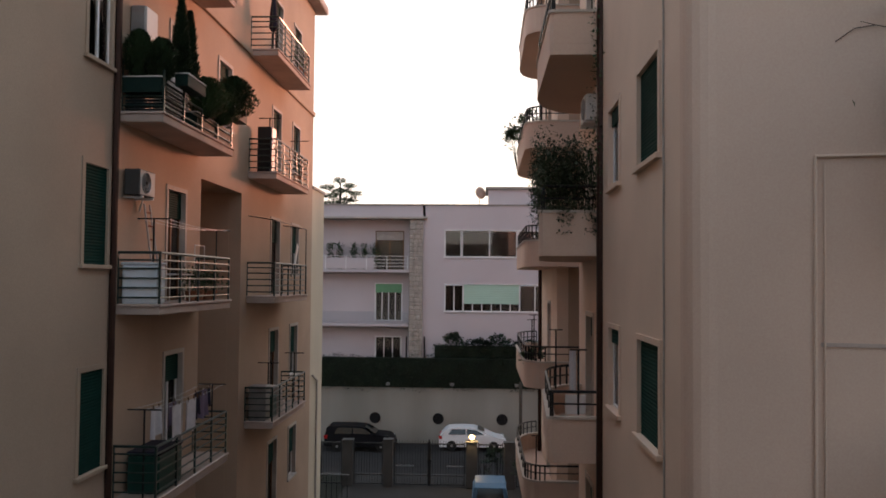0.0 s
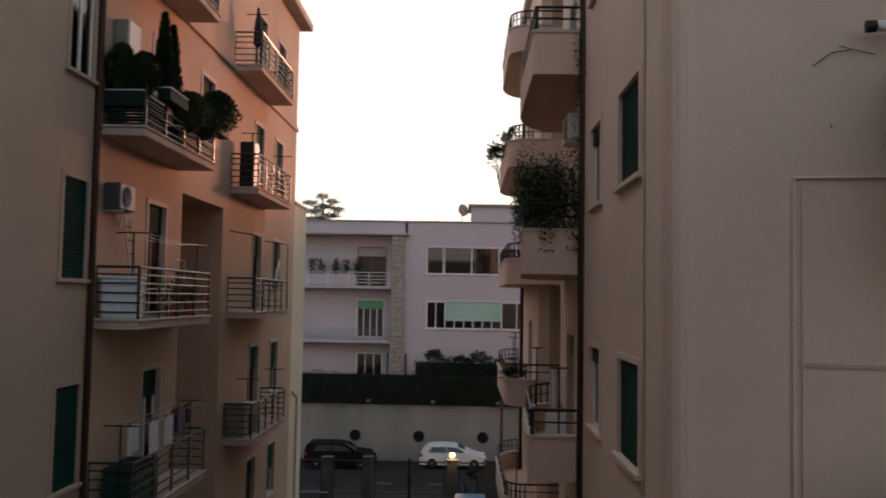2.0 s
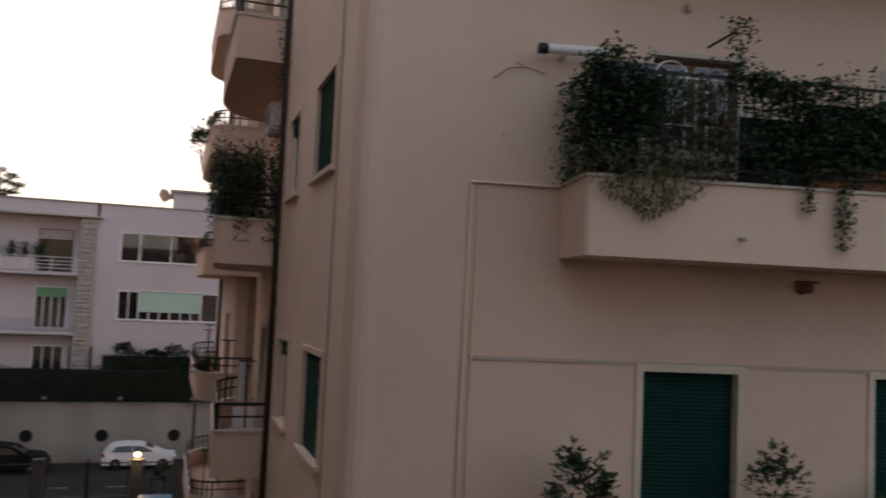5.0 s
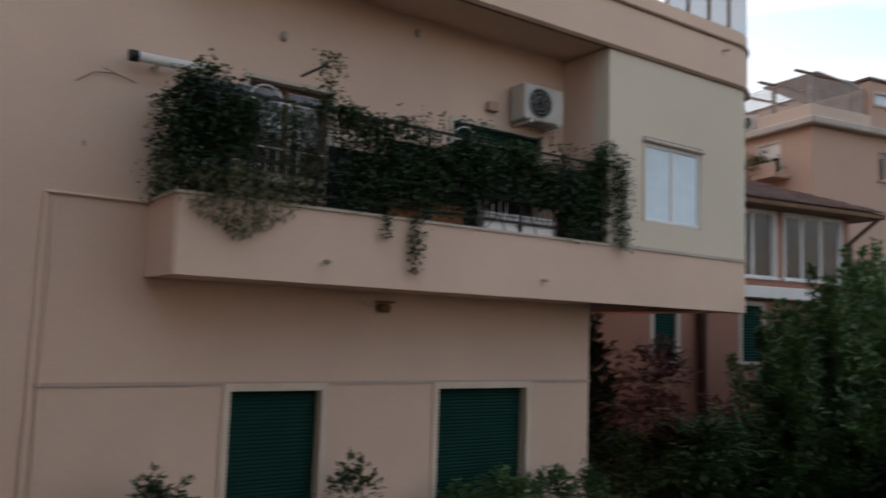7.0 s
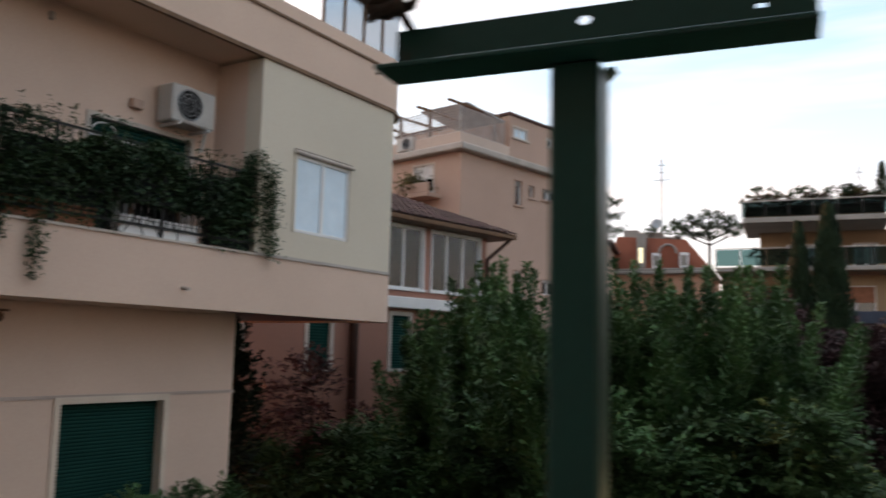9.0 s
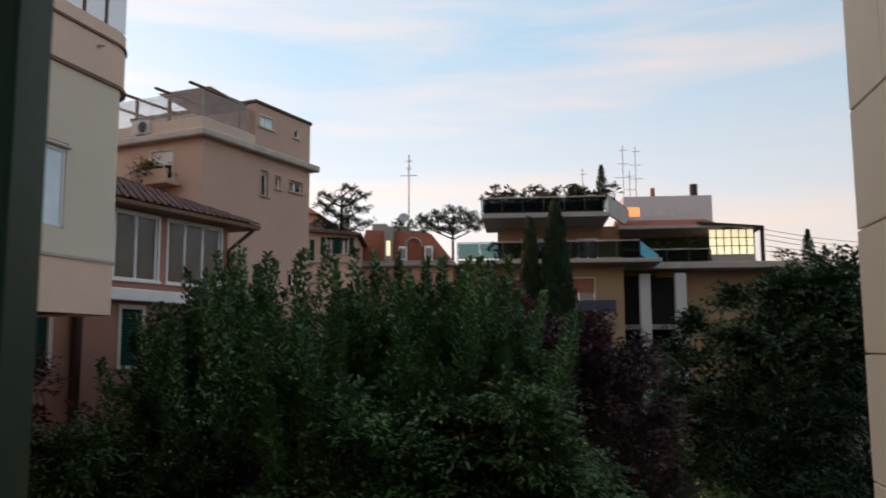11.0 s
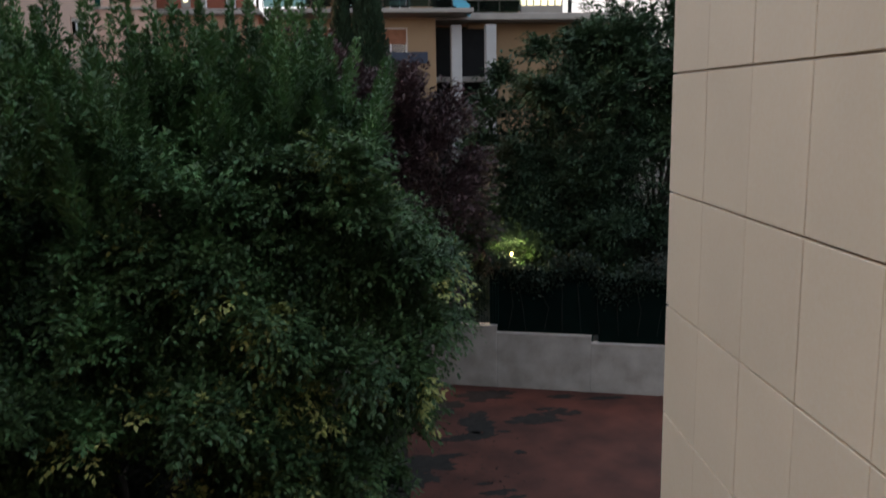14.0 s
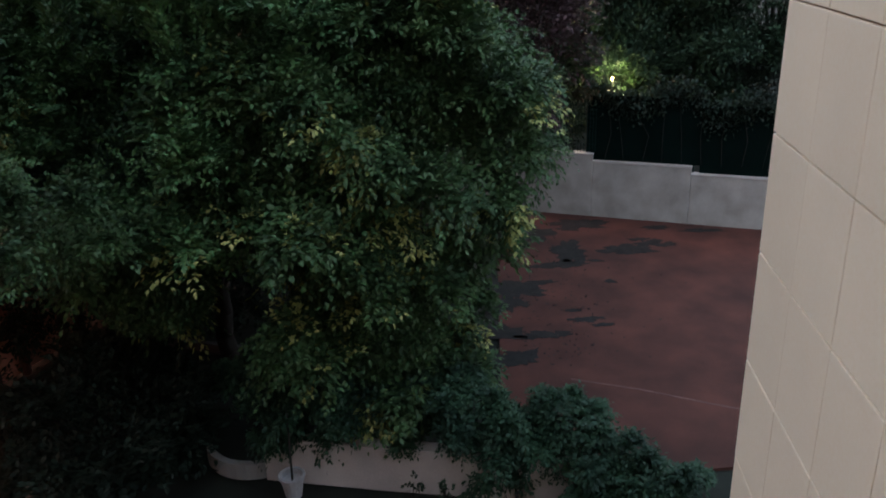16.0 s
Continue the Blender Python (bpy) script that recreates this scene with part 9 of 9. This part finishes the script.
# ---- plants and fittings on the rounded balconies ----
def east_balcony_things():
    rng = np.random.default_rng(77)
    n = 9500
    P = np.stack([rng.normal(1.56, 0.38, n), rng.uniform(15.0, 17.6, n), 12.25 + rng.normal(0, 0.42, n)], 1)
    P[:, 0] = np.maximum(P[:, 0], 1.02 + 0.14 * np.abs(rng.normal(0, 1, n)))
    P = P[(P[:, 2] > 11.4) & (P[:, 2] < 13.1 + 0.15 * np.sin(P[:, 0] * 7)) & (P[:, 0] < 2.3)]
    b = thing("balcony_plants", (1.6, 16, 11.6), "mass of dark leafy climbing plants filling a rounded balcony", "climbing plant")
    for c in (1.5, 1.62, 2.0, 2.12):
        Q = np.stack([c + rng.normal(0, 0.06, 40), np.full(40, 15.05), rng.uniform(11.15, 11.7, 40)], 1)
        P = np.vstack([P, Q])
    part("foliage", leaf_mesh("foliage", P, rng.normal(0, 1, P.shape), 0.068, MAT["olive"], rng, aspect=0.6), None, b)
    mb = MB()
    for i in range(12):
        x, y = 1.45 + 0.06 * i, 15.3 + 0.17 * (i % 5)
        mb.tube([(x, y, 10.97), (x + 0.05, y, 11.9), (x - 0.03, y + 0.05, 12.7)], 0.010, 5)
    part("stem", mb, MAT["bark"], b)
    m = 420
    z = rng.uniform(11.6, 16.5, m)
    Q = np.stack([2.12 + rng.normal(0, 0.06, m), 15.02 + rng.normal(0, 0.09, m), z], 1)
    iv = thing("creeper", (2.15, 15.0, 11.6), "dark creeper climbing along the downpipe", "creeper")
    part("leaves", leaf_mesh("leaves", Q, rng.normal(0, 0.8, (m, 3)), 0.065, MAT["ivy"], rng, aspect=0.7), None, iv)
    for i, (x, y, z, r, h, cnt) in enumerate(((1.45, 33.0, 14.66, 0.45, 2.0, 1800), (1.62, 27.2, 14.66, 0.3, 1.3, 700), (1.75, 26.6, 7.25, 0.35, 0.85, 800), (1.8, 17.4, 3.65, 0.4, 1.2, 800), (2.2, 28.8, 10.97, 0.3, 1.1, 500))):
        bush("balcony_shrub", (x, y, z), (r, r, h / 2), cnt, 0.10, MAT["ivy"], 150 + i, "dark potted shrub on a rounded balcony", group="shrubs on the rounded balconies")
    c = thing("garden_chair", (1.9, 16.2, 7.25), "pale plastic chair on the rounded balcony", "chair")
    part("seat", MB().box(1.7, 2.1, 16.0, 16.4, 7.67, 7.70, 0.01), MAT["white"], c)
    part("backrest", MB().box(1.7, 2.1, 16.4, 16.43, 7.72, 8.10, 0.01), MAT["white"], c)
    for x, y in ((1.73, 16.03), (2.07, 16.03), (1.73, 16.37), (2.07, 16.37)):
        part("leg", MB().cyl((x, y, 7.25), (x, y, 7.67), 0.018, 6), MAT["white"], c)
    p = thing("hanging_towel", (1.72, 15.2, 8.6), "pale towel hanging from a clothesline post", "towel")
    part("cloth", MB().strip([(1.66, 15.21), (1.70, 15.235), (1.74, 15.215), (1.78, 15.24)], 0.01, 8.30, 9.05), MAT["white_cloth"], p)


east_balcony_things()


# ---- plants and wires on the far terraces ----
def far_terraces():
    rng = np.random.default_rng(91)
    for i in range(13):
        y = 1.5 - i * 0.62
        h = rng.uniform(0.35, 0.9)
        bush("terrace_plant", (49.6, y, 18.85), (0.4, 0.35, h / 2), 220, 0.17, MAT["dry"] if i % 3 == 0 else MAT["ivy"], 300 + i, "potted plant along the roof terrace planters", group="plants on the roof terrace")
    n = 5200
    P = np.stack([rng.uniform(49.2, 49.9, n), rng.uniform(-5.3, 1.7, n), 18.2 + rng.uniform(0, 1, n) ** 0.8 * 1.0], 1)
    P[:, 2] += 0.18 * np.sin(P[:, 1] * 2.7) + 0.1 * np.sin(P[:, 1] * 7.1)
    hd = thing("terrace_hedge", (49.5, -1.8, 18.05), "uneven russet hedge along the roof terrace rail", "hedge")
    part("foliage", leaf_mesh("foliage", P, rng.normal(0, 1, (n, 3)) + np.array([-0.4, 0, 0.4]), 0.17, MAT["russet"], rng), None, hd)
    part("trough", MB().box(49.3, 49.8, -5.3, 1.7, 18.05, 18.4, 0.02), MAT["wood"], hd)
    conical("terrace_cypress", 50.2, -5.3, 18.85, 0.42, 2.15, MAT["cypress"], 330, "slim cypress on the roof terrace", n=900, size=0.16)
    conical("terrace_cypress", 49.8, -3.6, 18.85, 0.55, 0.95, MAT["cypress"], 331, "round shrub on the roof terrace", n=600, size=0.16, round_top=True)
    for i in range(5):
        bush("terrace_plant", (49.2, 1.0 - i * 1.1, 15.3), (0.5, 0.4, 0.55), 260, 0.17, MAT["ivy"], 340 + i, "leafy plant on the middle terrace", group="plants on the middle terrace")
    for i in range(4):
        bush("terrace_plant", (52.4, -7.6 - i * 1.1, 15.3), (0.6, 0.4, 0.7), 260, 0.18, MAT["ivy"], 350 + i, "leafy plant in the deep loggia", group="plants in the loggia")
    w = thing("overhead_wires", (52.5, -16, 16.5), "thin overhead wires from the far house", "wires")
    for z0, z1 in ((17.3, 17.2), (17.0, 16.9), (16.7, 16.6), (16.3, 16.5), (16.0, 16.2)):
        part("wire", MB().tube(sagging_line((52.2, -15.1, z0), (60, -27.0, z1), 0.25, 8), 0.018, 4), MAT["iron"], w)
    conical("terrace_cypress", 52.5, -17.7, 15.1, 0.5, 2.1, MAT["cypress"], 332, "slim cypress at the end of the far terrace", n=900, size=0.17)
    bush("terrace_plant", (52.5, -16.5, 15.1), (1.0, 0.6, 0.5), 500, 0.17, MAT["ivy"], 333, "low shrub at the end of the far terrace")
    b = thing("blue_awning", (48.8, -4.0, 13.0), "blue cloth hanging over a balcony rail", "cloth")
    part("cloth", MB().box(49.86, 49.90, -5.9, -3.2, 12.35, 13.0, 0.01), MAT["blue_cloth"], b)


far_terraces()


def cypress(x, y, top, r, seed):
    rng = np.random.default_rng(seed)
    t = thing("cypress", (x, y, 0), "tall narrow dark cypress", "cypress", "pair of cypresses")
    n = 15000
    s = rng.uniform(0, 1, n) ** 0.8
    rad = r * np.minimum(1, (1 - s) * 3.2 + 0.04) ** 0.75 * np.minimum(1, s * 5 + 0.5)
    a = rng.uniform(0, 2 * math.pi, n)
    k = rad * np.sqrt(rng.uniform(0.1, 1.0, n)) * (1 + 0.14 * np.sin(a * 4 + s * 14) + 0.08 * np.sin(a * 9 - s * 31))
    pts = np.stack([x + k * np.cos(a), y + k * np.sin(a), 1.0 + s * (top - 1.0)], 1)
    d = np.stack([np.cos(a) * 0.6, np.sin(a) * 0.6, np.full(n, 1.4)], 1)
    part("crown", leaf_mesh("crown", pts, d, 0.24, MAT["cypress"], rng, aspect=0.4), None, t)
    part("trunk", MB().cyl((x, y, 0), (x, y, top * 0.8), 0.16, 8, 0.03), MAT["bark"], t)


for i, (x, y, z, r) in enumerate(CYPRESSES):
    cypress(x, y, z, r, 60 + i)
